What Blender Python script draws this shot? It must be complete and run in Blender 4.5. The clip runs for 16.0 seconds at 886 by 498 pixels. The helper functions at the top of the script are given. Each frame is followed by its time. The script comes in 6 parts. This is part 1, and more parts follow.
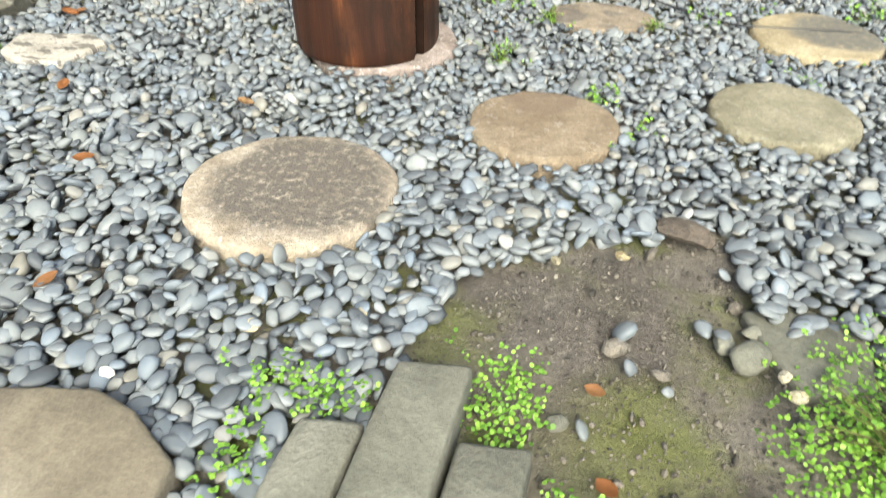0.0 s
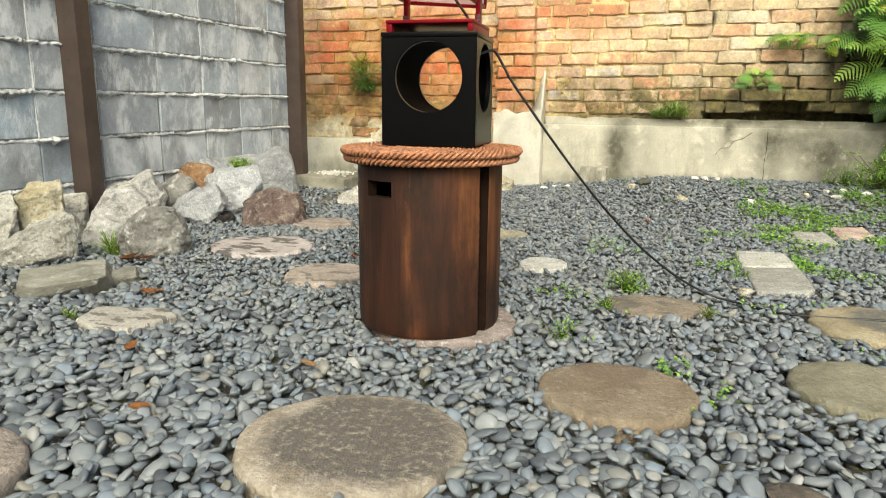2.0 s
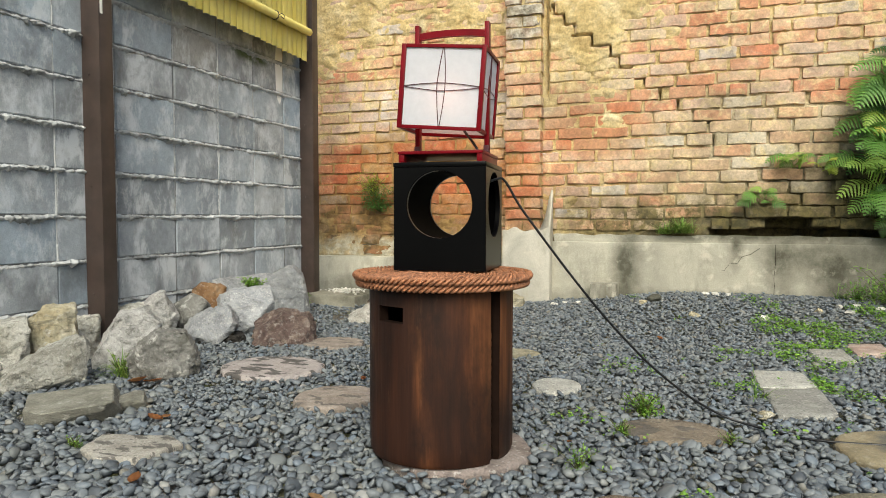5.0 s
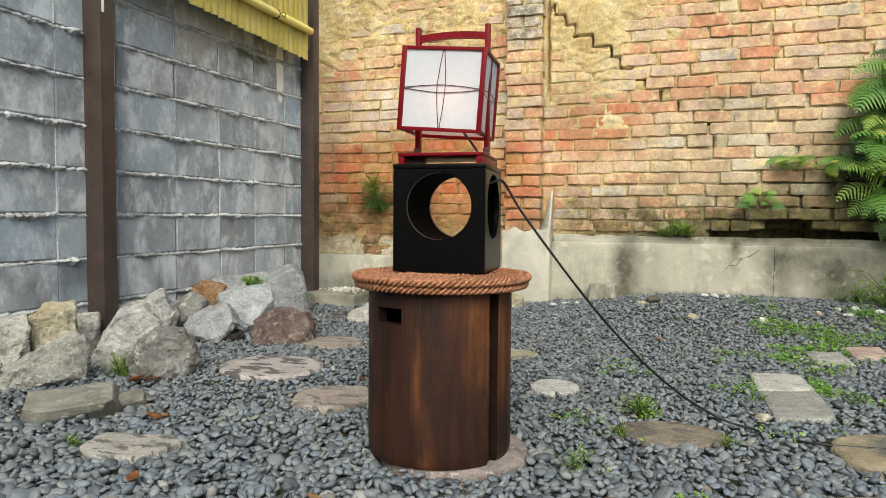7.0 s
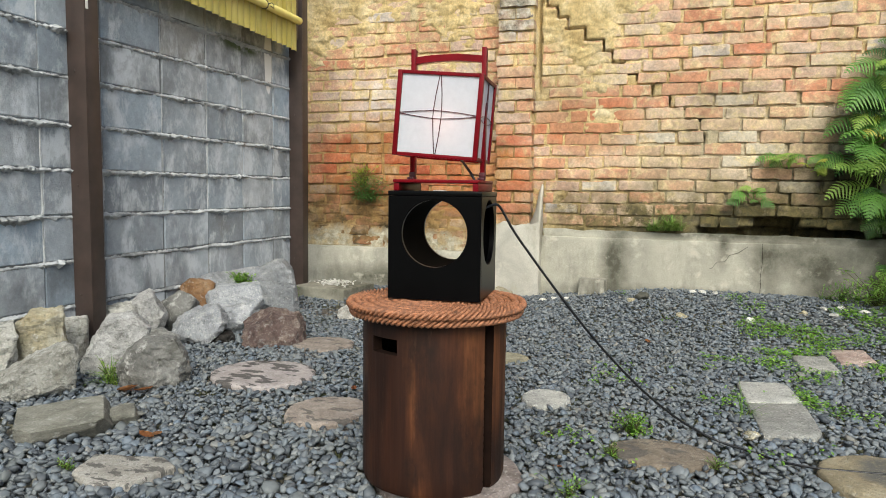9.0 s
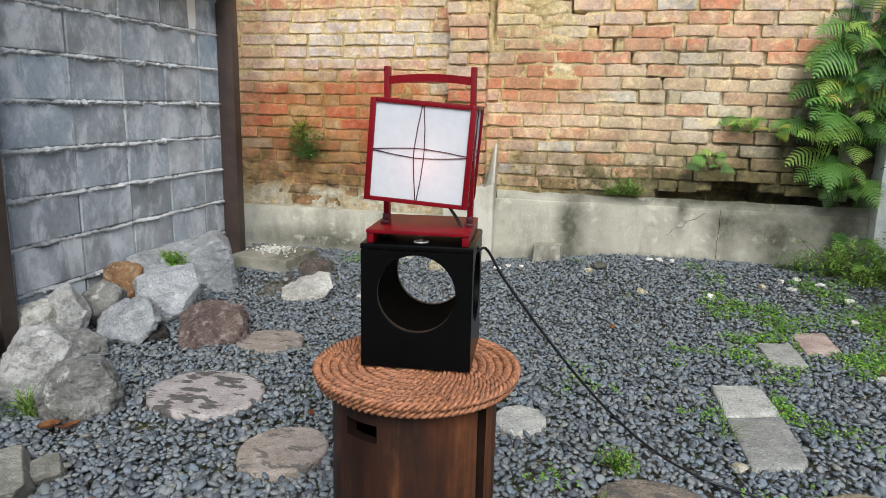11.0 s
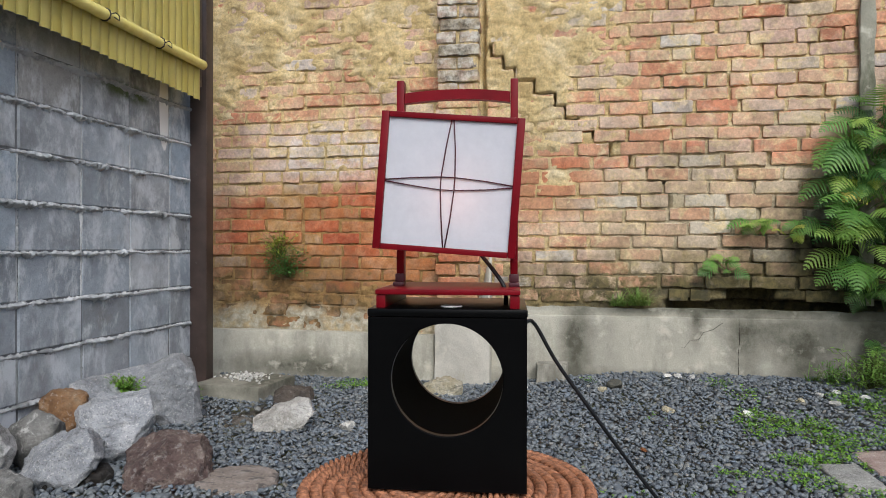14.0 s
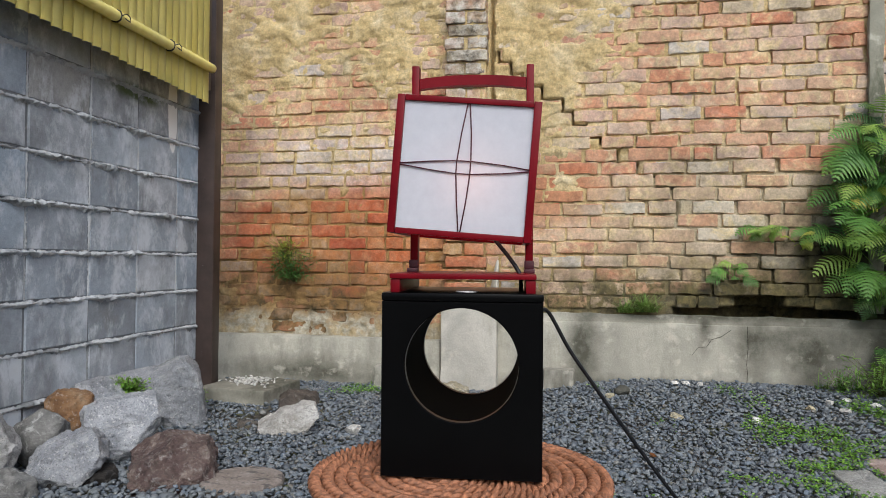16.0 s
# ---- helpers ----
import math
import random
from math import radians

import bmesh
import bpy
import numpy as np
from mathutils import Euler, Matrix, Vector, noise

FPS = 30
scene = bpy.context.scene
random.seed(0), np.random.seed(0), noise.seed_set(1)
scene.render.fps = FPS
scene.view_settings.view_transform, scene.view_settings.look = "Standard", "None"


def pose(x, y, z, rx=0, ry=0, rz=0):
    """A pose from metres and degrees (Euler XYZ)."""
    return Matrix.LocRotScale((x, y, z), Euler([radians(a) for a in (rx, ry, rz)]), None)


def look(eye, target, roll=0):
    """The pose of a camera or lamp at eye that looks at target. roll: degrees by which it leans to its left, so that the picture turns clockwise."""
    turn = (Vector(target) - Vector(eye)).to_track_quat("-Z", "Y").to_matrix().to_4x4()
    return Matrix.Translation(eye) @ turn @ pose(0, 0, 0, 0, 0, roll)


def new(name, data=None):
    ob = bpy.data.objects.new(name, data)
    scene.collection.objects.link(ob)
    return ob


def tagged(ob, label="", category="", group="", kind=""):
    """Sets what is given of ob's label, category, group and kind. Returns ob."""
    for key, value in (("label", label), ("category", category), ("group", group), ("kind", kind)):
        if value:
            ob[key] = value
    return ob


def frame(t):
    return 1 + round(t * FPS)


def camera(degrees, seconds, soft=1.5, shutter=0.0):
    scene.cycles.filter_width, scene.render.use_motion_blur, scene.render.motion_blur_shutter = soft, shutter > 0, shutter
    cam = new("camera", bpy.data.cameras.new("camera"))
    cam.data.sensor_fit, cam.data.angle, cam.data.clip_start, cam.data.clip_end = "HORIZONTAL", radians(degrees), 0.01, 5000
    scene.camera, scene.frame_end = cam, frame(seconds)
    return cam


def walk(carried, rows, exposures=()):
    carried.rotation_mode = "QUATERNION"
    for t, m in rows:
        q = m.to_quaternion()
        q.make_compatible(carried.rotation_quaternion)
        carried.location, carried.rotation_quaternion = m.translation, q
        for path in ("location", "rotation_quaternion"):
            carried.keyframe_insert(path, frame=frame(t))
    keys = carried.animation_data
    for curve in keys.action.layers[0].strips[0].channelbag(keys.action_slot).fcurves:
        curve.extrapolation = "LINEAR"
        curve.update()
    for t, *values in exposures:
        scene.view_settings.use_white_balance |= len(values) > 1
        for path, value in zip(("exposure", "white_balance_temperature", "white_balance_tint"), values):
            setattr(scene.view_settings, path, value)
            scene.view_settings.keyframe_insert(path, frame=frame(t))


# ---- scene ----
cam = camera(65.0, 16.0, soft=0.9, shutter=0.3)
PATH = [
    (0, (0.166, 0.039, 0.705), (-0.272, 1.535, -0.548), 0.1),
    (0.2, (0.183, 0.032, 0.684), (-0.29, 1.614, -0.445), 0.8),
    (0.5, (0.145, 0.004, 0.655), (-0.331, 1.705, -0.282), 1.7),
    (1, (0.124, -0.01, 0.614), (-0.43, 1.787, -0.069), 1.7),
    (1.5, (0.106, -0.005, 0.577), (-0.505, 1.824, 0.049), 1.3),
    (2, (0.099, 0.002, 0.563), (-0.539, 1.852, 0.149), 0.5),
    (2.5, (0.09, 0.007, 0.56), (-0.566, 1.868, 0.24), 0.1),
    (3, (0.089, 0.004, 0.567), (-0.573, 1.875, 0.324), -0.1),
    (3.5, (0.096, 0.001, 0.576), (-0.571, 1.879, 0.403), -0.3),
    (4, (0.093, 0.004, 0.582), (-0.584, 1.882, 0.464), -0.2),
    (6.5, (0.1, -0.005, 0.599), (-0.58, 1.874, 0.51), 0.3),
    (7, (0.1, -0.003, 0.599), (-0.58, 1.875, 0.501), 0.4),
    (7.5, (0.1, -0.001, 0.6), (-0.577, 1.879, 0.505), 0.4),
    (8, (0.098, -0.002, 0.601), (-0.579, 1.877, 0.509), 0.4),
    (10.3, (-0.035, 0.1, 0.97), (-0.579, 1.998, 0.651), 1.1),
    (10.5, (-0.061, 0.156, 0.984), (-0.588, 2.057, 0.654), 1.0),
    (11, (-0.125, 0.254, 1.003), (-0.565, 2.162, 0.595), 1.2),
    (11.5, (-0.201, 0.345, 1.04), (-0.591, 2.255, 0.595), 1.4),
    (12, (-0.296, 0.445, 1.034), (-0.545, 2.376, 0.574), 1.7),
    (12.5, (-0.333, 0.553, 1.005), (-0.56, 2.486, 0.547), 0.6),
    (13, (-0.318, 0.605, 0.937), (-0.638, 2.558, 0.645), 0.2),
    (13.5, (-0.302, 0.597, 0.846), (-0.683, 2.557, 0.726), -0.0),
    (14, (-0.299, 0.595, 0.813), (-0.683, 2.558, 0.806), 0.1),
    (14.5, (-0.306, 0.599, 0.795), (-0.692, 2.561, 0.822), 0.3),
    (15, (-0.312, 0.601, 0.783), (-0.698, 2.563, 0.814), 0.4),
    (15.5, (-0.313, 0.601, 0.777), (-0.701, 2.562, 0.796), 0.4),
    (16, (-0.317, 0.602, 0.772), (-0.712, 2.562, 0.8), 0.5),
]
walk(cam, [(t, look(eye, target, roll)) for t, eye, target, roll in PATH], [(0, 1.40, 6700, 1), (0.6, 1.20, 6700, 1), (1.2, 0.92, 6800, 1), (2.0, 0.65, 6950, 0), (3.0, 0.39, 6950, 0), (4.0, 0.20, 6750, 1), (8.2, 0.17, 6350, 2), (10.3, 0.08, 5950, 5), (12.0, 0.08, 5800, 6), (13.0, 0.12, 5780, 8), (14.0, -0.23, 5800, 9), (16, -0.25, 5780, 9)])

# ---- sky, sun and exposure ----
world = bpy.data.worlds.new("sky")
scene.world = world
world.use_nodes = True
sky = world.node_tree.nodes.new("ShaderNodeTexSky")
sky.sky_type, sky.sun_disc = "NISHITA", False
sky.sun_elevation, sky.sun_rotation = radians(43), radians(160)
sky.air_density, sky.dust_density, sky.ozone_density = 1.0, 4.0, 1.0
world.node_tree.links.new(sky.outputs[0], world.node_tree.nodes["Background"].inputs[0])
world.node_tree.nodes["Background"].inputs[1].default_value = 0.13
sun = new("sun", bpy.data.lights.new("sun", "SUN"))
sun.data.energy, sun.data.angle, sun.data.color = 2.95, radians(38), (1.0, 0.95, 0.87)
sun.matrix_world = look((1.7, -3.7, 4.65), (0, 1, 0))


# ---- materials ----
class Nodes:
    """A short hand for writing node trees."""

    def __init__(self, name):
        self.mat = bpy.data.materials.new(name)
        self.mat.use_nodes = True
        self.t = self.mat.node_tree
        self.out = self.t.nodes["Principled BSDF"]

    def add(self, kind):
        return self.t.nodes.new(kind)

    def link(self, a, b):
        self.t.links.new(a, b)

    def place(self, local=False):
        if local:
            return self.add("ShaderNodeTexCoord").outputs["Object"]
        return self.add("ShaderNodeNewGeometry").outputs["Position"]

    def stretch(self, vec, sx, sy, sz):
        m = self.add("ShaderNodeMapping")
        m.inputs["Scale"].default_value = (sx, sy, sz)
        self.link(vec, m.inputs[0])
        return m.outputs[0]

    def noise(self, vec, scale, detail=5, rough=0.6, distort=0.0):
        n = self.add("ShaderNodeTexNoise")
        n.inputs["Scale"].default_value, n.inputs["Detail"].default_value = scale, detail
        n.inputs["Roughness"].default_value, n.inputs["Distortion"].default_value = rough, distort
        self.link(vec, n.inputs["Vector"])
        return n.outputs[0]

    def ramp(self, fac, *stops):
        r = self.add("ShaderNodeValToRGB")
        e = r.color_ramp.elements
        while len(e) < len(stops):
            e.new(0.5)
        for el, (p, c) in zip(e, stops):
            el.position = p
            el.color = (c, c, c, 1) if isinstance(c, (int, float)) else (*c, 1)
        self.link(fac, r.inputs[0])
        return r.outputs[0]

    def mix(self, fac, a, b, blend="MIX"):
        m = self.add("ShaderNodeMix")
        m.data_type, m.blend_type = "RGBA", blend
        for v, s in ((fac, m.inputs[0]), (a, m.inputs[6]), (b, m.inputs[7])):
            if isinstance(v, (int, float)):
                s.default_value = v
            elif isinstance(v, tuple):
                s.default_value = (*v, 1)
            else:
                self.link(v, s)
        return m.outputs[2]

    def math(self, op, a, b=0.0):
        m = self.add("ShaderNodeMath")
        m.operation = op
        for v, s in ((a, m.inputs[0]), (b, m.inputs[1])):
            if isinstance(v, (int, float)):
                s.default_value = v
            else:
                self.link(v, s)
        return m.outputs[0]

    def rnd(self):
        """A random number that differs from piece to piece, joined or not."""
        a = self.add("ShaderNodeObjectInfo").outputs["Random"]
        b = self.add("ShaderNodeNewGeometry").outputs["Random Per Island"]
        return self.math("FRACT", self.math("ADD", a, b))

    def blob(self, vec, centre, size, soft=0.6, wobble=1.0):
        """A stain: 1 at its centre, 0 outside, with a ragged edge."""
        m = self.add("ShaderNodeMapping")
        m.inputs["Location"].default_value = [-c / s for c, s in zip(centre, size)]
        m.inputs["Scale"].default_value = [1 / s for s in size]
        self.link(vec, m.inputs[0])
        d = self.add("ShaderNodeVectorMath")
        d.operation = "LENGTH"
        self.link(m.outputs[0], d.inputs[0])
        n = self.math("MULTIPLY", self.math("SUBTRACT", self.noise(vec, 5.0, 6, 0.65), 0.5), wobble * 2)
        v = self.math("ADD", d.outputs["Value"], n)
        return self.ramp(v, (max(0.0, 1 - soft), 1.0), (1.0, 0.0))

    def end(self, colour, rough=0.8, bump=None, strength=0.3, dist=0.01, metal=0.0, spec=0.5):
        o = self.out
        self.link(colour, o.inputs["Base Color"])
        if isinstance(rough, (int, float)):
            o.inputs["Roughness"].default_value = rough
        else:
            self.link(rough, o.inputs["Roughness"])
        o.inputs["Metallic"].default_value = metal
        o.inputs["Specular IOR Level"].default_value = spec
        if bump is not None:
            b = self.add("ShaderNodeBump")
            b.inputs["Strength"].default_value, b.inputs["Distance"].default_value = strength, dist
            self.link(bump, b.inputs["Height"])
            self.link(b.outputs[0], o.inputs["Normal"])
        return self.mat


def stone_mat(name, cols, scale=9.0, speck=0.0, grain=160.0, rough=0.85, rand=0.25, local=False, bump=0.4, streak=(1, 1, 1), extra=None, dirt=0.0):
    """Natural stone: cloudy colour, fine grain and crystals."""
    n = Nodes(name)
    p = n.place(local)
    if streak != (1, 1, 1):
        p = n.stretch(p, *streak)
    big = n.noise(p, scale, 6, 0.62, 0.4)
    fine = n.noise(p, grain, 3, 0.7)
    k = len(cols) - 1
    c = n.ramp(big, *[(0.3 + 0.4 * i / k, col) for i, col in enumerate(cols)])
    c = n.mix(0.55, c, n.ramp(fine, (0.3, 0.62), (0.7, 1.25)), "MULTIPLY")
    if speck:
        c = n.mix(n.math("MULTIPLY", n.ramp(n.noise(p, grain * 0.8, 2, 0.5), (0.58, 0.0), (0.66, 1.0)), speck), c, (0.03, 0.03, 0.035))
        c = n.mix(n.math("MULTIPLY", n.ramp(n.noise(p, grain * 0.55, 2, 0.5), (0.6, 0.0), (0.68, 1.0)), speck), c, (0.75, 0.74, 0.7))
    if rand:
        v = n.ramp(n.rnd(), (0.0, 1 - rand), (1.0, 1 + rand))
        c = n.mix(1.0, c, v, "MULTIPLY")
    if dirt:
        c = n.mix(n.math("MULTIPLY", n.ramp(n.noise(n.stretch(p, 1, 1, 2.2), scale * 1.4, 8, 0.74, 0.8), (0.53, 0.0), (0.62, 1.0)), dirt), c, (0.07, 0.068, 0.05))
        c = n.mix(n.math("MULTIPLY", n.ramp(n.noise(p, scale * 2.3, 7, 0.72, 0.5), (0.56, 0.0), (0.66, 1.0)), dirt), c, (0.68, 0.67, 0.63))
    if extra:
        c = extra(n, p, c)
    h = n.math("ADD", n.noise(p, scale * 4, 6, 0.7), n.math("MULTIPLY", fine, 0.5))
    return n.end(c, rough, h, min(1.0, bump * 1.8), 0.016)


def pebble_mat():
    n = Nodes("river_pebble")
    p = n.place(True)
    r = n.rnd()
    c = n.ramp(r, (0.0, (0.057, 0.065, 0.076)), (0.18, (0.092, 0.105, 0.119)), (0.32, (0.162, 0.178, 0.187)), (0.46, (0.110, 0.130, 0.153)), (0.60, (0.186, 0.203, 0.214)),
               (0.72, (0.133, 0.146, 0.147)), (0.84, (0.137, 0.168, 0.206)), (0.93, (0.211, 0.226, 0.231)), (0.985, (0.167, 0.160, 0.137)), (1.0, (0.284, 0.285, 0.278)))
    c = n.mix(0.4, c, n.ramp(n.noise(p, 60, 4, 0.65), (0.3, 0.65), (0.7, 1.3)), "MULTIPLY")
    c = n.mix(n.ramp(n.noise(p, 3.0, 4), (0.5, 0.0), (0.75, 0.18)), c, (0.15, 0.145, 0.105))
    return n.end(c, n.ramp(n.noise(p, 25, 3), (0.3, 0.46), (0.7, 0.66)), n.noise(p, 300, 3, 0.6), 0.15, 0.004, spec=0.5)


def soil_mat():
    n = Nodes("damp_soil")
    p = n.place()
    c = n.ramp(n.noise(p, 7, 8, 0.65), (0.3, (0.085, 0.072, 0.058)), (0.5, (0.165, 0.146, 0.122)), (0.7, (0.28, 0.255, 0.22)))
    c = n.mix(0.6, c, n.ramp(n.noise(p, 120, 4, 0.7), (0.3, 0.5), (0.7, 1.35)), "MULTIPLY")
    moss = n.ramp(n.noise(p, 5.0, 6, 0.65), (0.47, 0.0), (0.6, 0.85))
    c = n.mix(moss, c, n.ramp(n.noise(p, 50, 4), (0.3, (0.09, 0.105, 0.025)), (0.7, (0.18, 0.195, 0.065))))
    crumb = n.math("MULTIPLY", n.blob(p, (0.17, 0.82, 0.0), (0.24, 0.16, 3.0), 0.6, 0.5), 0.8)
    c = n.mix(crumb, c, n.ramp(n.noise(p, 55, 6, 0.75), (0.35, (0.05, 0.042, 0.036)), (0.55, (0.14, 0.122, 0.105)), (0.7, (0.30, 0.27, 0.23))))
    green = n.math("MULTIPLY", n.blob(p, (0.25, 0.58, 0.0), (0.13, 0.16, 3.0), 0.7, 0.5), 0.75)
    c = n.mix(green, c, n.ramp(n.noise(p, 40, 5, 0.7), (0.3, (0.085, 0.095, 0.02)), (0.7, (0.19, 0.20, 0.06))))
    wet = n.ramp(n.noise(p, 4.0, 3), (0.4, 0.3), (0.65, 0.85))
    return n.end(c, wet, n.math("ADD", n.noise(p, 90, 6, 0.75), n.noise(p, 18, 5, 0.7)), 0.9, 0.016)


def brick_mat():
    n = Nodes("old_brick")
    p = n.place()
    r = n.rnd()
    c = n.ramp(r, (0.0, (0.58, 0.235, 0.13)), (0.10, (0.60, 0.28, 0.155)), (0.28, (0.61, 0.335, 0.195)), (0.45, (0.60, 0.39, 0.25)), (0.60, (0.60, 0.445, 0.30)),
               (0.75, (0.55, 0.375, 0.29)), (0.88, (0.63, 0.51, 0.34)), (0.95, (0.46, 0.40, 0.37)), (1.0, (0.64, 0.58, 0.48)))
    # kiln marks and flaked skin that change along each brick
    flake = n.ramp(n.noise(n.stretch(p, 1, 1, 1.8), 8, 6, 0.7, 0.6), (0.50, 0.0), (0.60, 0.55))
    c = n.mix(flake, c, n.ramp(r, (0.0, (0.60, 0.38, 0.26)), (0.5, (0.62, 0.30, 0.17)), (1.0, (0.64, 0.50, 0.38))))
    cloud = n.noise(p, 14, 7, 0.68, 0.5)
    # bleached bricks on the upper left half of the wall
    bleach = n.blob(p, (-1.95, 4.66, 1.75), (1.0, 3.0, 0.75), 0.45, 0.5)
    c = n.mix(n.math("MULTIPLY", bleach, 0.15), c, n.ramp(r, (0.0, (0.56, 0.32, 0.19)), (0.4, (0.60, 0.44, 0.29)), (0.7, (0.52, 0.41, 0.37)), (1.0, (0.64, 0.55, 0.43))))
    # pale buff bricks on the lower half beyond the pilaster
    pale = n.blob(p, (0.62, 4.66, 0.88), (1.25, 3.0, 0.52), 0.4, 0.5)
    c = n.mix(n.math("MULTIPLY", pale, 0.82), c, n.ramp(r, (0.0, (0.53, 0.325, 0.195)), (0.25, (0.55, 0.41, 0.265)), (0.7, (0.57, 0.465, 0.315)), (1.0, (0.56, 0.50, 0.375))))
    # lime bloom
    lime = n.math("MULTIPLY", n.blob(p, (-1.75, 4.66, 1.38), (0.72, 3.0, 0.26), 0.6, 0.6), n.ramp(cloud, (0.38, 0.25), (0.56, 0.9)))
    c = n.mix(lime, c, (0.68, 0.60, 0.54))
    bloom = n.ramp(n.noise(p, 3.2, 6, 0.7), (0.54, 0.0), (0.72, 0.45))
    c = n.mix(bloom, c, (0.58, 0.485, 0.40))
    # sandy smears of old mortar
    left = n.blob(p, (-1.9, 4.66, 2.0), (1.4, 3.0, 1.0), 0.5, 0.4)
    near = n.blob(p, (-0.6, 4.66, 1.75), (0.35, 3.0, 0.5), 0.5, 0.4)
    smear = n.ramp(n.math("ADD", n.noise(p, 9, 8, 0.74, 0.8), n.math("MULTIPLY", n.math("MAXIMUM", n.math("MULTIPLY", left, 0.25), near), 0.13)), (0.50, 0.0), (0.62, 0.85))
    c = n.mix(smear, c, n.ramp(cloud, (0.35, (0.62, 0.47, 0.22)), (0.65, (0.76, 0.63, 0.38))))
    rust = n.blob(p, (-1.75, 4.66, 0.80), (1.1, 3.0, 0.48), 0.4, 0.45)
    c = n.mix(n.math("MULTIPLY", rust, n.ramp(cloud, (0.35, 0.65), (0.6, 1.0))), c, n.ramp(r, (0.0, (0.42, 0.085, 0.03)), (0.6, (0.44, 0.165, 0.05)), (1.0, (0.40, 0.22, 0.07))))
    rust2 = n.blob(p, (-0.55, 4.66, 1.15), (0.46, 3.0, 0.24), 0.5, 0.6)
    c = n.mix(n.math("MULTIPLY", rust2, 0.8), c, n.ramp(r, (0.0, (0.50, 0.13, 0.055)), (0.6, (0.48, 0.20, 0.09)), (1.0, (0.50, 0.31, 0.17))))
    c = n.mix(0.85, c, n.ramp(n.noise(p, 2.6, 7, 0.68), (0.32, 0.62), (0.5, 1.0), (0.7, 1.3)), "MULTIPLY")
    c = n.mix(0.8, c, n.ramp(n.noise(p, 22, 6, 0.7, 0.6), (0.32, 0.66), (0.5, 1.0), (0.7, 1.28)), "MULTIPLY")
    c = n.mix(0.7, c, n.ramp(n.noise(p, 70, 6, 0.75), (0.28, 0.55), (0.72, 1.28)), "MULTIPLY")
    # weathered grey on the pilaster's upper bricks
    worn = n.math("MULTIPLY", n.blob(p, (-0.99, 4.56, 2.05), (0.18, 0.12, 0.42), 0.3, 0.2), n.ramp(cloud, (0.35, 0.5), (0.6, 0.95)))
    c = n.mix(worn, c, n.ramp(n.noise(p, 13, 6, 0.7), (0.38, (0.035, 0.032, 0.024)), (0.5, (0.36, 0.33, 0.27)), (0.6, (0.66, 0.64, 0.57))))
    # grime over the lower courses beyond the pilaster
    grime = n.math("MULTIPLY", n.blob(p, (0.35, 4.66, 0.52), (1.7, 3.0, 0.42), 0.6, 0.5), n.ramp(n.noise(p, 7, 7, 0.7), (0.42, 0.0), (0.62, 0.55)))
    c = n.mix(grime, c, (0.20, 0.16, 0.085))
    # green and black growth low on the wall, with the ferns' shade painted in
    mould_shade = n.math("MULTIPLY", n.math("MAXIMUM", n.blob(p, (1.10, 4.66, 0.72), (0.60, 3.0, 0.52), 0.6, 0.5), n.blob(p, (0.36, 4.66, 0.58), (0.34, 3.0, 0.14), 0.6, 0.9)), 0.96)
    c = n.mix(mould_shade, c, n.ramp(n.noise(p, 22, 5), (0.35, (0.012, 0.011, 0.008)), (0.65, (0.075, 0.07, 0.03))))
    green = n.math("MULTIPLY", n.blob(p, (0.35, 4.66, 0.54), (1.5, 3.0, 0.28), 0.6, 0.6), n.ramp(n.noise(p, 13, 7, 0.72), (0.40, 0.1), (0.52, 0.95)))
    c = n.mix(green, c, n.ramp(cloud, (0.4, (0.055, 0.048, 0.018)), (0.6, (0.17, 0.135, 0.05))))
    foot = n.math("MULTIPLY", n.blob(p, (-2.2, 4.66, 0.46), (1.3, 3.0, 0.38), 0.6, 0.6), n.ramp(n.noise(p, 9, 6, 0.65), (0.4, 0.55), (0.6, 1.0)))
    c = n.mix(foot, c, n.ramp(cloud, (0.4, (0.07, 0.05, 0.018)), (0.6, (0.22, 0.125, 0.04))))
    h = n.math("ADD", n.noise(p, 45, 6, 0.72), n.math("MULTIPLY", n.noise(p, 200, 3, 0.6), 0.4))
    return n.end(c, 0.9, h, 0.6, 0.014)


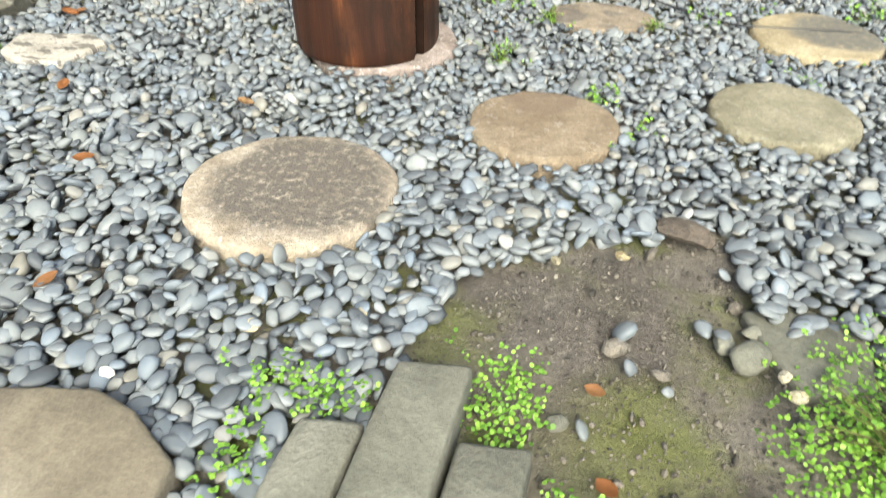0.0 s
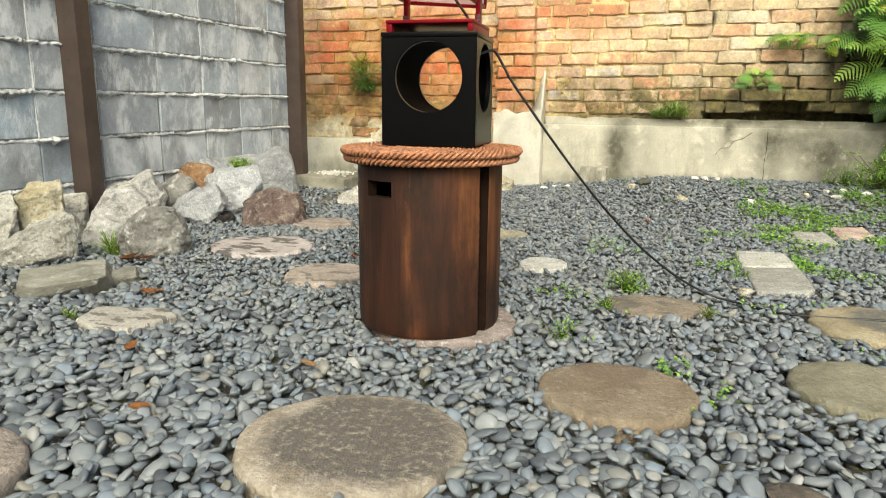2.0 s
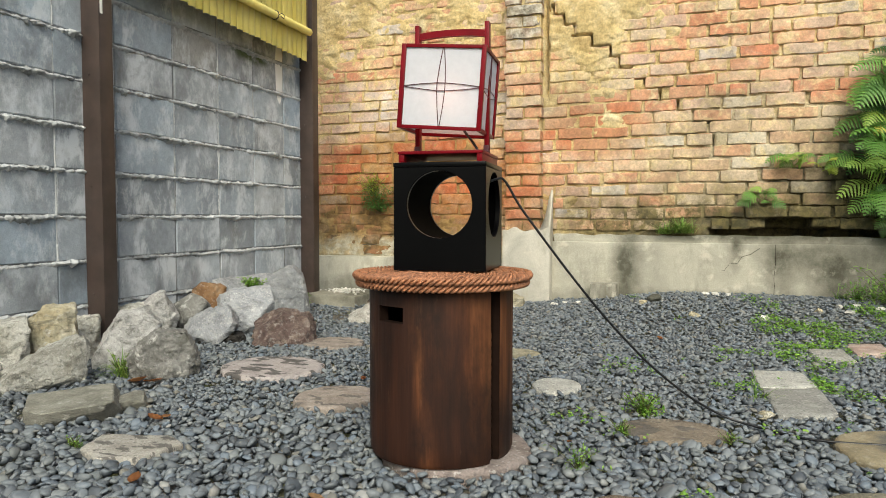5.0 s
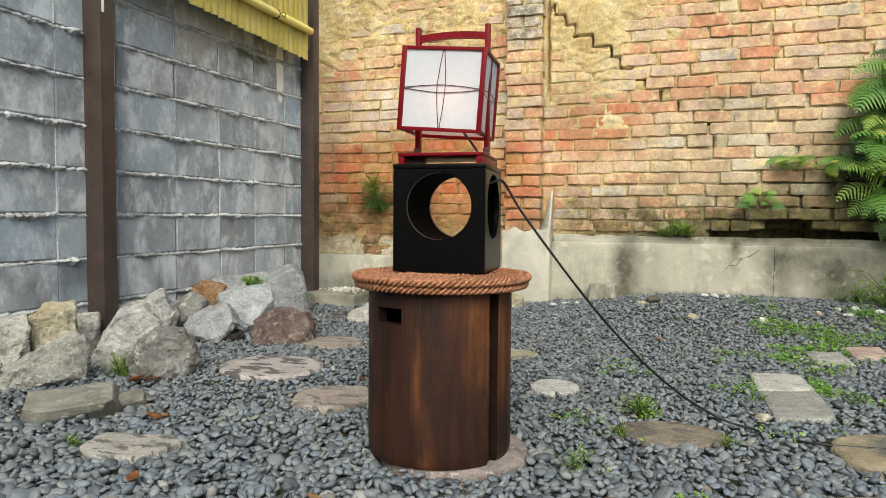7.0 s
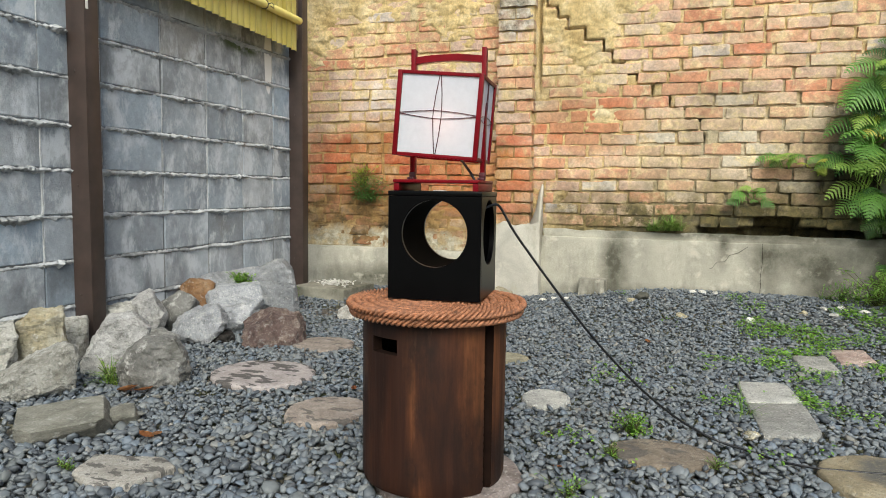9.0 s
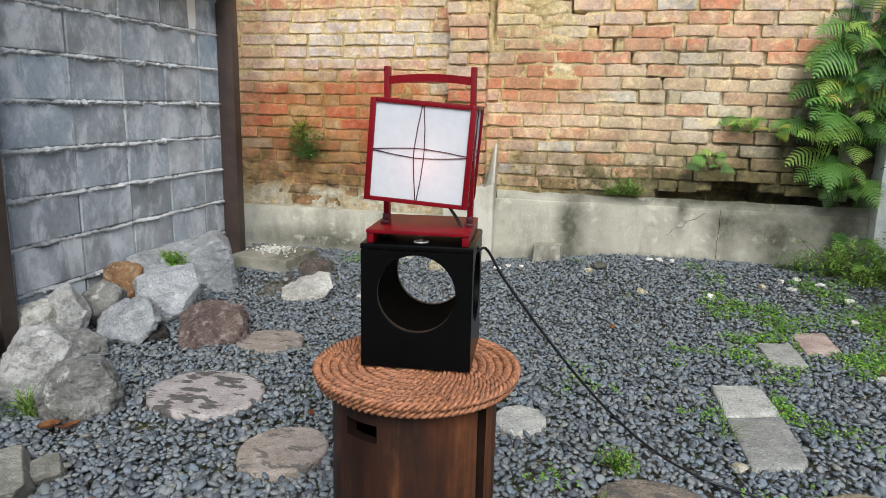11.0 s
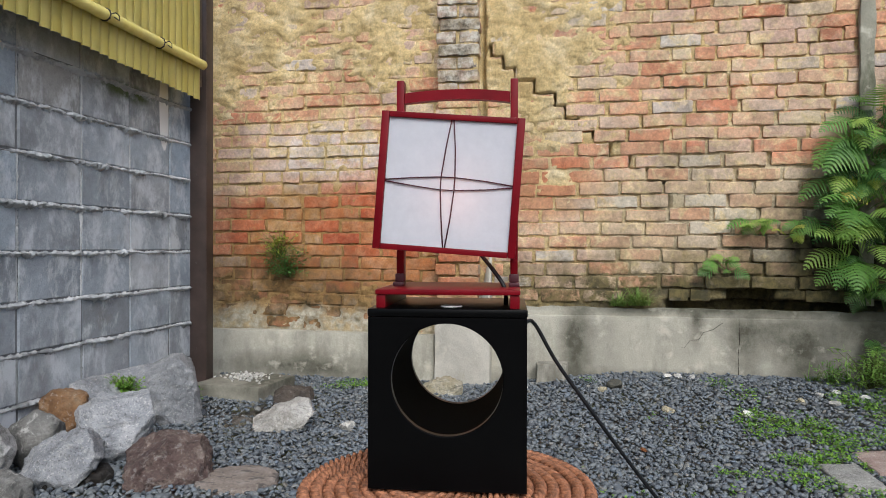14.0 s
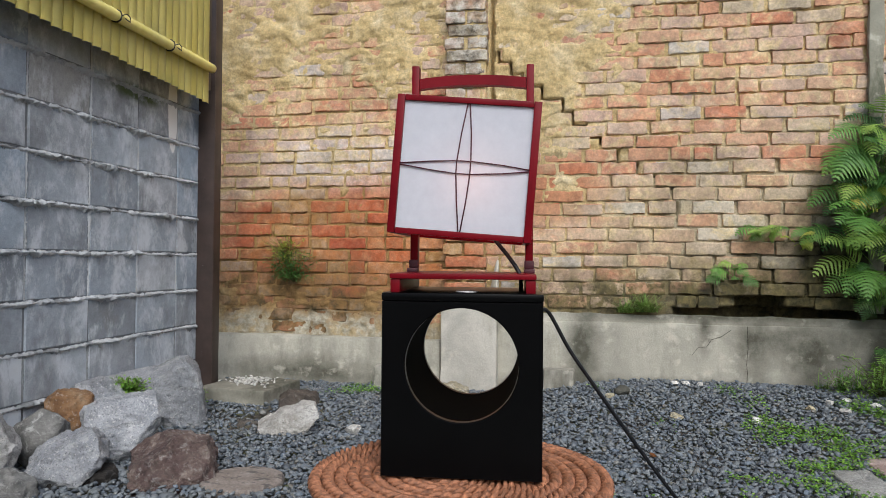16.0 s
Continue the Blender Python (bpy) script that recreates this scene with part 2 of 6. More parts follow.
def mortar_mat():
    n = Nodes("sandy_mortar")
    p = n.place()
    c = n.ramp(n.noise(p, 6, 8, 0.65), (0.3, (0.50, 0.355, 0.15)), (0.5, (0.68, 0.52, 0.25)), (0.7, (0.80, 0.67, 0.42)))
    grey = n.blob(p, (0.7, 4.66, 0.8), (1.2, 3.0, 0.8), 0.5, 0.6)
    c = n.mix(n.math("MULTIPLY", grey, 0.7), c, (0.56, 0.49, 0.355))
    c = n.mix(0.8, c, n.ramp(n.noise(p, 2.6, 6, 0.65), (0.32, 0.66), (0.5, 1.0), (0.7, 1.25)), "MULTIPLY")
    c = n.mix(0.8, c, n.ramp(n.noise(p, 60, 7, 0.8), (0.28, 0.4), (0.72, 1.35)), "MULTIPLY")
    orange = n.math("MULTIPLY", n.blob(p, (-1.75, 4.66, 0.78), (1.2, 3.0, 0.54), 0.4, 0.35), 0.92)
    c = n.mix(orange, c, n.ramp(n.noise(p, 12, 7, 0.7), (0.35, (0.22, 0.11, 0.035)), (0.65, (0.44, 0.27, 0.09))))
    # near-black growth, with the shade of the hollows and ferns painted in
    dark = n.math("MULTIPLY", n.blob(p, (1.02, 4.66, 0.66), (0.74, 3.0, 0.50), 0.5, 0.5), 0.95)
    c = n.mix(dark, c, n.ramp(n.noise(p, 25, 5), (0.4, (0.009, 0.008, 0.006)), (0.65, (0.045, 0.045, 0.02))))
    green = n.math("MULTIPLY", n.blob(p, (0.3, 4.66, 0.55), (1.6, 3.0, 0.30), 0.6, 0.6), 0.85)
    c = n.mix(green, c, n.ramp(n.noise(p, 20, 6, 0.7), (0.4, (0.045, 0.04, 0.015)), (0.6, (0.17, 0.135, 0.05))))
    foot = n.math("MULTIPLY", n.blob(p, (-2.2, 4.66, 0.46), (1.3, 3.0, 0.36), 0.6, 0.6), n.ramp(n.noise(p, 8, 6, 0.65), (0.42, 0.45), (0.6, 1.0)))
    c = n.mix(foot, c, n.ramp(n.noise(p, 14, 6, 0.7), (0.38, (0.06, 0.043, 0.015)), (0.5, (0.16, 0.095, 0.032)), (0.64, (0.26, 0.165, 0.065))))
    # crumbling pale render just over the low plinth
    pale = n.math("MULTIPLY", n.blob(p, (-1.95, 4.66, 0.34), (1.1, 3.0, 0.12), 0.5, 0.7), n.ramp(n.noise(p, 16, 6, 0.7), (0.40, 0.3), (0.56, 0.95)))
    c = n.mix(pale, c, n.ramp(n.noise(p, 30, 6, 0.7), (0.35, (0.34, 0.31, 0.22)), (0.65, (0.60, 0.56, 0.45))))
    h = n.math("ADD", n.noise(p, 40, 6, 0.75), n.math("MULTIPLY", n.noise(p, 180, 4, 0.7), 0.5))
    return n.end(c, 0.95, h, 0.8, 0.016)


def concrete_mat(name, base, stain, local=False, wet=True, marks=(), streaks=0.8):
    n = Nodes(name)
    p = n.place(local)
    c = n.ramp(n.noise(p, 3.5, 8, 0.62, 0.5), (0.28, tuple(v * 0.72 for v in base)), (0.5, base), (0.72, tuple(min(0.8, v * 1.25) for v in base)))
    c = n.mix(0.45, c, n.ramp(n.noise(p, 140, 4, 0.7), (0.3, 0.68), (0.7, 1.2)), "MULTIPLY")
    runs = n.ramp(n.noise(n.stretch(p, 1, 1, 0.35), 5.5, 7, 0.68), (0.5, 0.0), (0.64, streaks))
    c = n.mix(runs, c, stain)
    for x, z, sx, sz in marks:  # dark stain patches; the one below the ferns paints in shade
        c = n.mix(n.math("MULTIPLY", n.blob(p, (x, 4.6, z), (sx, 2.0, sz), 0.8, 0.5), n.ramp(n.noise(p, 9, 7, 0.72), (0.35, 0.6), (0.58, 1.0))), c, stain)
    if wet:
        c = n.mix(n.ramp(n.noise(p, 11, 6), (0.58, 0.0), (0.7, 0.55)), c, (0.62, 0.58, 0.48))
    return n.end(c, 0.88, n.noise(p, 70, 7, 0.7), 0.35, 0.008)


def block_mat():
    n = Nodes("concrete_block")
    p = n.place()
    r = n.rnd()
    # the clouding starts afresh on each block
    mv = n.add("ShaderNodeVectorMath")
    mv.operation = "MULTIPLY_ADD"
    n.link(r, mv.inputs[0])
    mv.inputs[1].default_value = (7.0, 13.0, 5.0)
    n.link(p, mv.inputs[2])
    q = mv.outputs[0]
    c = n.ramp(r, (0.0, (0.22, 0.243, 0.27)), (0.25, (0.335, 0.356, 0.38)), (0.5, (0.305, 0.365, 0.43)), (0.75, (0.40, 0.427, 0.455)), (0.9, (0.275, 0.325, 0.38)), (1.0, (0.335, 0.335, 0.325)))
    c = n.mix(0.9, c, n.ramp(n.noise(q, 2.6, 6, 0.55, 0.3), (0.3, 0.72), (0.7, 1.30)), "MULTIPLY")
    c = n.mix(0.8, c, n.ramp(n.noise(q, 30, 8, 0.75), (0.32, 0.80), (0.5, 1.0), (0.66, 1.18)), "MULTIPLY")
    c = n.mix(0.4, c, n.ramp(n.noise(p, 220, 3, 0.7), (0.3, 0.7), (0.7, 1.2)), "MULTIPLY")
    white = n.ramp(n.noise(n.stretch(q, 1, 1, 0.55), 6, 9, 0.74, 0.2), (0.50, 0.0), (0.60, 0.7))
    c = n.mix(white, c, (0.66, 0.69, 0.72))
    dark = n.ramp(n.noise(n.stretch(q, 1, 1, 0.7), 3.6, 7, 0.62), (0.52, 0.0), (0.66, 0.65))
    c = n.mix(dark, c, (0.11, 0.115, 0.12))
    brown = n.ramp(n.noise(q, 5.0, 6, 0.66), (0.60, 0.0), (0.74, 0.4))
    c = n.mix(brown, c, (0.22, 0.195, 0.16))
    splash = n.ramp(n.blob(p, (-2.4, 3.84, 1.52), (1.0, 0.044, 0.21), 0.2, 0.22), (0.05, 0.0), (0.35, 0.95))
    c = n.mix(splash, c, (0.86, 0.86, 0.84))
    moss = n.math("MULTIPLY", n.blob(p, (-2.4, 3.54, 1.545), (2.0, 0.32, 0.05), 0.6, 0.6), n.ramp(n.noise(p, 18, 5), (0.38, 0.0), (0.54, 0.95)))
    c = n.mix(moss, c, (0.06, 0.085, 0.025))
    return n.end(c, 0.9, n.math("ADD", n.noise(p, 150, 5, 0.75), n.noise(p, 30, 5, 0.7)), 0.5, 0.008)


def drum_mat():
    n = Nodes("stained_wood")
    p = n.place(True)
    q = n.stretch(p, 1, 1, 0.09)
    c = n.ramp(n.noise(q, 10, 7, 0.62, 0.6), (0.3, (0.013, 0.0058, 0.004)), (0.46, (0.036, 0.013, 0.0068)), (0.58, (0.076, 0.026, 0.0105)), (0.70, (0.15, 0.058, 0.021)))
    c = n.mix(0.6, c, n.ramp(n.noise(n.stretch(p, 1, 1, 0.03), 120, 4, 0.65), (0.3, 0.55), (0.7, 1.3)), "MULTIPLY")
    c = n.mix(n.ramp(n.noise(n.stretch(p, 1, 1, 0.45), 9, 6, 0.65), (0.46, 0.0), (0.64, 0.85)), c, (0.013, 0.0065, 0.0045))
    scuff = n.ramp(n.noise(n.stretch(p, 1, 1, 0.2), 26, 6, 0.7), (0.60, 0.0), (0.72, 0.4))
    c = n.mix(scuff, c, (0.17, 0.085, 0.042))
    return n.end(c, n.ramp(n.noise(q, 20, 4), (0.3, 0.48), (0.7, 0.7)), n.noise(n.stretch(p, 1, 1, 0.03), 140, 4), 0.2, 0.004, spec=0.25)


def plain(name, col, rough=0.6, var=0.2, scale=30.0, metal=0.0, bump=0.1, rand=0.0, local=True, spec=0.5):
    n = Nodes(name)
    p = n.place(local)
    c = n.ramp(n.noise(p, scale, 5, 0.6), (0.3, tuple(v * (1 - var) for v in col)), (0.7, tuple(min(1.0, v * (1 + var)) for v in col)))
    if rand:
        c = n.mix(1.0, c, n.ramp(n.rnd(), (0.0, 1 - rand), (1.0, 1 + rand)), "MULTIPLY")
    return n.end(c, rough, n.noise(p, scale * 6, 4), bump, 0.003, metal, spec)


def leaf_mat(name, dark, mid, light, whole=False):
    n = Nodes(name)
    p = n.place(True)
    r = n.add("ShaderNodeObjectInfo").outputs["Random"] if whole else n.rnd()
    c = n.ramp(r, (0.0, dark), (0.55, mid), (0.95, light), (1.0, light))
    c = n.mix(0.5, c, n.ramp(n.noise(p, 90, 3), (0.3, 0.7), (0.7, 1.25)), "MULTIPLY")
    n.end(c, 0.55)
    tr = n.add("ShaderNodeBsdfTranslucent")
    n.link(c, tr.inputs[0])
    m = n.add("ShaderNodeMixShader")
    m.inputs[0].default_value = 0.3
    n.link(n.out.outputs[0], m.inputs[1])
    n.link(tr.outputs[0], m.inputs[2])
    n.link(m.outputs[0], n.t.nodes["Material Output"].inputs[0])
    return n.mat


def paper_mat():
    n = Nodes("lantern_paper")
    p = n.place(True)
    c = n.ramp(n.noise(p, 60, 6, 0.7), (0.3, (0.65, 0.665, 0.71)), (0.7, (0.71, 0.725, 0.77)))
    n.end(c, 0.8, n.noise(p, 220, 4), 0.08, 0.002)
    tr = n.add("ShaderNodeBsdfTranslucent")
    n.link(c, tr.inputs[0])
    m = n.add("ShaderNodeMixShader")
    m.inputs[0].default_value = 0.35
    n.link(n.out.outputs[0], m.inputs[1])
    n.link(tr.outputs[0], m.inputs[2])
    n.link(m.outputs[0], n.t.nodes["Material Output"].inputs[0])
    return n.mat


def bulb_mat():
    n = Nodes("bulb_glass")
    n.out.inputs["Emission Color"].default_value = (1.0, 0.42, 0.24, 1)
    n.out.inputs["Emission Strength"].default_value = 42.0
    n.out.inputs["Base Color"].default_value = (0.9, 0.8, 0.7, 1)
    return n.mat


def bamboo_mat():
    n = Nodes("yellow_bamboo")
    p = n.place()
    c = n.ramp(n.noise(n.stretch(p, 1, 1, 0.15), 16, 5), (0.3, (0.80, 0.68, 0.17)), (0.7, (0.92, 0.81, 0.29)))
    c = n.mix(n.ramp(n.noise(p, 3.5, 5), (0.5, 0.0), (0.7, 0.4)), c, (0.50, 0.46, 0.20))
    return n.end(c, 0.4, n.noise(n.stretch(p, 1, 1, 0.1), 120, 3), 0.15, 0.003)


def disc_stain(centre, size, colour, amount=0.85, wob=0.7):
    """A stain laid on a stone's top."""
    def extra(n, p, c):
        fac = n.math("MULTIPLY", n.blob(n.place(), (*centre, 0.0), (size, size, 5.0), 0.25, wob), amount)
        fac = n.math("MULTIPLY", fac, n.ramp(n.noise(p, 55, 6, 0.75), (0.50, 1.0), (0.66, 0.35)))
        return n.mix(fac, c, colour)
    return extra


def blotches(amount, scale, level):
    """Dark, sharp-edged stains where the stone's skin has worn into hollows."""
    def extra(n, p, c):
        fac = n.ramp(n.noise(n.stretch(n.place(), 0.8, 1.5, 1), scale, 4, 0.6, 0.4), (level, 0.0), (level + 0.035, amount))
        return n.mix(fac, c, n.ramp(n.noise(p, 60, 4), (0.3, (0.055, 0.05, 0.048)), (0.7, (0.12, 0.11, 0.10))))
    return extra


M_PEBBLE, M_SOIL, M_BRICK, M_MORTAR, M_BLOCK, M_DRUM = pebble_mat(), soil_mat(), brick_mat(), mortar_mat(), block_mat(), drum_mat()
# the mark at x 1.22 also holds the shade beneath the ferns
M_PLINTH = concrete_mat("old_render", (0.41, 0.39, 0.32), (0.085, 0.082, 0.058), marks=((-0.32, 0.25, 0.14, 0.40), (0.60, 0.34, 0.22, 0.22), (0.86, 0.28, 0.20, 0.34), (0.34, 0.40, 0.06, 0.16), (-1.9, 0.08, 0.7, 0.13), (0.5, 0.47, 1.3, 0.05), (1.22, 0.32, 0.26, 0.34), (0.1, 0.05, 1.2, 0.10)), streaks=0.35)
M_FEET = concrete_mat("grey_cement", (0.34, 0.325, 0.27), (0.13, 0.12, 0.09))
M_STRIP = concrete_mat("mossy_cement", (0.27, 0.26, 0.20), (0.07, 0.075, 0.04))
M_BASE = concrete_mat("pale_render", (0.50, 0.475, 0.41), (0.34, 0.31, 0.24))
M_PIER = concrete_mat("white_render", (0.78, 0.78, 0.75), (0.50, 0.50, 0.48))
# darker joint mortar; the shadow line under the beads is in its colour
M_RECESS = concrete_mat("dark_grey_mortar", (0.17, 0.177, 0.185), (0.07, 0.072, 0.075))
M_JOINT = concrete_mat("grey_mortar", (0.44, 0.45, 0.455), (0.11, 0.115, 0.115), wet=False)
M_PAPER, M_BULB, M_BAMBOO = paper_mat(), bulb_mat(), bamboo_mat()
M_BLACK = plain("black_lacquer", (0.0022, 0.0022, 0.0024), 0.28, 0.2, 12, bump=0.02, spec=0.10)
M_RED = plain("red_lacquer", (0.14, 0.0028, 0.0075), 0.36, 0.22, 14, bump=0.03, spec=0.12)
M_BLACKIN = plain("matt_black", (0.0018, 0.0018, 0.0018), 0.8, 0.2, 12, bump=0.02, spec=0.02)
M_CORD = plain("dark_red_cord", (0.055, 0.005, 0.012), 0.5, 0.2, 40)
M_ROPE = plain("coir_rope", (0.33, 0.14, 0.068), 0.55, 0.6, 90, bump=0.6, rand=0.12)
M_POST = plain("brown_painted_steel", (0.052, 0.036, 0.03), 0.45, 0.35, 9, local=False, bump=0.1)
M_CABLE = plain("black_rubber", (0.008, 0.008, 0.009), 0.4, 0.2)
M_WIRE = plain("black_wire", (0.012, 0.011, 0.01), 0.5, 0.2)
M_WHITE = plain("plain_white", (0.75, 0.74, 0.70), 0.5, 0.05)
M_DARK = plain("dark_hollow_shade", (0.012, 0.006, 0.004), 0.9, 0.3, spec=0.08)
M_FERN = leaf_mat("fern_leaf", (0.06, 0.15, 0.03), (0.155, 0.33, 0.055), (0.36, 0.52, 0.10), True)
# darkened copy of the fern leaf; the clump's inner shade is in its colour
M_FERN_SHADE = leaf_mat("shaded_fern_leaf", (0.03, 0.07, 0.018), (0.06, 0.13, 0.028), (0.10, 0.19, 0.035), True)
M_FERN_Y = leaf_mat("yellow_fern_leaf", (0.20, 0.26, 0.03), (0.36, 0.42, 0.05), (0.55, 0.50, 0.10), True)
M_GRASS = leaf_mat("grass_blade", (0.08, 0.16, 0.025), (0.18, 0.32, 0.05), (0.34, 0.44, 0.11))
M_CLOVER = leaf_mat("clover_leaf", (0.10, 0.22, 0.025), (0.18, 0.37, 0.045), (0.29, 0.47, 0.075))
M_STEM = plain("plant_stem", (0.10, 0.11, 0.03), 0.7, 0.3)
M_DRY = leaf_mat("dry_leaf", (0.24, 0.085, 0.035), (0.38, 0.17, 0.065), (0.46, 0.30, 0.16))
M_GRANITE = stone_mat("grey_granite", [(0.22, 0.23, 0.245), (0.345, 0.355, 0.372), (0.47, 0.475, 0.485)], 9, 0.55, 240, bump=0.42, dirt=0.3)
M_WHITEGRANITE = stone_mat("white_granite", [(0.27, 0.265, 0.245), (0.50, 0.49, 0.475), (0.65, 0.64, 0.62)], 13, 0.35, 230, bump=0.5, dirt=0.55)
M_PALEROCK = stone_mat("pale_rock", [(0.17, 0.16, 0.125), (0.37, 0.358, 0.315), (0.56, 0.548, 0.51)], 12, 0.25, 150, bump=0.6, dirt=0.55)
M_CREAM = stone_mat("cream_rock", [(0.28, 0.26, 0.22), (0.44, 0.42, 0.38), (0.57, 0.55, 0.51)], 9, 0.3, 160, dirt=0.4)
M_TANROCK = stone_mat("tan_rock", [(0.29, 0.23, 0.12), (0.45, 0.40, 0.27), (0.58, 0.55, 0.46)], 8, 0.15, 90, bump=0.5, dirt=0.55)
M_GREYROCK = stone_mat("grey_rock", [(0.085, 0.082, 0.075), (0.21, 0.205, 0.19), (0.36, 0.352, 0.325)], 8, 0.15, 110, bump=0.5, dirt=0.55)
M_REDROCK = stone_mat("red_rock", [(0.055, 0.040, 0.038), (0.118, 0.076, 0.066), (0.165, 0.115, 0.098), (0.34, 0.28, 0.235)], 17, 0.12, 140, bump=0.6, dirt=0.3)
M_ORANGE = stone_mat("orange_rock", [(0.11, 0.058, 0.026), (0.23, 0.122, 0.052), (0.33, 0.235, 0.145)], 11, 0.2, 140)
M_DARKROCK = stone_mat("dark_rock", [(0.04, 0.032, 0.026), (0.085, 0.068, 0.053), (0.17, 0.135, 0.105)], 9, 0.1, 90)
# near-black colour that paints the shade under the tilted granite
M_GAP_SHADE = stone_mat("black_damp_rock", [(0.010, 0.009, 0.008), (0.022, 0.019, 0.016), (0.045, 0.038, 0.032)], 9, 0.1, 90)
M_SLATE = stone_mat("weathered_slab", [(0.075, 0.074, 0.058), (0.128, 0.127, 0.102), (0.19, 0.187, 0.152)], 6, 0.0, 120, bump=0.2)
M_SHALE = stone_mat("split_shale", [(0.12, 0.115, 0.094), (0.205, 0.198, 0.163), (0.30, 0.29, 0.245)], 9, 0.1, 130, streak=(1, 1, 2.2), bump=0.35, dirt=0.35)
M_BROWN = stone_mat("brown_flagstone", [(0.09, 0.076, 0.055), (0.145, 0.124, 0.090), (0.205, 0.182, 0.138)], 6, 0.0, 120, bump=0.15)
M_SLABGREY = stone_mat("granite_slab", [(0.27, 0.265, 0.24), (0.40, 0.39, 0.355), (0.51, 0.50, 0.455)], 14, 0.45, 170)
M_PINK = stone_mat("pink_stone", [(0.26, 0.18, 0.15), (0.37, 0.28, 0.24), (0.46, 0.37, 0.32)], 10, 0.2, 120)
M_FOOT = stone_mat("grey_pink_stone", [(0.15, 0.12, 0.105), (0.25, 0.205, 0.185), (0.34, 0.29, 0.265)], 14, 0.3, 140)
M_STEP_A = stone_mat("tan_stone_dark_centre", [(0.204, 0.166, 0.119), (0.306, 0.259, 0.2), (0.399, 0.353, 0.285)], 14, 0.2, 110, extra=disc_stain((-0.375, 0.970), 0.18, (0.105, 0.092, 0.078), 0.97, 0.6))
M_STEP_B = stone_mat("brown_tan_stone", [(0.173, 0.126, 0.0794), (0.26, 0.202, 0.137), (0.339, 0.278, 0.199)], 11, 0.15, 120, extra=disc_stain((-0.02, 1.42), 0.10, (0.15, 0.11, 0.075), 0.9, 0.8))
M_STEP_G = stone_mat("brown_grey_stone", [(0.12, 0.095, 0.07), (0.21, 0.17, 0.125), (0.28, 0.235, 0.18)], 12, 0.15, 120, extra=blotches(0.7, 11, 0.55))
M_STEP_C = stone_mat("olive_stone", [(0.164, 0.146, 0.0943), (0.246, 0.226, 0.156), (0.336, 0.307, 0.221)], 10, 0.1, 120)
M_STEP_D = stone_mat("two_tone_stone", [(0.172, 0.139, 0.082), (0.262, 0.217, 0.135), (0.344, 0.295, 0.197)], 10, 0.1, 120, extra=disc_stain((0.66, 2.01), 0.14, (0.115, 0.11, 0.095), 1.0, 0.4))
M_STEP_E = stone_mat("pinkish_mottled_stone", [(0.30, 0.265, 0.25), (0.40, 0.355, 0.34), (0.49, 0.44, 0.42)], 12, 0.2, 130, extra=blotches(0.95, 13, 0.53))
M_FLAG = stone_mat("pale_flagstone", [(0.30, 0.28, 0.24), (0.40, 0.375, 0.33), (0.48, 0.455, 0.41)], 15, 0.2, 130, extra=blotches(0.8, 21, 0.55))
M_STEP_F = stone_mat("brown_pocked_stone", [(0.22, 0.18, 0.15), (0.31, 0.26, 0.22), (0.40, 0.345, 0.30)], 13, 0.15, 110, extra=blotches(0.75, 15, 0.56))
M_WHITESTONE = stone_mat("white_stone", [(0.50, 0.48, 0.43), (0.65, 0.63, 0.58), (0.75, 0.74, 0.70)], 20, 0.0, 120)
M_GRIT = stone_mat("soil_crumbs", [(0.06, 0.05, 0.04), (0.13, 0.115, 0.095), (0.24, 0.22, 0.19)], 12, 0.0, 120, rand=0.6)
M_WATER = plain("puddle_water", (0.02, 0.02, 0.018), 0.03, 0.1, bump=0.01)
M_BACKWALL = concrete_mat("plain_render", (0.45, 0.43, 0.38), (0.25, 0.24, 0.2))


# ---- helpers for building ----
def smooth(bm, angle=40):
    for f in bm.faces:
        f.smooth = True
    for e in bm.edges:
        if len(e.link_faces) == 2 and e.calc_face_angle(0) > radians(angle):
            e.smooth = False


def mesh_of(name, bm, material, angle=25):
    smooth(bm, angle)
    me = bpy.data.meshes.new(name)
    bm.to_mesh(me)
    bm.free()
    me.materials.append(material)
    return me


def part(name, bm, material, parent, label="", angle=25):
    """One mesh under a thing or under a part."""
    ob = new(name, mesh_of(name, bm, material, angle))
    ob.parent = parent
    return tagged(ob, label)


def solid(name, bm, material, label="", category="", group="", kind="", at=None, angle=25):
    """A thing that is one mesh."""
    ob = new(name, mesh_of(name, bm, material, angle))
    if at is not None:
        ob.matrix_world = at
    return tagged(ob, label, category, group, kind)


def thing(name, at, label="", category="", group="", kind=""):
    ob = new(name)
    ob.empty_display_size = 0.05
    ob.matrix_world = at
    return tagged(ob, label, category, group, kind)


def box(bm, lo, hi, bevel=0.0, seg=2):
    """A box between two corners, its edges rounded."""
    made = bmesh.ops.create_cube(bm, size=1.0, matrix=Matrix.LocRotScale([(a + b) / 2 for a, b in zip(lo, hi)], None, [b - a for a, b in zip(lo, hi)]))
    if bevel:
        edges = {e for v in made["verts"] for e in v.link_edges}
        bmesh.ops.bevel(bm, geom=list(edges), offset=bevel, segments=seg, affect="EDGES", profile=0.6)
    return bm


def boxes(*rows, bevel=0.002):
    bm = bmesh.new()
    for lo, hi in rows:
        box(bm, lo, hi, bevel)
    return bm


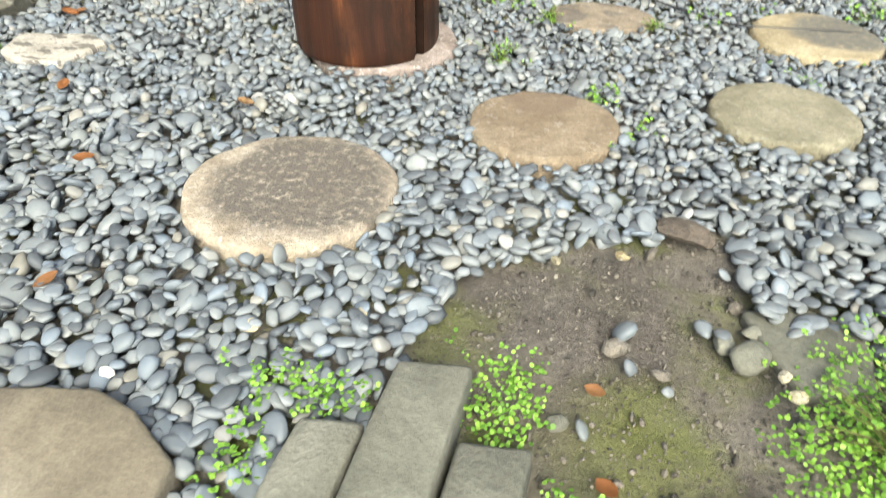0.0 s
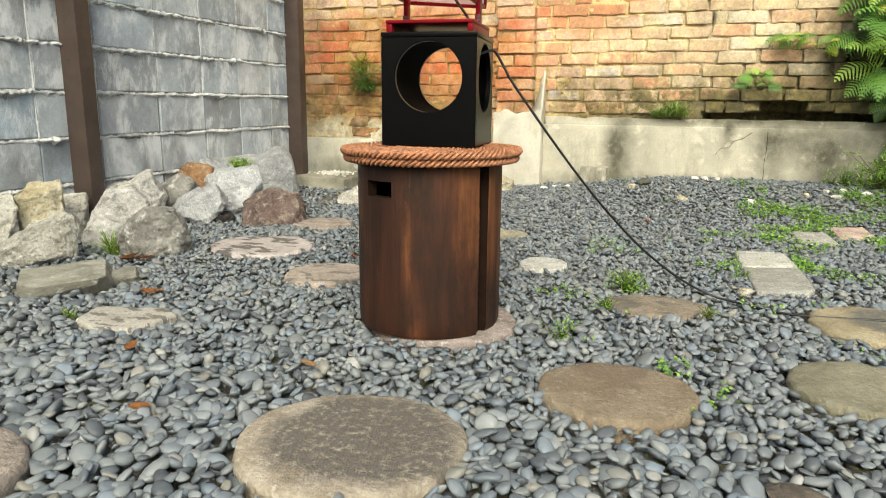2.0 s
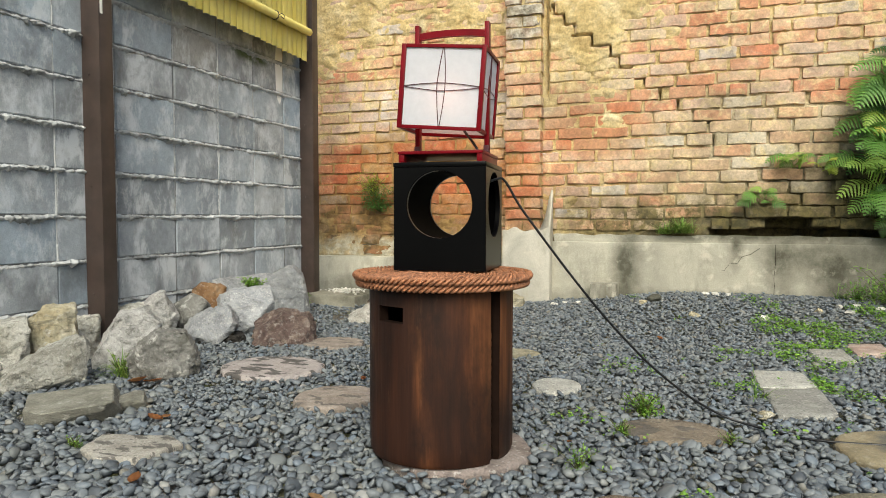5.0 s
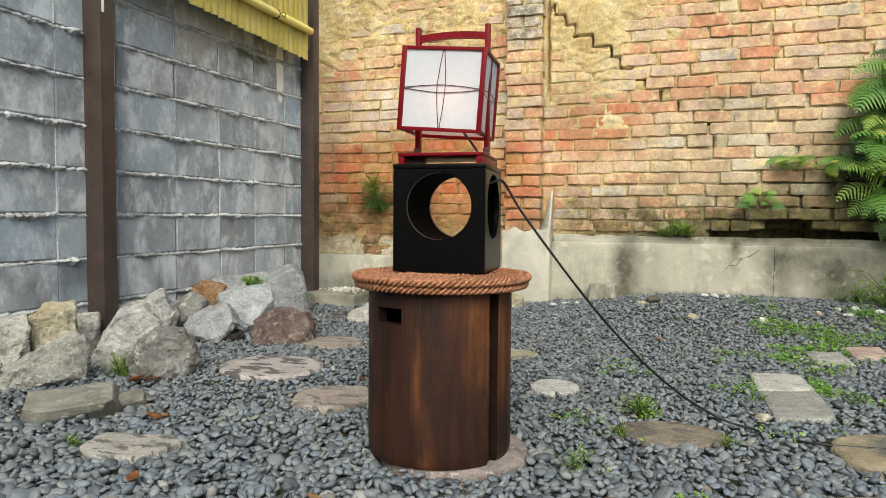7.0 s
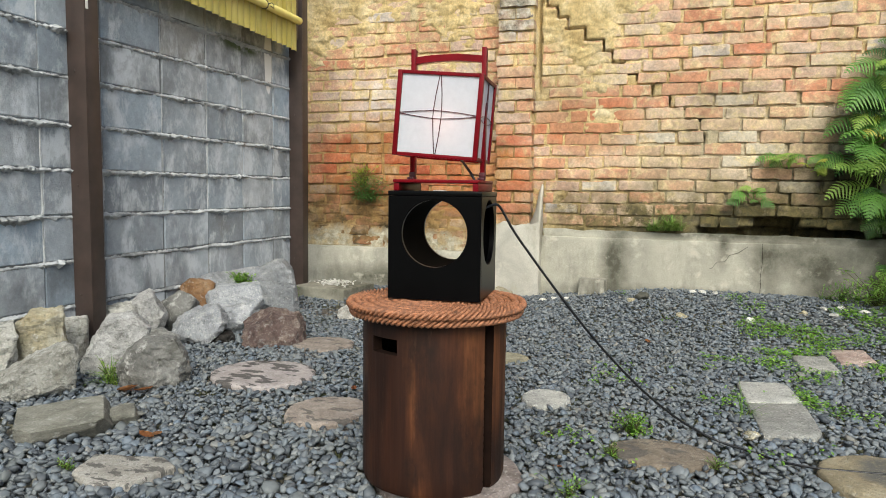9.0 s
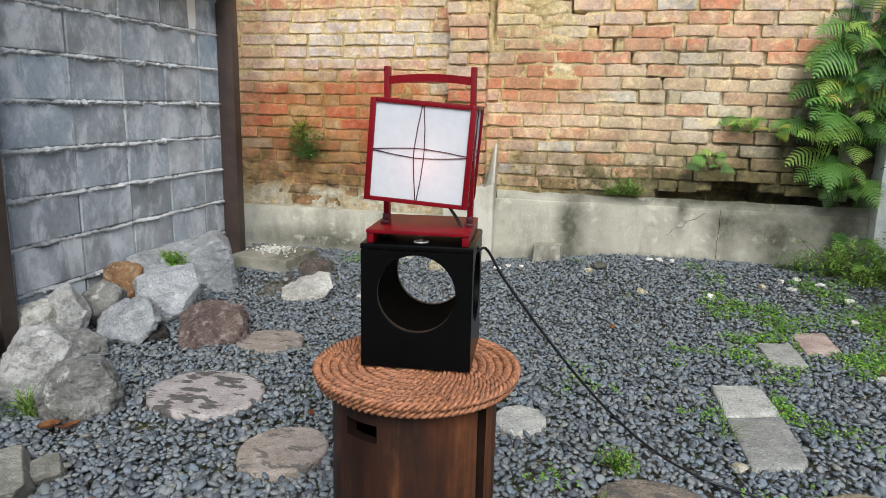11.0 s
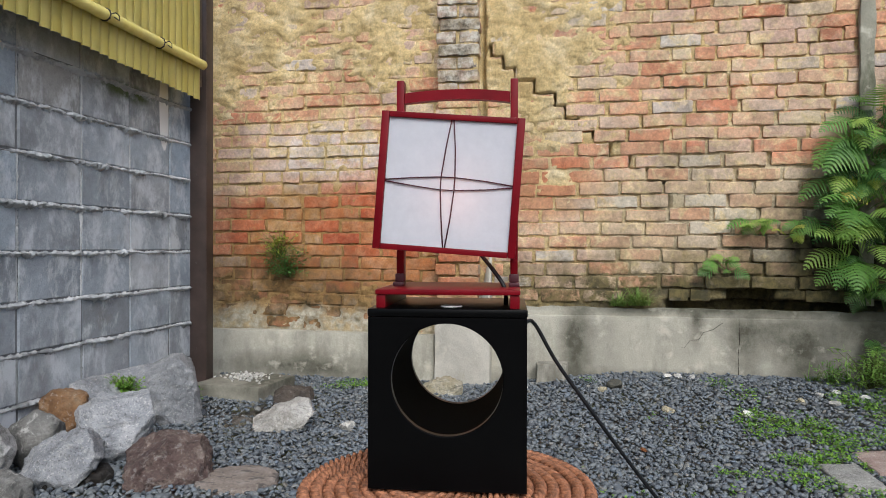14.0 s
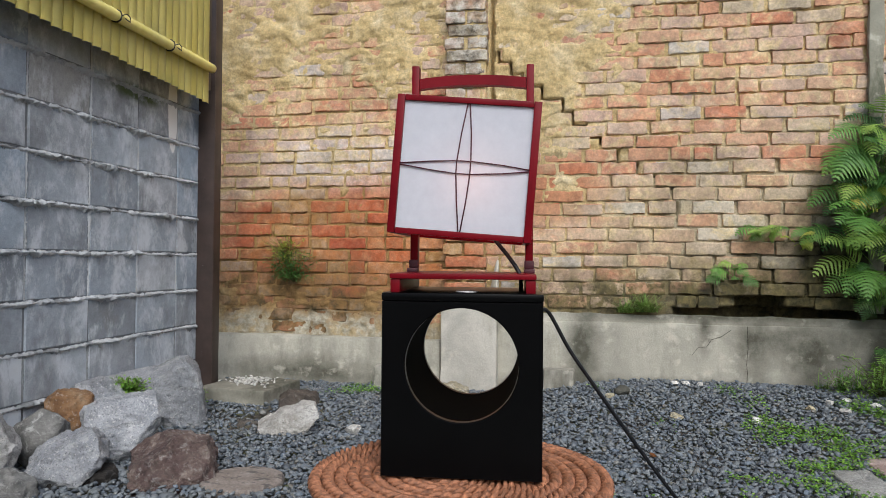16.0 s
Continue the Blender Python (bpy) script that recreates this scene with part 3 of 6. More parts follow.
def tube(bm, path, radius, sides=8, taper=None, caps=True):
    """A round bar along a path of points."""
    path = [Vector(p) for p in path]
    rings, up = [], Vector((0, 0, 1))
    for i, p in enumerate(path):
        d = (path[min(i + 1, len(path) - 1)] - path[max(i - 1, 0)]).normalized()
        a = d.cross(up if abs(d.z) < 0.95 else Vector((1, 0, 0))).normalized()
        b = a.cross(d)
        r = radius * (taper(i / (len(path) - 1)) if taper else 1)
        rings.append([bm.verts.new(p + (a * math.cos(6.28318 * k / sides) + b * math.sin(6.28318 * k / sides)) * r) for k in range(sides)])
    for q, w in zip(rings, rings[1:]):
        for k in range(sides):
            bm.faces.new((q[k], q[(k + 1) % sides], w[(k + 1) % sides], w[k]))
    if caps:
        bm.faces.new(rings[0][::-1])
        bm.faces.new(rings[-1])
    return bm


def rough_up(bm, amount, scale, seed=0.0):
    """Uneven faces by noise along the normals."""
    bm.normal_update()
    for v in bm.verts:
        v.co += v.normal * noise.fractal(v.co * scale + Vector((seed, seed * 0.7, -seed)), 1.0, 2.0, 4) * amount
    return bm


def step(a, b, v):
    k = min(1.0, max(0.0, (v - a) / (b - a)))
    return k * k * (3 - 2 * k)


def ground_z(x, y):
    """The gravel lies level and banks up against the far wall."""
    return 0.092 * step(3.35, 4.5, y) * step(-1.0, 0.15, x) + 0.02 * step(3.2, 4.4, y)


def raw_mesh(name, verts, faces, material, flat=False):
    me = bpy.data.meshes.new(name)
    me.from_pydata(verts, [], faces)
    me.materials.append(material)
    me.polygons.foreach_set("use_smooth", [not flat] * len(me.polygons))
    me.update()
    return me


def chunk(seed, size, cuts=13, depth=(0.42, 0.78), fine=0.010, sub=4, block=2.6):
    """A broken stone: a blocky lump split by many planes, its faces roughened."""
    rng = random.Random(seed)
    bm = bmesh.new()
    bmesh.ops.create_icosphere(bm, subdivisions=sub, radius=1.0)
    for v in bm.verts:
        v.co /= sum(abs(c) ** block for c in v.co) ** (1 / block)
    for k in range(cuts):
        d = Vector((rng.gauss(0, 1), rng.gauss(0, 1), rng.gauss(0, 0.8))).normalized()
        lim = rng.uniform(*depth) * (1 + 0.06 * (block - 2))
        for v in bm.verts:
            h = v.co.dot(d)
            if h > lim:
                v.co -= d * (h - lim)
    lo = Vector([min(v.co[i] for v in bm.verts) for i in range(3)])
    hi = Vector([max(v.co[i] for v in bm.verts) for i in range(3)])
    for v in bm.verts:
        v.co = Vector([((v.co[i] - lo[i]) / (hi[i] - lo[i]) - (0.5 if i < 2 else 0.0)) * size[i] for i in range(3)])
    rough_up(bm, fine * 0.8, 9, seed)
    rough_up(bm, fine * 0.5, 30, seed)
    rough_up(bm, fine * 0.3, 80, seed)
    return bm


def hewn_stone(seed, size, cuts, fine):
    """A quarried stone: a block split along given planes seen from the yard (x, z, distance) and a few chance ones, its edges worn."""
    rng = random.Random(seed)
    bm = bmesh.new()
    bmesh.ops.create_cube(bm, size=2.0)
    planes = [(Vector((x, rng.uniform(-0.12, 0.06), z)).normalized(), d) for x, z, d in cuts]
    planes += [(Vector((x, y, z)).normalized(), d) for x, y, z, d in (
        (rng.uniform(-0.2, 0.3), -1, rng.uniform(0.15, 0.45), rng.uniform(0.80, 0.92)), (rng.uniform(-0.9, -0.5), -0.8, rng.uniform(-0.1, 0.5), rng.uniform(1.0, 1.15)),
        (rng.uniform(0.5, 0.9), -0.8, rng.uniform(-0.3, 0.4), rng.uniform(1.0, 1.15)), (rng.uniform(-0.3, 0.3), -0.7, 0.8, rng.uniform(0.95, 1.12)),
        (rng.uniform(-0.3, 0.3), 0.8, 0.6, rng.uniform(0.9, 1.1)), (rng.uniform(-0.5, 0.5), -0.8, -0.6, rng.uniform(1.0, 1.2)))]
    if size[2] < 0.6 * size[1]:
        # a flat slab keeps its broad top and an upright, slightly undercut front
        planes = planes[:len(cuts)] + [(Vector((0.1, -1, -0.30)).normalized(), 0.86), (Vector((-0.8, -0.6, 0)).normalized(), 1.1), (Vector((0.75, -0.65, -0.1)).normalized(), 1.05)]
    for way, d in planes:
        bmesh.ops.bisect_plane(bm, geom=bm.verts[:] + bm.edges[:] + bm.faces[:], plane_co=way * d, plane_no=way, clear_outer=True)
        bmesh.ops.holes_fill(bm, edges=[e for e in bm.edges if e.is_boundary], sides=0)
    bmesh.ops.remove_doubles(bm, verts=bm.verts[:], dist=0.02)
    for v in bm.verts:
        v.co = Vector((v.co.x * size[0] / 2, v.co.y * size[1] / 2, (v.co.z + 1) * size[2] / 2))
    bmesh.ops.bevel(bm, geom=bm.edges[:], offset=min(size) * 0.03, segments=1, affect="EDGES", profile=0.6, clamp_overlap=True)
    goal = max(0.007, max(size) * 0.040)
    for _ in range(7):
        bmesh.ops.triangulate(bm, faces=bm.faces[:])
        long = [e for e in bm.edges if e.calc_length() > goal]
        if not long:
            break
        bmesh.ops.subdivide_edges(bm, edges=long, cuts=1)
    bmesh.ops.triangulate(bm, faces=bm.faces[:])
    rough_up(bm, fine * 0.8, 7, seed)
    rough_up(bm, fine * 0.45, 22, seed)
    rough_up(bm, fine * 0.4, 60, seed)
    return bm


# ---- ground ----
def soil():
    """One sheet of damp earth that reaches far past the walls."""
    xs = sorted({-60.0, -25.0, -10.0, -5.0, *[round(-3.4 + 0.06 * i, 3) for i in range(97)], 4.0, 8.0, 25.0, 60.0})
    ys = sorted({-60.0, -25.0, -8.0, -3.0, -1.0, *[round(-0.4 + 0.06 * i, 3) for i in range(92)], 6.5, 12.0, 30.0, 60.0})
    verts = [(x, y, ground_z(x, y) - 0.024 + 0.012 * noise.fractal(Vector((x * 5, y * 5, 0)), 1.0, 2.0, 4)) for y in ys for x in xs]
    w = len(xs)
    faces = [(j * w + i, j * w + i + 1, (j + 1) * w + i + 1, (j + 1) * w + i) for j in range(len(ys) - 1) for i in range(w - 1)]
    return tagged(new("ground", raw_mesh("ground", verts, faces, M_SOIL)), "damp brown soil with moss under the gravel", "ground", kind="structure")


soil()

# round stepping stones: centre, radius along and across, top, material, words
STONES = [
    ((-0.389, 0.958), 0.190, 0.188, 0.018, M_STEP_A, "large round tan stepping stone with a dark worn centre"),
    ((0.007, 1.312), 0.152, 0.148, 0.020, M_STEP_B, "round brown-tan stepping stone set in grey pebbles"),
    ((0.480, 1.500), 0.150, 0.146, 0.020, M_STEP_C, "round olive-grey stepping stone set in grey pebbles"),
    ((0.598, 1.980), 0.162, 0.160, 0.016, M_STEP_D, "round stepping stone, half dark grey and half tan"),
    ((0.052, 1.965), 0.142, 0.108, 0.014, M_STEP_G, "round brown stepping stone with weeds at its edge"),
    ((-0.985, 1.965), 0.128, 0.145, 0.016, M_STEP_F, "round brown pocked stepping stone beside the stand"),
    ((-1.415, 2.262), 0.205, 0.190, 0.020, M_STEP_E, "round pinkish stepping stone with dark blotches"),
    ((-1.460, 2.822), 0.145, 0.135, 0.014, M_STEP_F, "round brown stepping stone near the rock pile"),
    ((-0.340, 2.345), 0.085, 0.098, 0.018, M_SLABGREY, "small pale oval stepping stone in the gravel"),
    ((-0.955, 0.640), 0.160, 0.150, 0.022, M_STEP_F, "round tan stepping stone set in grey pebbles"),
    ((-0.620, 2.900), 0.110, 0.090, 0.008, M_STEP_C, "small flat grey-green stone in the gravel"),
]
FLATS = [((-0.470, 1.637), 0.195, 0.190)]  # the stand's footing, kept free of pebbles as well


def stepping_stone(centre, a, b, top, material, label, seed):
    bm = bmesh.new()
    rng = random.Random(seed)
    ph = [rng.uniform(0, 6.28) for _ in range(4)]
    n, rings = 56, []
    for z, k in ((-0.05, 0.97), (top - 0.016, 1.0), (top - 0.006, 0.985), (top - 0.001, 0.955), (top, 0.90), (top + 0.001, 0.6), (top + 0.001, 0.3)):
        ring = []
        for i in range(n):
            t = 6.28318 * i / n
            w = 1 + 0.018 * math.sin(2 * t + ph[0]) + 0.014 * math.sin(3 * t + ph[1]) + 0.009 * math.sin(7 * t + ph[2]) + 0.006 * math.sin(13 * t + ph[3])
            p = Vector((math.cos(t) * a * k * w, math.sin(t) * b * k * w, z))
            p.z += 0.0025 * noise.fractal(p * 22 + Vector((seed, 0, 0)), 1.0, 2.0, 4)
            ring.append(bm.verts.new(p))
        rings.append(ring)
    for q, w in zip(rings, rings[1:]):
        for i in range(n):
            bm.faces.new((q[i], q[(i + 1) % n], w[(i + 1) % n], w[i]))
    bm.faces.new(rings[-1])
    return solid("stepping_stone", bm, material, label, "stepping stone", "stepping stones in the gravel", at=pose(*centre, 0), angle=70)


for i, row in enumerate(STONES):
    stepping_stone(*row, seed=i * 3.7 + 1)
stepping_stone((-0.460, 1.645), 0.190, 0.186, 0.014, M_FOOT, "round pinkish footing stone under the wooden stand", 77.0)


def slab(name, corners, top, thick, material, label, category, group="", rough=0.003, seed=1.0, bevel=0.008):
    """A flat stone with given corners, worn edges and an uneven face."""
    cx, cy = sum(p[0] for p in corners) / len(corners), sum(p[1] for p in corners) / len(corners)
    bm = bmesh.new()
    up = [bm.verts.new((x - cx, y - cy, 0)) for x, y in corners]
    f = bm.faces.new(up)
    ex = bmesh.ops.extrude_face_region(bm, geom=[f])
    for v in ex["geom"]:
        if isinstance(v, bmesh.types.BMVert):
            v.co.z -= thick
    bmesh.ops.recalc_face_normals(bm, faces=bm.faces[:])
    bmesh.ops.bevel(bm, geom=bm.edges[:], offset=bevel, segments=2, affect="EDGES", profile=0.5)
    bmesh.ops.triangulate(bm, faces=bm.faces[:])
    for _ in range(2):
        bmesh.ops.subdivide_edges(bm, edges=[e for e in bm.edges if e.calc_length() > 0.04], cuts=1, use_grid_fill=False)
        bmesh.ops.triangulate(bm, faces=bm.faces[:])
    rough_up(bm, rough, 18, seed)
    return solid(name, bm, material, label, category, group, at=pose(cx, cy, top), angle=50)


SLABS = [
    ("paving_slab", [(0.302, 2.805), (0.44, 2.845), (0.478, 2.82), (0.497, 2.605), (0.312, 2.535)], 0.020, 0.06, M_SLABGREY, "pale granite slab with a worn corner in gravel", "paving slab"),
    ("paving_slab", [(0.313, 2.529), (0.498, 2.599), (0.505, 2.30), (0.478, 2.245), (0.332, 2.205)], 0.018, 0.06, M_SLABGREY, "pale granite slab laid end to end with another", "paving slab"),
    ("paving_slab", [(0.563, 3.37), (0.710, 3.415), (0.716, 3.125), (0.570, 3.095)], 0.016, 0.05, M_SLABGREY, "small pale stone slab among green clover", "paving slab"),
    ("paving_slab", [(0.739, 3.555), (0.90, 3.615), (0.898, 3.34), (0.743, 3.295)], 0.016, 0.05, M_PINK, "small reddish stone slab among green clover", "paving slab"),
    ("flagstone", [(-1.375, 1.41), (-1.19, 1.455), (-1.118, 1.42), (-1.15, 1.285), (-1.24, 1.255), (-1.338, 1.30)], 0.016, 0.05, M_FLAG, "flat tan flagstone with mossy pocks in gravel", "flagstone"),
    ("flagstone", [(-0.60, 0.35), (-0.523, 0.43), (-0.407, 0.462), (-0.335, 0.443), (-0.255, 0.395), (-0.235, 0.28), (-0.30, 0.13), (-0.50, 0.10), (-0.62, 0.2)], 0.030, 0.08, M_BROWN, "broad smooth brown flagstone with a rounded edge", "flagstone"),
    ("flagstone", [(0.378, 0.872), (0.455, 0.915), (0.555, 0.87), (0.545, 0.76), (0.455, 0.728), (0.41, 0.795)], -0.004, 0.03, M_SLATE, "thin dark grey-green slate lying at the soil's edge", "flagstone"),
    ("edging_slab", [(-0.061, 0.605), (0.037, 0.622), (0.036, 0.20), (-0.062, 0.19)], 0.038, 0.07, M_SLATE, "long grey-green weathered edging slab in clover", "edging slab"),
    ("edging_slab", [(-0.150, 0.497), (-0.068, 0.509), (-0.068, 0.19), (-0.150, 0.18)], 0.026, 0.07, M_SLATE, "grey-green weathered edging slab beside the path", "edging slab"),
    ("edging_slab", [(0.044, 0.518), (0.132, 0.531), (0.132, 0.21), (0.044, 0.20)], 0.024, 0.07, M_SLATE, "short grey-green weathered edging slab on soil", "edging slab"),
]
for i, (nm, cs, top, th, m, lab, cat) in enumerate(SLABS):
    slab(nm, cs, top, th, m, lab, cat, group=cat + "s in the ground", seed=i * 2.3 + 5, rough=0.0025)

BARE = [(-0.068, 0.40), (-0.062, 0.70), (-0.045, 0.79), (0.035, 0.885), (0.12, 0.955), (0.22, 0.985), (0.29, 1.05), (0.375, 1.06), (0.385, 0.96), (0.40, 0.86), (0.50, 0.78), (0.80, 0.72), (1.0, 0.2), (0.6, -0.3), (-0.1, -0.3)]


SLATE = SLABS[6][1]


def inside(x, y, poly):
    hit = False
    for (ax, ay), (bx, by) in zip(poly, poly[1:] + poly[:1]):
        if (ay > y) != (by > y) and x < (bx - ax) * (y - ay) / (by - ay) + ax:
            hit = not hit
    return hit


def free_of_stones(x, y, grow=0.0):
    for (cx, cy), a, b, *_ in STONES + FLATS:
        if ((x - cx) / (a + grow)) ** 2 + ((y - cy) / (b + grow)) ** 2 < 1:
            return False
    return not any(inside(x, y, cs) for _, cs, top, *_ in SLABS if top > 0)


def clover_cover(x, y):
    """How thickly low green plants grow at a place, 0 to 1."""
    k = noise.fractal(Vector((x * 3.3, y * 3.3, 4.0)), 1.0, 2.0, 5)
    a = math.exp(-(((x - 0.72) / 0.42) ** 2 + ((y - 3.35) / 0.75) ** 2) ** 1.5)
    a = max(a, 0.85 * math.exp(-(((x - 0.27) / 0.1) ** 2 + ((y - 2.8) / 0.16) ** 2)))
    a = max(a, 0.9 * math.exp(-(((x - 1.25) / 0.55) ** 2 + ((y - 3.75) / 0.9) ** 2)))
    a = max(a, 0.8 * math.exp(-(((x + 1.65) / 0.35) ** 2 + ((y - 4.3) / 0.22) ** 2)))
    b = 0.95 * math.exp(-(((x - 0.09) / 0.06) ** 2 + ((y - 0.60) / 0.10) ** 2))
    b = max(b, 0.95 * math.exp(-(((x + 0.155) / 0.12) ** 2 + ((y - 0.545) / 0.05) ** 2)))
    b = max(b, 0.8 * math.exp(-(((x + 0.20) / 0.05) ** 2 + ((y - 0.44) / 0.12) ** 2)))
    b = max(b, 0.95 * math.exp(-(((x - 0.57) / 0.15) ** 2 + ((y - 0.64) / 0.22) ** 2)))
    b = max(b, 0.6 * math.exp(-(((x - 0.15) / 0.08) ** 2 + ((y - 0.46) / 0.05) ** 2)))
    g = max(1.0 * a + 1.25 * k - 0.70, b + 0.45 * k - 0.2)
    c = 0.30 * step(0.55, 0.95, 0.5 + k) if (x > -0.25 and y > 1.85 and y < 3.0) else 0.0
    return min(1.0, max(0.0, g * 1.9, c * 0.6))


def icosphere(sub):
    bm = bmesh.new()
    bmesh.ops.create_icosphere(bm, subdivisions=sub, radius=1.0)
    v = np.array([p.co[:] for p in bm.verts])
    f = np.array([[q.index for q in t.verts] for t in bm.faces])
    bm.free()
    return v, f


def ball(u, v):
    """A coarse ball of triangles."""
    bm = bmesh.new()
    bmesh.ops.create_uvsphere(bm, u_segments=u, v_segments=v, radius=1.0)
    bmesh.ops.triangulate(bm, faces=bm.faces[:])
    p = np.array([q.co[:] for q in bm.verts])
    f = np.array([[q.index for q in t.verts] for t in bm.faces])
    bm.free()
    return p, f


def pebble_shapes(count, sub, rng, facets=5):
    """Worn, flattish, slightly angular stones of unit length."""
    v, f = icosphere(sub) if sub else ball(6, 4)
    out = []
    for _ in range(count):
        w = v.copy()
        for _ in range(facets):  # flattened facets
            d = rng.normal(size=3)
            d /= np.linalg.norm(d)
            k = w @ d
            lim = rng.uniform(0.5, 0.88)
            w -= np.outer(np.maximum(k - lim, 0) * 0.85, d)
        w *= (1.0, rng.uniform(0.62, 0.90), rng.uniform(0.29, 0.46))
        out.append(w)
    return out, f


def turn(rng, tilt):
    a, b, c = rng.uniform(0, 6.28), rng.normal(0, tilt), rng.normal(0, tilt)
    ca, sa, cb, sb, cc, sc = math.cos(a), math.sin(a), math.cos(b), math.sin(b), math.cos(c), math.sin(c)
    rz = np.array([[ca, -sa, 0], [sa, ca, 0], [0, 0, 1]])
    return np.array([[1, 0, 0], [0, cb, -sb], [0, sb, cb]]) @ np.array([[cc, 0, sc], [0, 1, 0], [-sc, 0, cc]]) @ rz


def scatter(gap, rng, x0=-2.45, x1=1.75, y0=0.28, y1=4.62):
    rows = []
    y, odd = y0, 0
    while y < y1:
        xs = np.arange(x0 + odd * gap / 2, x1, gap)
        rows.append(np.stack([xs + rng.uniform(-0.36, 0.36, len(xs)) * gap, y + rng.uniform(-0.36, 0.36, len(xs)) * gap], 1))
        y, odd = y + gap * 0.866, 1 - odd
    return np.concatenate(rows)


def gravel():
    """Grey river pebbles: the nearest ones singly, the rest as one heap."""
    rng = np.random.default_rng(5)
    fine, ffaces = pebble_shapes(14, 2, rng)
    mid, mfaces = pebble_shapes(14, 0, rng, 8)
    low, lfaces = pebble_shapes(10, 1, rng)
    verts, faces, count, singles = [], [], 0, []
    for layer, (gap, shapes, fc, size, dz, y0, y1) in enumerate(((0.0240, fine, ffaces, 0.0168, 0.0, 0.28, 1.15), (0.0228, mid, mfaces, 0.0160, 0.0, 1.15, 1.75), (0.0198, mid, mfaces, 0.0138, 0.0, 1.75, 3.2), (0.0196, low, lfaces, 0.0140, 0.0, 3.2, 4.62), (0.038, low, lfaces, 0.020, -0.014, 0.28, 1.9))):
        for x, y in scatter(gap, rng, y0=y0, y1=y1):
            if inside(x, y, SLATE) and (layer or y < 0.83 or rng.random() < 0.3):
                continue
            bare = inside(x, y, BARE)
            k = clover_cover(x, y)
            earth = math.exp(-(((x + 1.80) / 0.26) ** 2 + ((y - 3.70) / 0.30) ** 2)) + math.exp(-(((x + 1.80) / 0.16) ** 2 + ((y - 1.55) / 0.12) ** 2)) + 0.8 * math.exp(-(((x - 1.35) / 0.3) ** 2 + ((y - 3.9) / 0.3) ** 2))
            if not free_of_stones(x, y, 0.004) or rng.random() < earth * 0.8 or (bare and (rng.random() > 0.012 or layer)) or rng.random() < (k - 0.35) * 0.6 * (y > 1.2):
                continue
            s = size * math.exp(rng.normal(0, 0.26))
            z = ground_z(x, y) + dz + 0.003 + rng.normal(0, 0.0048) - (0.012 if bare else 0)
            i = int(rng.integers(len(shapes)))
            if layer == 0 and y < 0.86 and -0.62 < x < 0.9 and len(singles) < 300:
                singles.append((x, y, z, s, i, rng.uniform(0, 360), rng.normal(0, 19), rng.normal(0, 19)))
                continue
            verts.append((shapes[i] * s) @ turn(rng, 0.40).T + (x, y, z))
            faces.append(fc + count)
            count += len(shapes[i])
    heap = new("gravel", raw_mesh("gravel", np.concatenate(verts).tolist(), np.concatenate(faces).tolist(), M_PEBBLE))
    tagged(heap, "smooth blue-grey river pebbles covering the yard", "gravel", kind="stuff")
    shared = [raw_mesh("pebble", w.tolist(), ffaces.tolist(), M_PEBBLE) for w in fine]
    for x, y, z, s, i, a, b, c in singles:
        ob = new("pebble", shared[i])
        ob.matrix_world = pose(x, y, z, b, c, a) @ Matrix.Scale(s, 4)
        ob.parent = heap


# ---- walls ----
WALL_Y = 4.66
BRICK_L, BRICK_H, JOINT = 0.232, 0.0685, 0.007
CORNER_X = 1.155
# course height, lowest course's centre and brick pitch: left of the pilaster, and beyond it
LEFT, RIGHT = (0.0757, 0.339, 0.2425), (0.0747, 0.540, 0.2365)
# where one upright joint of a course stands, course by course; others follow the half bond
PHASE_L = {14: -1.827, 15: -1.969, 16: -1.936, 17: -2.112, 19: -2.03, 20: -1.955}
PHASE_R = {1: 0.388, 3: 0.393, 4: 0.469, 5: 0.534, 6: 0.428, 7: 0.509, 9: 0.548, 10: 0.483, 11: 0.397, 12: 0.445, 13: 0.517, 15: 0.517}
CRACK = [(-0.86, 2.02), (-0.66, 1.80), (-0.42, 1.65), (-0.36, 1.56), (-0.295, 1.49), (-0.205, 1.42), (-0.11, 1.35), (0.01, 1.27), (0.075, 1.21), (0.18, 1.13), (0.20, 1.06)]


def crack_x(z):
    for (ax, az), (bx, bz) in zip(CRACK, CRACK[1:]):
        if bz <= z <= az:
            return ax + (bx - ax) * (az - z) / (az - bz)
    return None


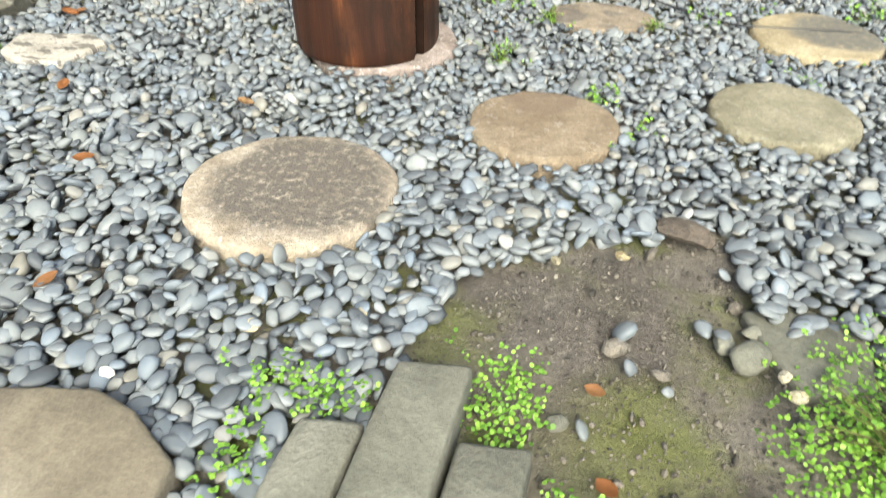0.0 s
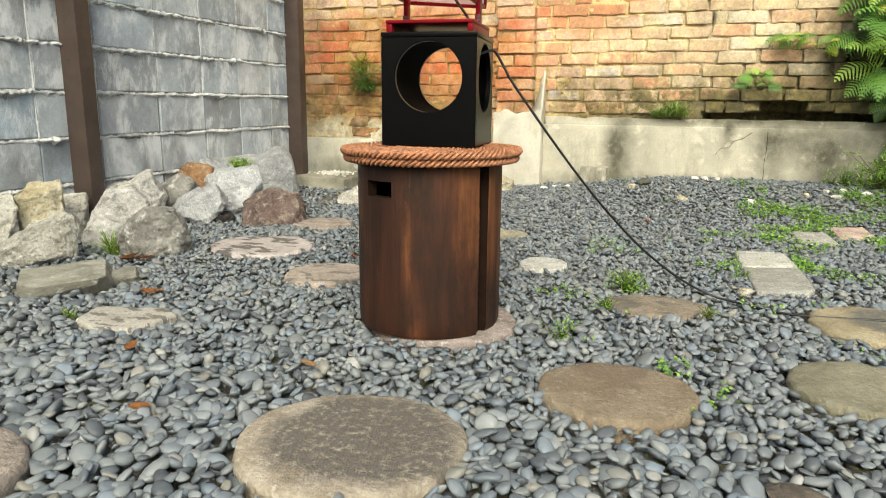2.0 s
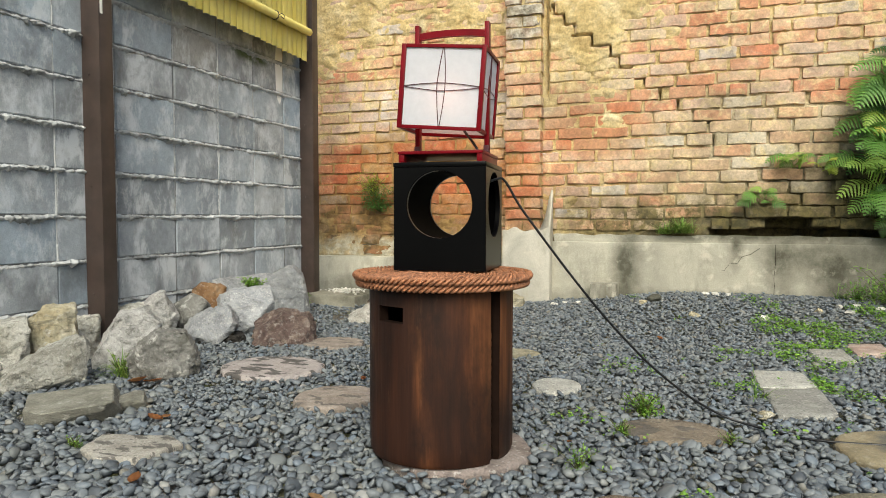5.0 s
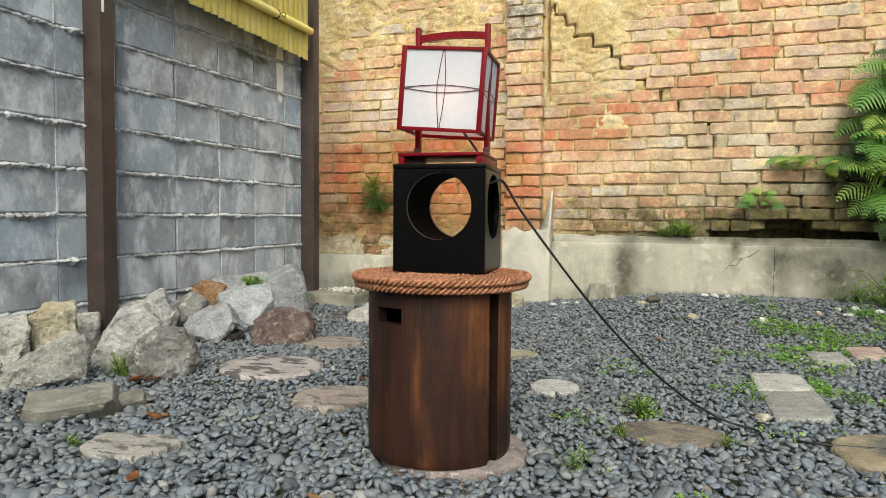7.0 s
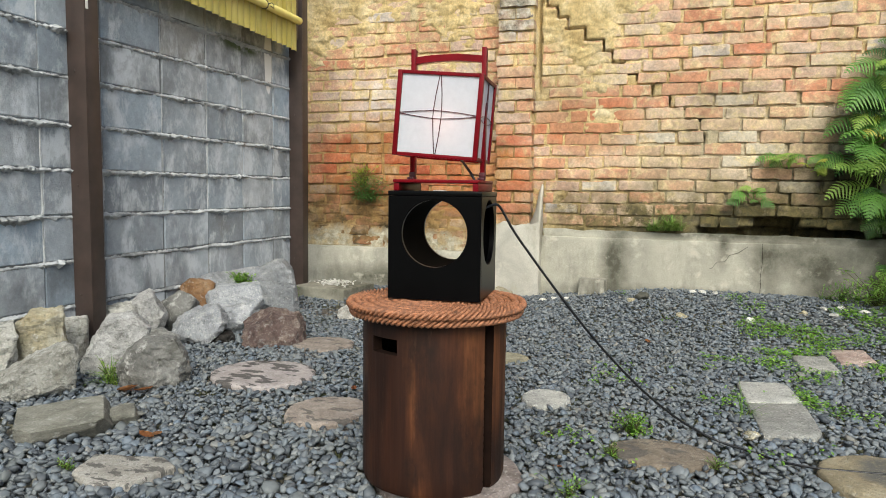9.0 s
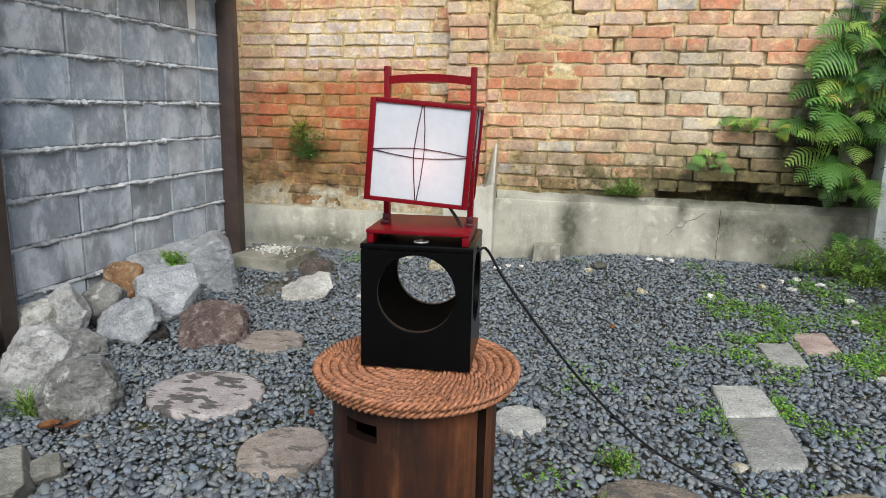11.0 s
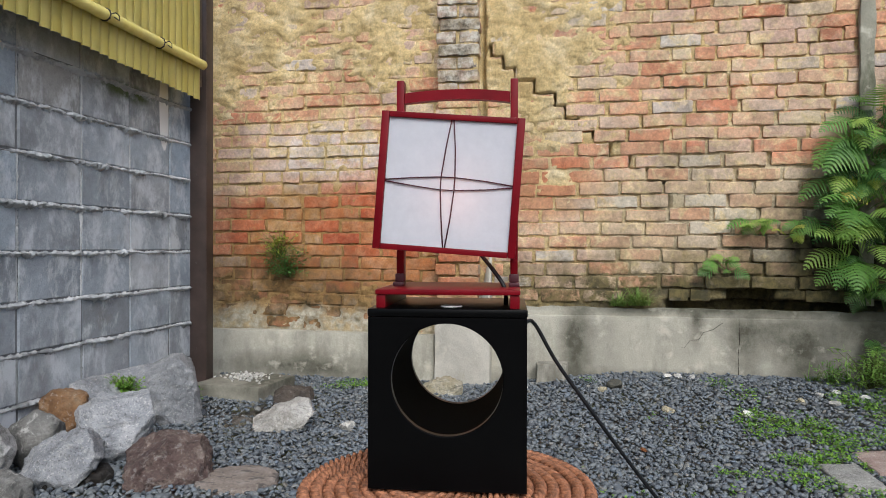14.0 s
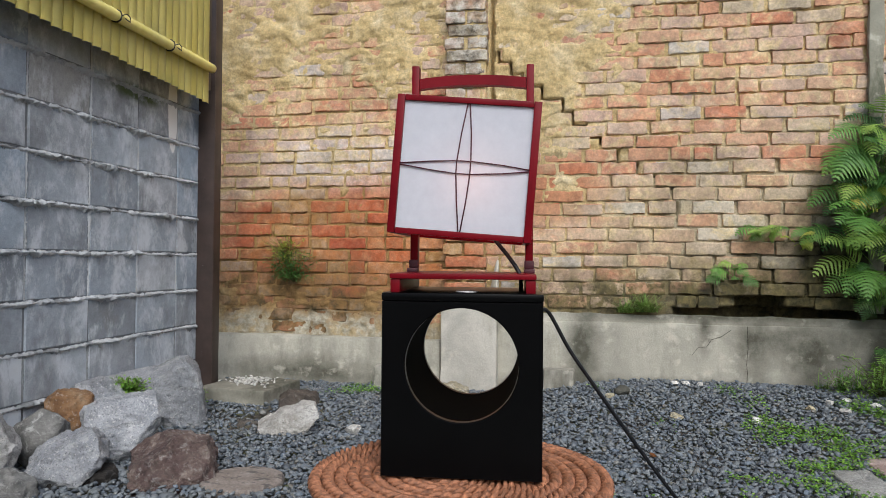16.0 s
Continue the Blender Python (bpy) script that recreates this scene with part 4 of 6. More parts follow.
def lay_bricks():
    """Rows of (x, z, length, y, tilt) for every whole or broken brick of the far wall."""
    rng = random.Random(11)
    rows = []
    for side, (course, low, pitch), phases, lo, hi in (("left", LEFT, PHASE_L, -3.3, -0.98), ("right", RIGHT, PHASE_R, -0.98, 1.45)):
        for i in range(32):
            z = low + course * i
            if z > 2.72:
                break
            x0 = -0.832 if side == "right" and z > 1.36 else lo
            cx = crack_x(z) if side == "right" else None
            x = phases.get(i, (-1.98 if side == "left" else 0.45) + (i % 2) * pitch / 2 + rng.uniform(-0.03, 0.03))
            if cx is not None and i not in phases:
                x = cx
            x -= math.ceil((x - x0) / pitch) * pitch
            while x < hi:
                ln = pitch - JOINT
                ends = [x, x + ln]
                if rng.random() < 0.07:
                    ends = [x, x + ln * 0.48, x + ln * 0.52, x + ln]
                for a, b in zip(ends[::2], ends[1::2]):
                    a, b = max(a, x0) + rng.uniform(0, 0.006), min(b, hi) - rng.uniform(0, 0.006)
                    if cx is not None and a < cx < b:
                        if cx - a < 0.07:
                            a = cx + 0.008
                        elif b - cx < 0.07:
                            b = cx - 0.008
                    gone = side == "right" and ((i == 0 and (0.42 < a < 0.72 or a > 1.0 or -0.2 < a < 0.1)) or (i == 1 and a > 1.05) or (i == 2 and a > 1.2))
                    if b - a > 0.045 and not gone:
                        lift = 0.006 * step(1.15, 1.35, z) if cx is not None and a > cx - 0.03 else 0.0
                        wave = 0.006 * math.sin(x * 1.7 + i * 0.2) + 0.003 * math.sin(x * 5.1 + i)
                        rows.append(((a + b) / 2, z + lift + wave, b - a, WALL_Y + 0.05 - rng.uniform(0.0, 0.011) - (0.006 if z < 0.9 and x > 0 else 0.0), rng.gauss(0, 0.010)))
                x += pitch
    return rows


def brick_mesh(seed):
    """A worn brick, its chipped front to -y."""
    rng = random.Random(seed)
    bm = bmesh.new()
    nx, nz = 10, 5
    grid = []
    sag = rng.uniform(-0.002, 0.002)
    for k in range(nz + 1):
        row = []
        for i in range(nx + 1):
            x, z = (i / nx - 0.5) * BRICK_L, (k / nz - 0.5) * BRICK_H
            edge_x, edge_z = i in (0, nx), k in (0, nz)
            if i in (1, nx - 1):
                x = math.copysign(BRICK_L / 2 - 0.007, x)
            if k in (1, nz - 1):
                z = math.copysign(BRICK_H / 2 - 0.007, z)
            chip = rng.random() ** 3.2
            if edge_x:
                x *= 1 - 0.06 * chip - 0.018 * (noise.noise(Vector((z * 40, seed, i))) + 0.5)
            if edge_z:
                z *= 1 - 0.18 * chip - 0.07 * (noise.noise(Vector((x * 22, seed, k))) + 0.4)
            if edge_x and edge_z:
                x -= math.copysign(rng.uniform(0.003, 0.007), x)
                z -= math.copysign(rng.uniform(0.003, 0.007), z)
            z += sag * (1 - (2 * x / BRICK_L) ** 2)
            y = -0.05 + (0.0018 + 0.008 * chip if (edge_x or edge_z) else 0.0) + 0.0016 * noise.noise(Vector((x * 30, seed * 3.1, z * 30))) + (0.004 if edge_x and edge_z else 0.0)
            row.append(bm.verts.new((x, y, z)))
        grid.append(row)
    for k in range(nz):
        for i in range(nx):
            bm.faces.new((grid[k][i], grid[k][i + 1], grid[k + 1][i + 1], grid[k + 1][i]))
    ring = grid[0] + [r[-1] for r in grid[1:]] + grid[-1][-2::-1] + [r[0] for r in grid[-2:0:-1]]
    back = [bm.verts.new((v.co.x, 0.05, v.co.z)) for v in ring]
    for a, b, c, d in zip(ring, ring[1:] + ring[:1], back[1:] + back[:1], back):
        bm.faces.new((b, a, d, c))
    bm.faces.new(back[::-1])
    bmesh.ops.recalc_face_normals(bm, faces=bm.faces[:])
    return mesh_of("brick", bm, M_BRICK, 22)


def smear(x, z):
    """How far old mortar stands over the joints, in metres towards the yard."""
    n = noise.fractal(Vector((x * 3.1, 7.0, z * 3.1)), 1.0, 2.0, 6)
    if x < -0.98:
        w = -0.16 + 0.34 * step(1.50, 1.95, z) + 0.50 * step(0.62, 0.36, z) + 0.18 * step(-2.1, -2.5, x) * step(0.9, 1.3, z)
        w -= 0.24 * math.exp(-((z - 1.2) / 0.3) ** 2)
        bare = 0.30
    else:
        w = -0.26 + 0.52 * math.exp(-((x + 0.62) / 0.32) ** 2) * step(1.3, 1.7, z) + 0.34 * step(1.6, 2.0, z) * step(0.5, -0.1, x) - 0.28 * step(-0.1, 0.5, x)
        w += 0.30 * math.exp(-((x + 0.75) / 0.2) ** 2) * step(0.9, 0.5, z)
        bare = 0.22 + 0.36 * step(-0.5, 0.3, x)
    mid = noise.fractal(Vector((x * 11, 3.0, z * 19)), 1.0, 2.0, 4)
    fine = noise.fractal(Vector((x * 26, 1.0, z * 26)), 1.0, 2.0, 4)
    cover = step(-0.15, 0.45, w + 0.45 * n + 0.30 * mid)
    open_joint = step(-0.25, 0.35, noise.fractal(Vector((x * 5.0, 9.0, z * 8.0)), 1.0, 2.0, 4) + 0.35 * mid)
    d = 0.018 * cover + 0.006 * fine + 0.004 * mid - (1 - cover) * bare * (0.003 + 0.022 * open_joint ** 2)
    # the stepped crack opens the joints from bed to bed
    course, low, _ = RIGHT
    k = round((z - low) / course)
    here = crack_x(low + course * k)
    wide = 0.0042 + 0.004 * step(1.3, 2.0, z)
    if here is not None and abs(x - here) < wide:
        d = -0.10
    for m in (k, k - 1):
        a, b, bed = crack_x(low + course * m), crack_x(low + course * (m + 1)), low + course * (m + 0.5)
        if a is not None and b is not None and abs(z - bed) < wide and b - 0.01 < x < a + 0.01:
            d = -0.10
    if z > 1.36 and -0.870 < x < -0.838 + 0.012 * mid:
        d = -0.10 * step(1.36, 1.5, z) - 0.02
    if x > 0.15:
        # a slit over the plinth, and the hollow where bricks have fallen out
        d -= 0.15 * step(0.522, 0.510, z + 0.010 * mid) * step(0.15, 0.25, x)
        d -= 0.15 * step(0.585, 0.575, z + 0.006 * mid) * (step(0.50, 0.52, x) * step(0.76, 0.74, x) + step(1.02, 1.05, x))
    return d


def wall_back():
    """The old brick wall with its plinths, pilaster and cracks."""
    wall = thing("wall_north", pose(0, 0, 0), "old cracked brick wall of orange and buff bricks with sandy mortar", "wall", kind="structure")
    x0, x1, z0, z1, d = -3.3, 1.45, 0.0, 2.75, 0.0120
    nx, nz = int((x1 - x0) / d), int((z1 - z0) / d)
    verts, faces = [], []
    for j in range(nz + 1):
        for i in range(nx + 1):
            x, z = x0 + (x1 - x0) * i / nx, z0 + (z1 - z0) * j / nz
            verts.append((x, WALL_Y + 0.0022 - smear(x, z), z))
    w = nx + 1
    faces = [(j * w + i, j * w + i + 1, (j + 1) * w + i + 1, (j + 1) * w + i) for j in range(nz) for i in range(nx)]
    base = len(verts)
    verts += [(x0, WALL_Y + 0.24, z0), (x1, WALL_Y + 0.24, z0), (x1, WALL_Y + 0.24, z1), (x0, WALL_Y + 0.24, z1)]
    a, b, c, e = 0, nx, nz * w + nx, nz * w
    faces += [(base + 1, base, base + 3, base + 2), tuple(range(e, c + 1)) + (base + 2, base + 3), tuple(range(b, a - 1, -1)) + (base, base + 1),
              tuple(b + k * w for k in range(nz + 1)) + (base + 2, base + 1), tuple(a + k * w for k in range(nz, -1, -1)) + (base, base + 3)]
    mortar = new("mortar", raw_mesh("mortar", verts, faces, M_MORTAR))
    mortar.parent = wall
    tagged(mortar, "ochre sandy mortar smeared over the joints")
    # plinths
    bm = bmesh.new()
    box(bm, (-3.3, 4.575, -0.1), (-1.13, 4.645, 0.298), 0.012)
    bmesh.ops.subdivide_edges(bm, edges=[q for q in bm.edges if q.calc_length() > 0.5], cuts=34, use_grid_fill=True)
    part("plinth", rough_up(bm, 0.006, 7, 3.0), M_PLINTH, wall, "low stained cement plinth with a rounded edge", 40)
    bm = bmesh.new()
    box(bm, (-0.80, 4.60, -0.1), (1.45, 4.645, 0.425), 0.010)
    bmesh.ops.subdivide_edges(bm, edges=[q for q in bm.edges if q.calc_length() > 0.3], cuts=30, use_grid_fill=True)
    rough_up(bm, 0.006, 7, 9.0)
    part("plinth", bm, M_PLINTH, wall, "stained cement plinth with damp streaks and hairline cracks", 40)
    bm = bmesh.new()
    box(bm, (-0.79, 4.616, 0.416), (1.45, 4.645, 0.472), 0.008)
    bmesh.ops.subdivide_edges(bm, edges=[q for q in bm.edges if q.calc_length() > 0.3], cuts=60, use_grid_fill=True)
    rough_up(bm, 0.009, 9, 4.0)
    part("plinth_ledge", bm, M_PLINTH, wall, "crumbling rounded cement ledge", 40)
    # the pilaster's cement foot, with a tongue of render that runs up its side
    bm = bmesh.new()
    box(bm, (-1.118, 4.52, -0.1), (-0.795, 4.64, 0.50), 0.012)
    bmesh.ops.subdivide_edges(bm, edges=[q for q in bm.edges if q.calc_length() > 0.1], cuts=14, use_grid_fill=True)
    for v in bm.verts:
        if v.co.z > 0.3:
            v.co.z += (v.co.z - 0.3) / 0.2 * (0.05 * noise.noise(Vector((v.co.x * 14, 2, 0))) + 0.26 * step(-0.88, -0.80, v.co.x) * step(4.56, 4.63, v.co.y))
    part("pilaster_foot", rough_up(bm, 0.004, 9, 6.0), M_BASE, wall, "pale cement foot with a ragged top", 40)
    for lo, hi in (((-0.53, 4.47, -0.1), (-0.36, 4.60, 0.165)), ((-1.50, 4.47, -0.1), (-1.30, 4.60, 0.150))):
        bm = box(bmesh.new(), lo, hi, 0.014)
        bmesh.ops.subdivide_edges(bm, edges=[q for q in bm.edges if q.calc_length() > 0.06], cuts=6, use_grid_fill=True)
        part("foot_block", rough_up(bm, 0.006, 14, lo[0]), M_FEET, wall, "weathered cement block at the wall's foot", 40)
    # a rough cement strip closes the wall's corner above the ferns
    bm = box(bmesh.new(), (CORNER_X, 4.618, 0.5), (CORNER_X + 0.075, 4.645, 2.75), 0.008)
    bmesh.ops.subdivide_edges(bm, edges=[q for q in bm.edges if q.calc_length() > 0.5], cuts=50, use_grid_fill=True)
    part("corner_strip", rough_up(bm, 0.014, 9, 8.0), M_STRIP, wall, "rough mossy grey cement strip at the wall's corner", 40)
    # hairline cracks that break the right plinth's face
    for path in ([(0.20, 0.225), (0.235, 0.262), (0.27, 0.258), (0.30, 0.30), (0.345, 0.305), (0.37, 0.345), (0.42, 0.362), (0.47, 0.40)], [(0.55, 0.10), (0.553, 0.17), (0.549, 0.22), (0.556, 0.30), (0.553, 0.42)]):
        bm = tube(bmesh.new(), [(x, 4.6012, z) for x, z in path], 0.0015, 5)
        part("plinth_crack", bm, M_DARK, wall)
    return wall


def bricks(wall):
    meshes = [brick_mesh(s) for s in range(24)]
    rows = lay_bricks()
    rng = random.Random(3)
    verts, faces, count, singles = [], [], 0, 0
    for x, z, ln, y, tilt in rows:
        me = meshes[rng.randrange(24)]
        m = pose(x, y, z + rng.gauss(0, 0.0015), rng.gauss(0, 0.8), math.degrees(tilt), rng.gauss(0, 0.6)) @ Matrix.Diagonal((ln / BRICK_L, 1, rng.uniform(0.93, 1.10), 1))
        near = z < 2.0 and (x > -0.95 or z < 1.05) and -2.6 < x < 1.2 and singles < 255
        if near:
            ob = new("brick", me)
            ob.matrix_world = m
            ob.parent = wall
            singles += 1
        else:
            verts += [(m @ v.co)[:] for v in me.vertices]
            faces += [tuple(count + k for k in p.vertices) for p in me.polygons]
            count += len(me.vertices)
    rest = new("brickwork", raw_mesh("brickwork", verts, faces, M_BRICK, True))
    rest.parent = wall
    tagged(rest, kind="stuff")
    # the pilaster, stacked of whole bricks and headers with broken edges
    for i in range(0, 30):
        z = 0.53 + RIGHT[0] * i
        cuts = [(-1.108, -0.868)] if i % 2 else [(-1.112, -0.995), (-0.985, -0.872)]
        for a, b in cuts:
            ob = new("brick", meshes[rng.randrange(24)])
            ob.matrix_world = pose((a + b) / 2 + rng.gauss(0, 0.006), 4.60 + rng.uniform(-0.006, 0.014), z, 0, rng.gauss(0, 0.7), rng.gauss(0, 1.5)) @ Matrix.Diagonal(((b - a) / BRICK_L, 0.9, 1.0, 1))
            ob.parent = wall
    bm = box(bmesh.new(), (-1.10, 4.572, 0.4), (-0.878, 4.64, 2.75))
    bmesh.ops.subdivide_edges(bm, edges=[q for q in bm.edges if q.calc_length() > 0.15], cuts=40, use_grid_fill=True)
    part("pilaster_core", rough_up(bm, 0.012, 16, 2.0), M_MORTAR, wall)


BLOCK_Y = [-0.45, -0.12, 0.21, 0.54, 0.87, 1.20, 1.53, 1.855, 2.178, 2.50, 2.885, 3.235, 3.56, 3.885, 4.15]
BLOCK_X = -2.40


def wall_blocks():
    """Stack-bonded concrete blocks with squeezed-out bed joints."""
    wall = thing("wall_west", pose(0, 0, 0), "grey concrete block wall with rough squeezed mortar joints", "wall", kind="structure")
    part("mortar", boxes(((BLOCK_X - 0.13, -0.45, -0.15), (BLOCK_X - 0.0045, 4.15, 2.15)), bevel=0.0), M_RECESS, wall, "rough grey mortar between the blocks")
    shared = {}
    for j in range(-1, 11):
        for a, b in zip(BLOCK_Y, BLOCK_Y[1:]):
            z0, ln = 0.012 + 0.195 * j, b - a - 0.007
            hgt = 0.185
            key = (round(ln, 2), hgt)
            if key not in shared:
                bm = box(bmesh.new(), (-0.06, -ln / 2, -hgt / 2), (0.06, ln / 2, hgt / 2), 0.006, 1)
                shared[key] = mesh_of("block", bm, M_BLOCK, 20)
            ob = new("block", shared[key])
            ob.matrix_world = pose(BLOCK_X - 0.06 + random.gauss(0, 0.0015), (a + b) / 2, z0 + 0.0975 - 0.005, 0, 0, random.gauss(0, 0.25))
            ob.parent = wall
    def ridge(u0, u1, at, upright, seed, wide, proud):
        """A ragged bead of squeezed mortar along y, or upright, with drips hanging from its lower edge."""
        n = max(8, int((u1 - u0) / 0.0045))
        verts, faces = [], []
        for i in range(n + 1):
            u = u0 + (u1 - u0) * i / n
            a = noise.fractal(Vector((u * 7, seed, 0)), 1.0, 2.0, 5)
            b = noise.fractal(Vector((u * 45, seed, 4)), 0.7, 2.0, 4)
            e = noise.fractal(Vector((u * 60, seed, 8)), 0.7, 2.0, 4)
            full = max(0.15, 0.6 + 0.9 * a)
            up = wide * max(0.25, 0.55 + 0.4 * full + 0.6 * b)
            down = wide * max(0.25, 0.5 + 0.5 * full + 1.6 * max(0.0, a - 0.3) + 1.5 * max(0.0, e))
            mid = wide * 0.5 * noise.noise(Vector((u * 6, seed, 9)))
            for k in range(7):
                t = k / 3 - 1
                v = mid + (t * up if t > 0 else t * down)
                out = -0.004 + (proud * full * (0.8 + 0.5 * b) + 0.004) * max(0.0, 1 - abs(t) ** 1.6) * (0.75 + 0.7 * noise.noise(Vector((u * 110, v * 180, seed))))
                verts.append((BLOCK_X + out, at + v, u) if upright else (BLOCK_X + out, u, at + v))
        for i in range(n):
            for k in range(6):
                a = i * 7 + k
                faces.append((a, a + 7, a + 8, a + 1) if upright else (a, a + 1, a + 8, a + 7))
        return verts, faces

    for j in range(0, 11):
        verts, faces = ridge(-0.45, 4.15, 0.001 + 0.195 * j, False, j * 3.1, 0.0130, 0.032)
        ob = new("bed_joint", raw_mesh("bed_joint", verts, faces, M_JOINT))
        ob.parent = wall
        tagged(ob, "ragged squeezed mortar bead")
    rng = random.Random(21)
    for y in BLOCK_Y[1:-1]:
        verts, faces = [], []
        for j in range(0, 10):
            if rng.random() < 0.62:
                w, f = ridge(0.012 + 0.195 * j, 0.19 + 0.195 * j, y, True, y * 7 + j, 0.006, 0.007)
                faces += [tuple(len(verts) + k for k in q) for q in f]
                verts += w
        ob = new("upright_joint", raw_mesh("upright_joint", verts, faces, M_JOINT))
        ob.parent = wall
        tagged(ob, "thin broken line of pale mortar")
    return wall


def steel_post(y0, y1, tall):
    """A painted steel channel post."""
    post = thing("steel_post", pose(-2.35, (y0 + y1) / 2, 0), "dark brown painted steel channel post against the block wall", "post", "fence posts")
    d = (y1 - y0) / 2
    part("web", boxes(((-0.048, -d, -0.1), (0.05, -d + 0.006, tall))), M_POST, post)
    part("flange", boxes(((0.044, -d + 0.0062, -0.1), (0.05, d, tall))), M_POST, post)
    part("flange", boxes(((-0.048, -d + 0.0062, -0.1), (-0.042, d, tall))), M_POST, post)
    part("lip", boxes(((0.025, d - 0.005, -0.1), (0.0438, d, tall))), M_POST, post)
    for z in (0.25, 0.72, 1.2, 1.68):
        bm = bmesh.new()
        bmesh.ops.create_cone(bm, cap_ends=True, segments=8, radius1=0.006, radius2=0.004, depth=0.004, matrix=pose(-0.01, -d - 0.002, z, 90))
        part("screw", bm, M_POST, post)
    if y0 < 3:
        part("label", boxes(((0.0502, -d + 0.008, 1.455), (0.0512, -d + 0.022, 1.515)), bevel=0.0003), M_WHITE, post, "small white sticker")
    return post


def bamboo_screen():
    """Split bamboo slats with a cross pole tied on by wire."""
    y0, y1 = 2.42, 4.03
    screen = thing("bamboo_screen", pose(-2.29, y0, 1.6), "yellow split-bamboo screen hung above the block wall", "bamboo screen")
    pitch = 0.056
    for i in range(int((y1 - y0) / pitch)):
        y = pitch * (i + 0.5)
        zb = 0.062 - 0.046 * y + random.uniform(-0.003, 0.003)
        bm = bmesh.new()
        nodes = [zb + 0.06 + random.uniform(0, 0.2) + 0.27 * k for k in range(6)]
        zs = sorted({zb, 1.25, *[n + o for n in nodes if n < 1.22 for o in (-0.012, -0.003, 0.003, 0.012)]})
        rings = []
        for z in zs:
            bulge = 1.06 if any(abs(z - n) < 0.005 for n in nodes) else 1.0
            rings.append([bm.verts.new((0.013 * math.sin(math.pi * k / 6) * bulge, y - 0.0275 * math.cos(math.pi * k / 6), z)) for k in range(7)])
        for q, w in zip(rings, rings[1:]):
            for k in range(6):
                bm.faces.new((q[k], q[k + 1], w[k + 1], w[k]))
        bmesh.ops.solidify(bm, geom=bm.faces[:], thickness=0.004)
        part("slat", bm, M_BAMBOO, screen)
    part("backing", boxes(((-0.022, 0.0, 0.07), (-0.008, y1 - y0, 1.25))), M_POST, screen)
    for z, r in ((0.172, 0.024), (0.66, 0.024)):
        bm = bmesh.new()
        tube(bm, [(0.03, 0.0 + 1.56 * k / 40, z - 0.028 * k / 40 + 0.03 - 0.03 * 0) for k in range(41)], r, 12, lambda t: 1 + 0.07 * (1 if abs((t * 5.3) % 1 - 0.5) < 0.04 else 0))
        pole = part("cross_pole", bm, M_BAMBOO, screen, "round bamboo cross pole")
        for y in (0.10, 0.44, 0.78, 1.17):
            zc = z + 0.03 - 0.028 * y / 1.56
            bm = bmesh.new()
            tube(bm, [(0.03 + 0.027 * math.cos(t * 0.7), y + 0.004 * math.sin(t * 0.35), zc + 0.027 * math.sin(t * 0.7)) for t in range(19)], 0.0025, 5)
            tube(bm, [(0.056, y, zc), (0.066, y + 0.02, zc + 0.012), (0.064, y + 0.045, zc + 0.006), (0.06, y + 0.05, zc - 0.012), (0.058, y + 0.02, zc - 0.006)], 0.0025, 5)
            part("wire_tie", bm, M_WIRE, pole, "knotted black wire tie")


def wall_right():
    pier = thing("pier", pose(1.45, 4.56, 0), "pale rendered concrete pier with a crack beside the ferns", "pier", kind="structure")
    bm = box(bmesh.new(), (-0.10, -0.06, -0.1), (0.06, 0.12, 1.85), 0.008)
    bmesh.ops.subdivide_edges(bm, edges=[q for q in bm.edges if q.calc_length() > 0.5], cuts=30)
    part("shaft", rough_up(bm, 0.003, 8, 2.0), M_PIER, pier)
    bm = tube(bmesh.new(), [(-0.102, -0.02, 0.70), (-0.101, -0.061, 0.715), (-0.06, -0.0625, 0.705), (0.0, -0.0625, 0.695), (0.055, -0.0625, 0.690)], 0.0022, 5)
    part("crack", bm, M_DARK, pier)
    wall = thing("wall_east", pose(1.60, 0, 0), "grey rendered wall with a dark recess along its foot", "wall", kind="structure")
    part("wall_body", boxes(((0.0, 3.2, 0.50), (0.2, 4.66, 1.75)), bevel=0.004), M_PIER, wall)
    part("wall_foot", boxes(((0.05, 3.2, -0.1), (0.2, 4.66, 0.499)), bevel=0.004), M_PLINTH, wall)
    part("ledge", boxes(((-0.015, 3.2, 0.475), (0.048, 4.50, 0.4985)), bevel=0.003), M_PIER, wall)


def wall_south():
    """Plain walls behind the camera that close the yard."""
    solid("wall_south", boxes(((-3.4, -5.2, -0.1), (3.8, -5.0, 1.2)), bevel=0.01), M_BACKWALL, "plain rendered house wall closing the yard", "wall", kind="structure")
    solid("wall_corner", boxes(((-3.5, 4.0, -0.1), (-3.3, 4.9, 2.6)), bevel=0.01), M_BACKWALL, "plain rendered wall end behind the posts", "wall", kind="structure")


steel_post(2.32, 2.394, 2.7)
steel_post(4.08, 4.153, 2.7)
bamboo_screen()
wall_right()
wall_south()


# ---- the stand, the rope mat, the box and the lantern ----
STAND = (-0.4955, 1.633)


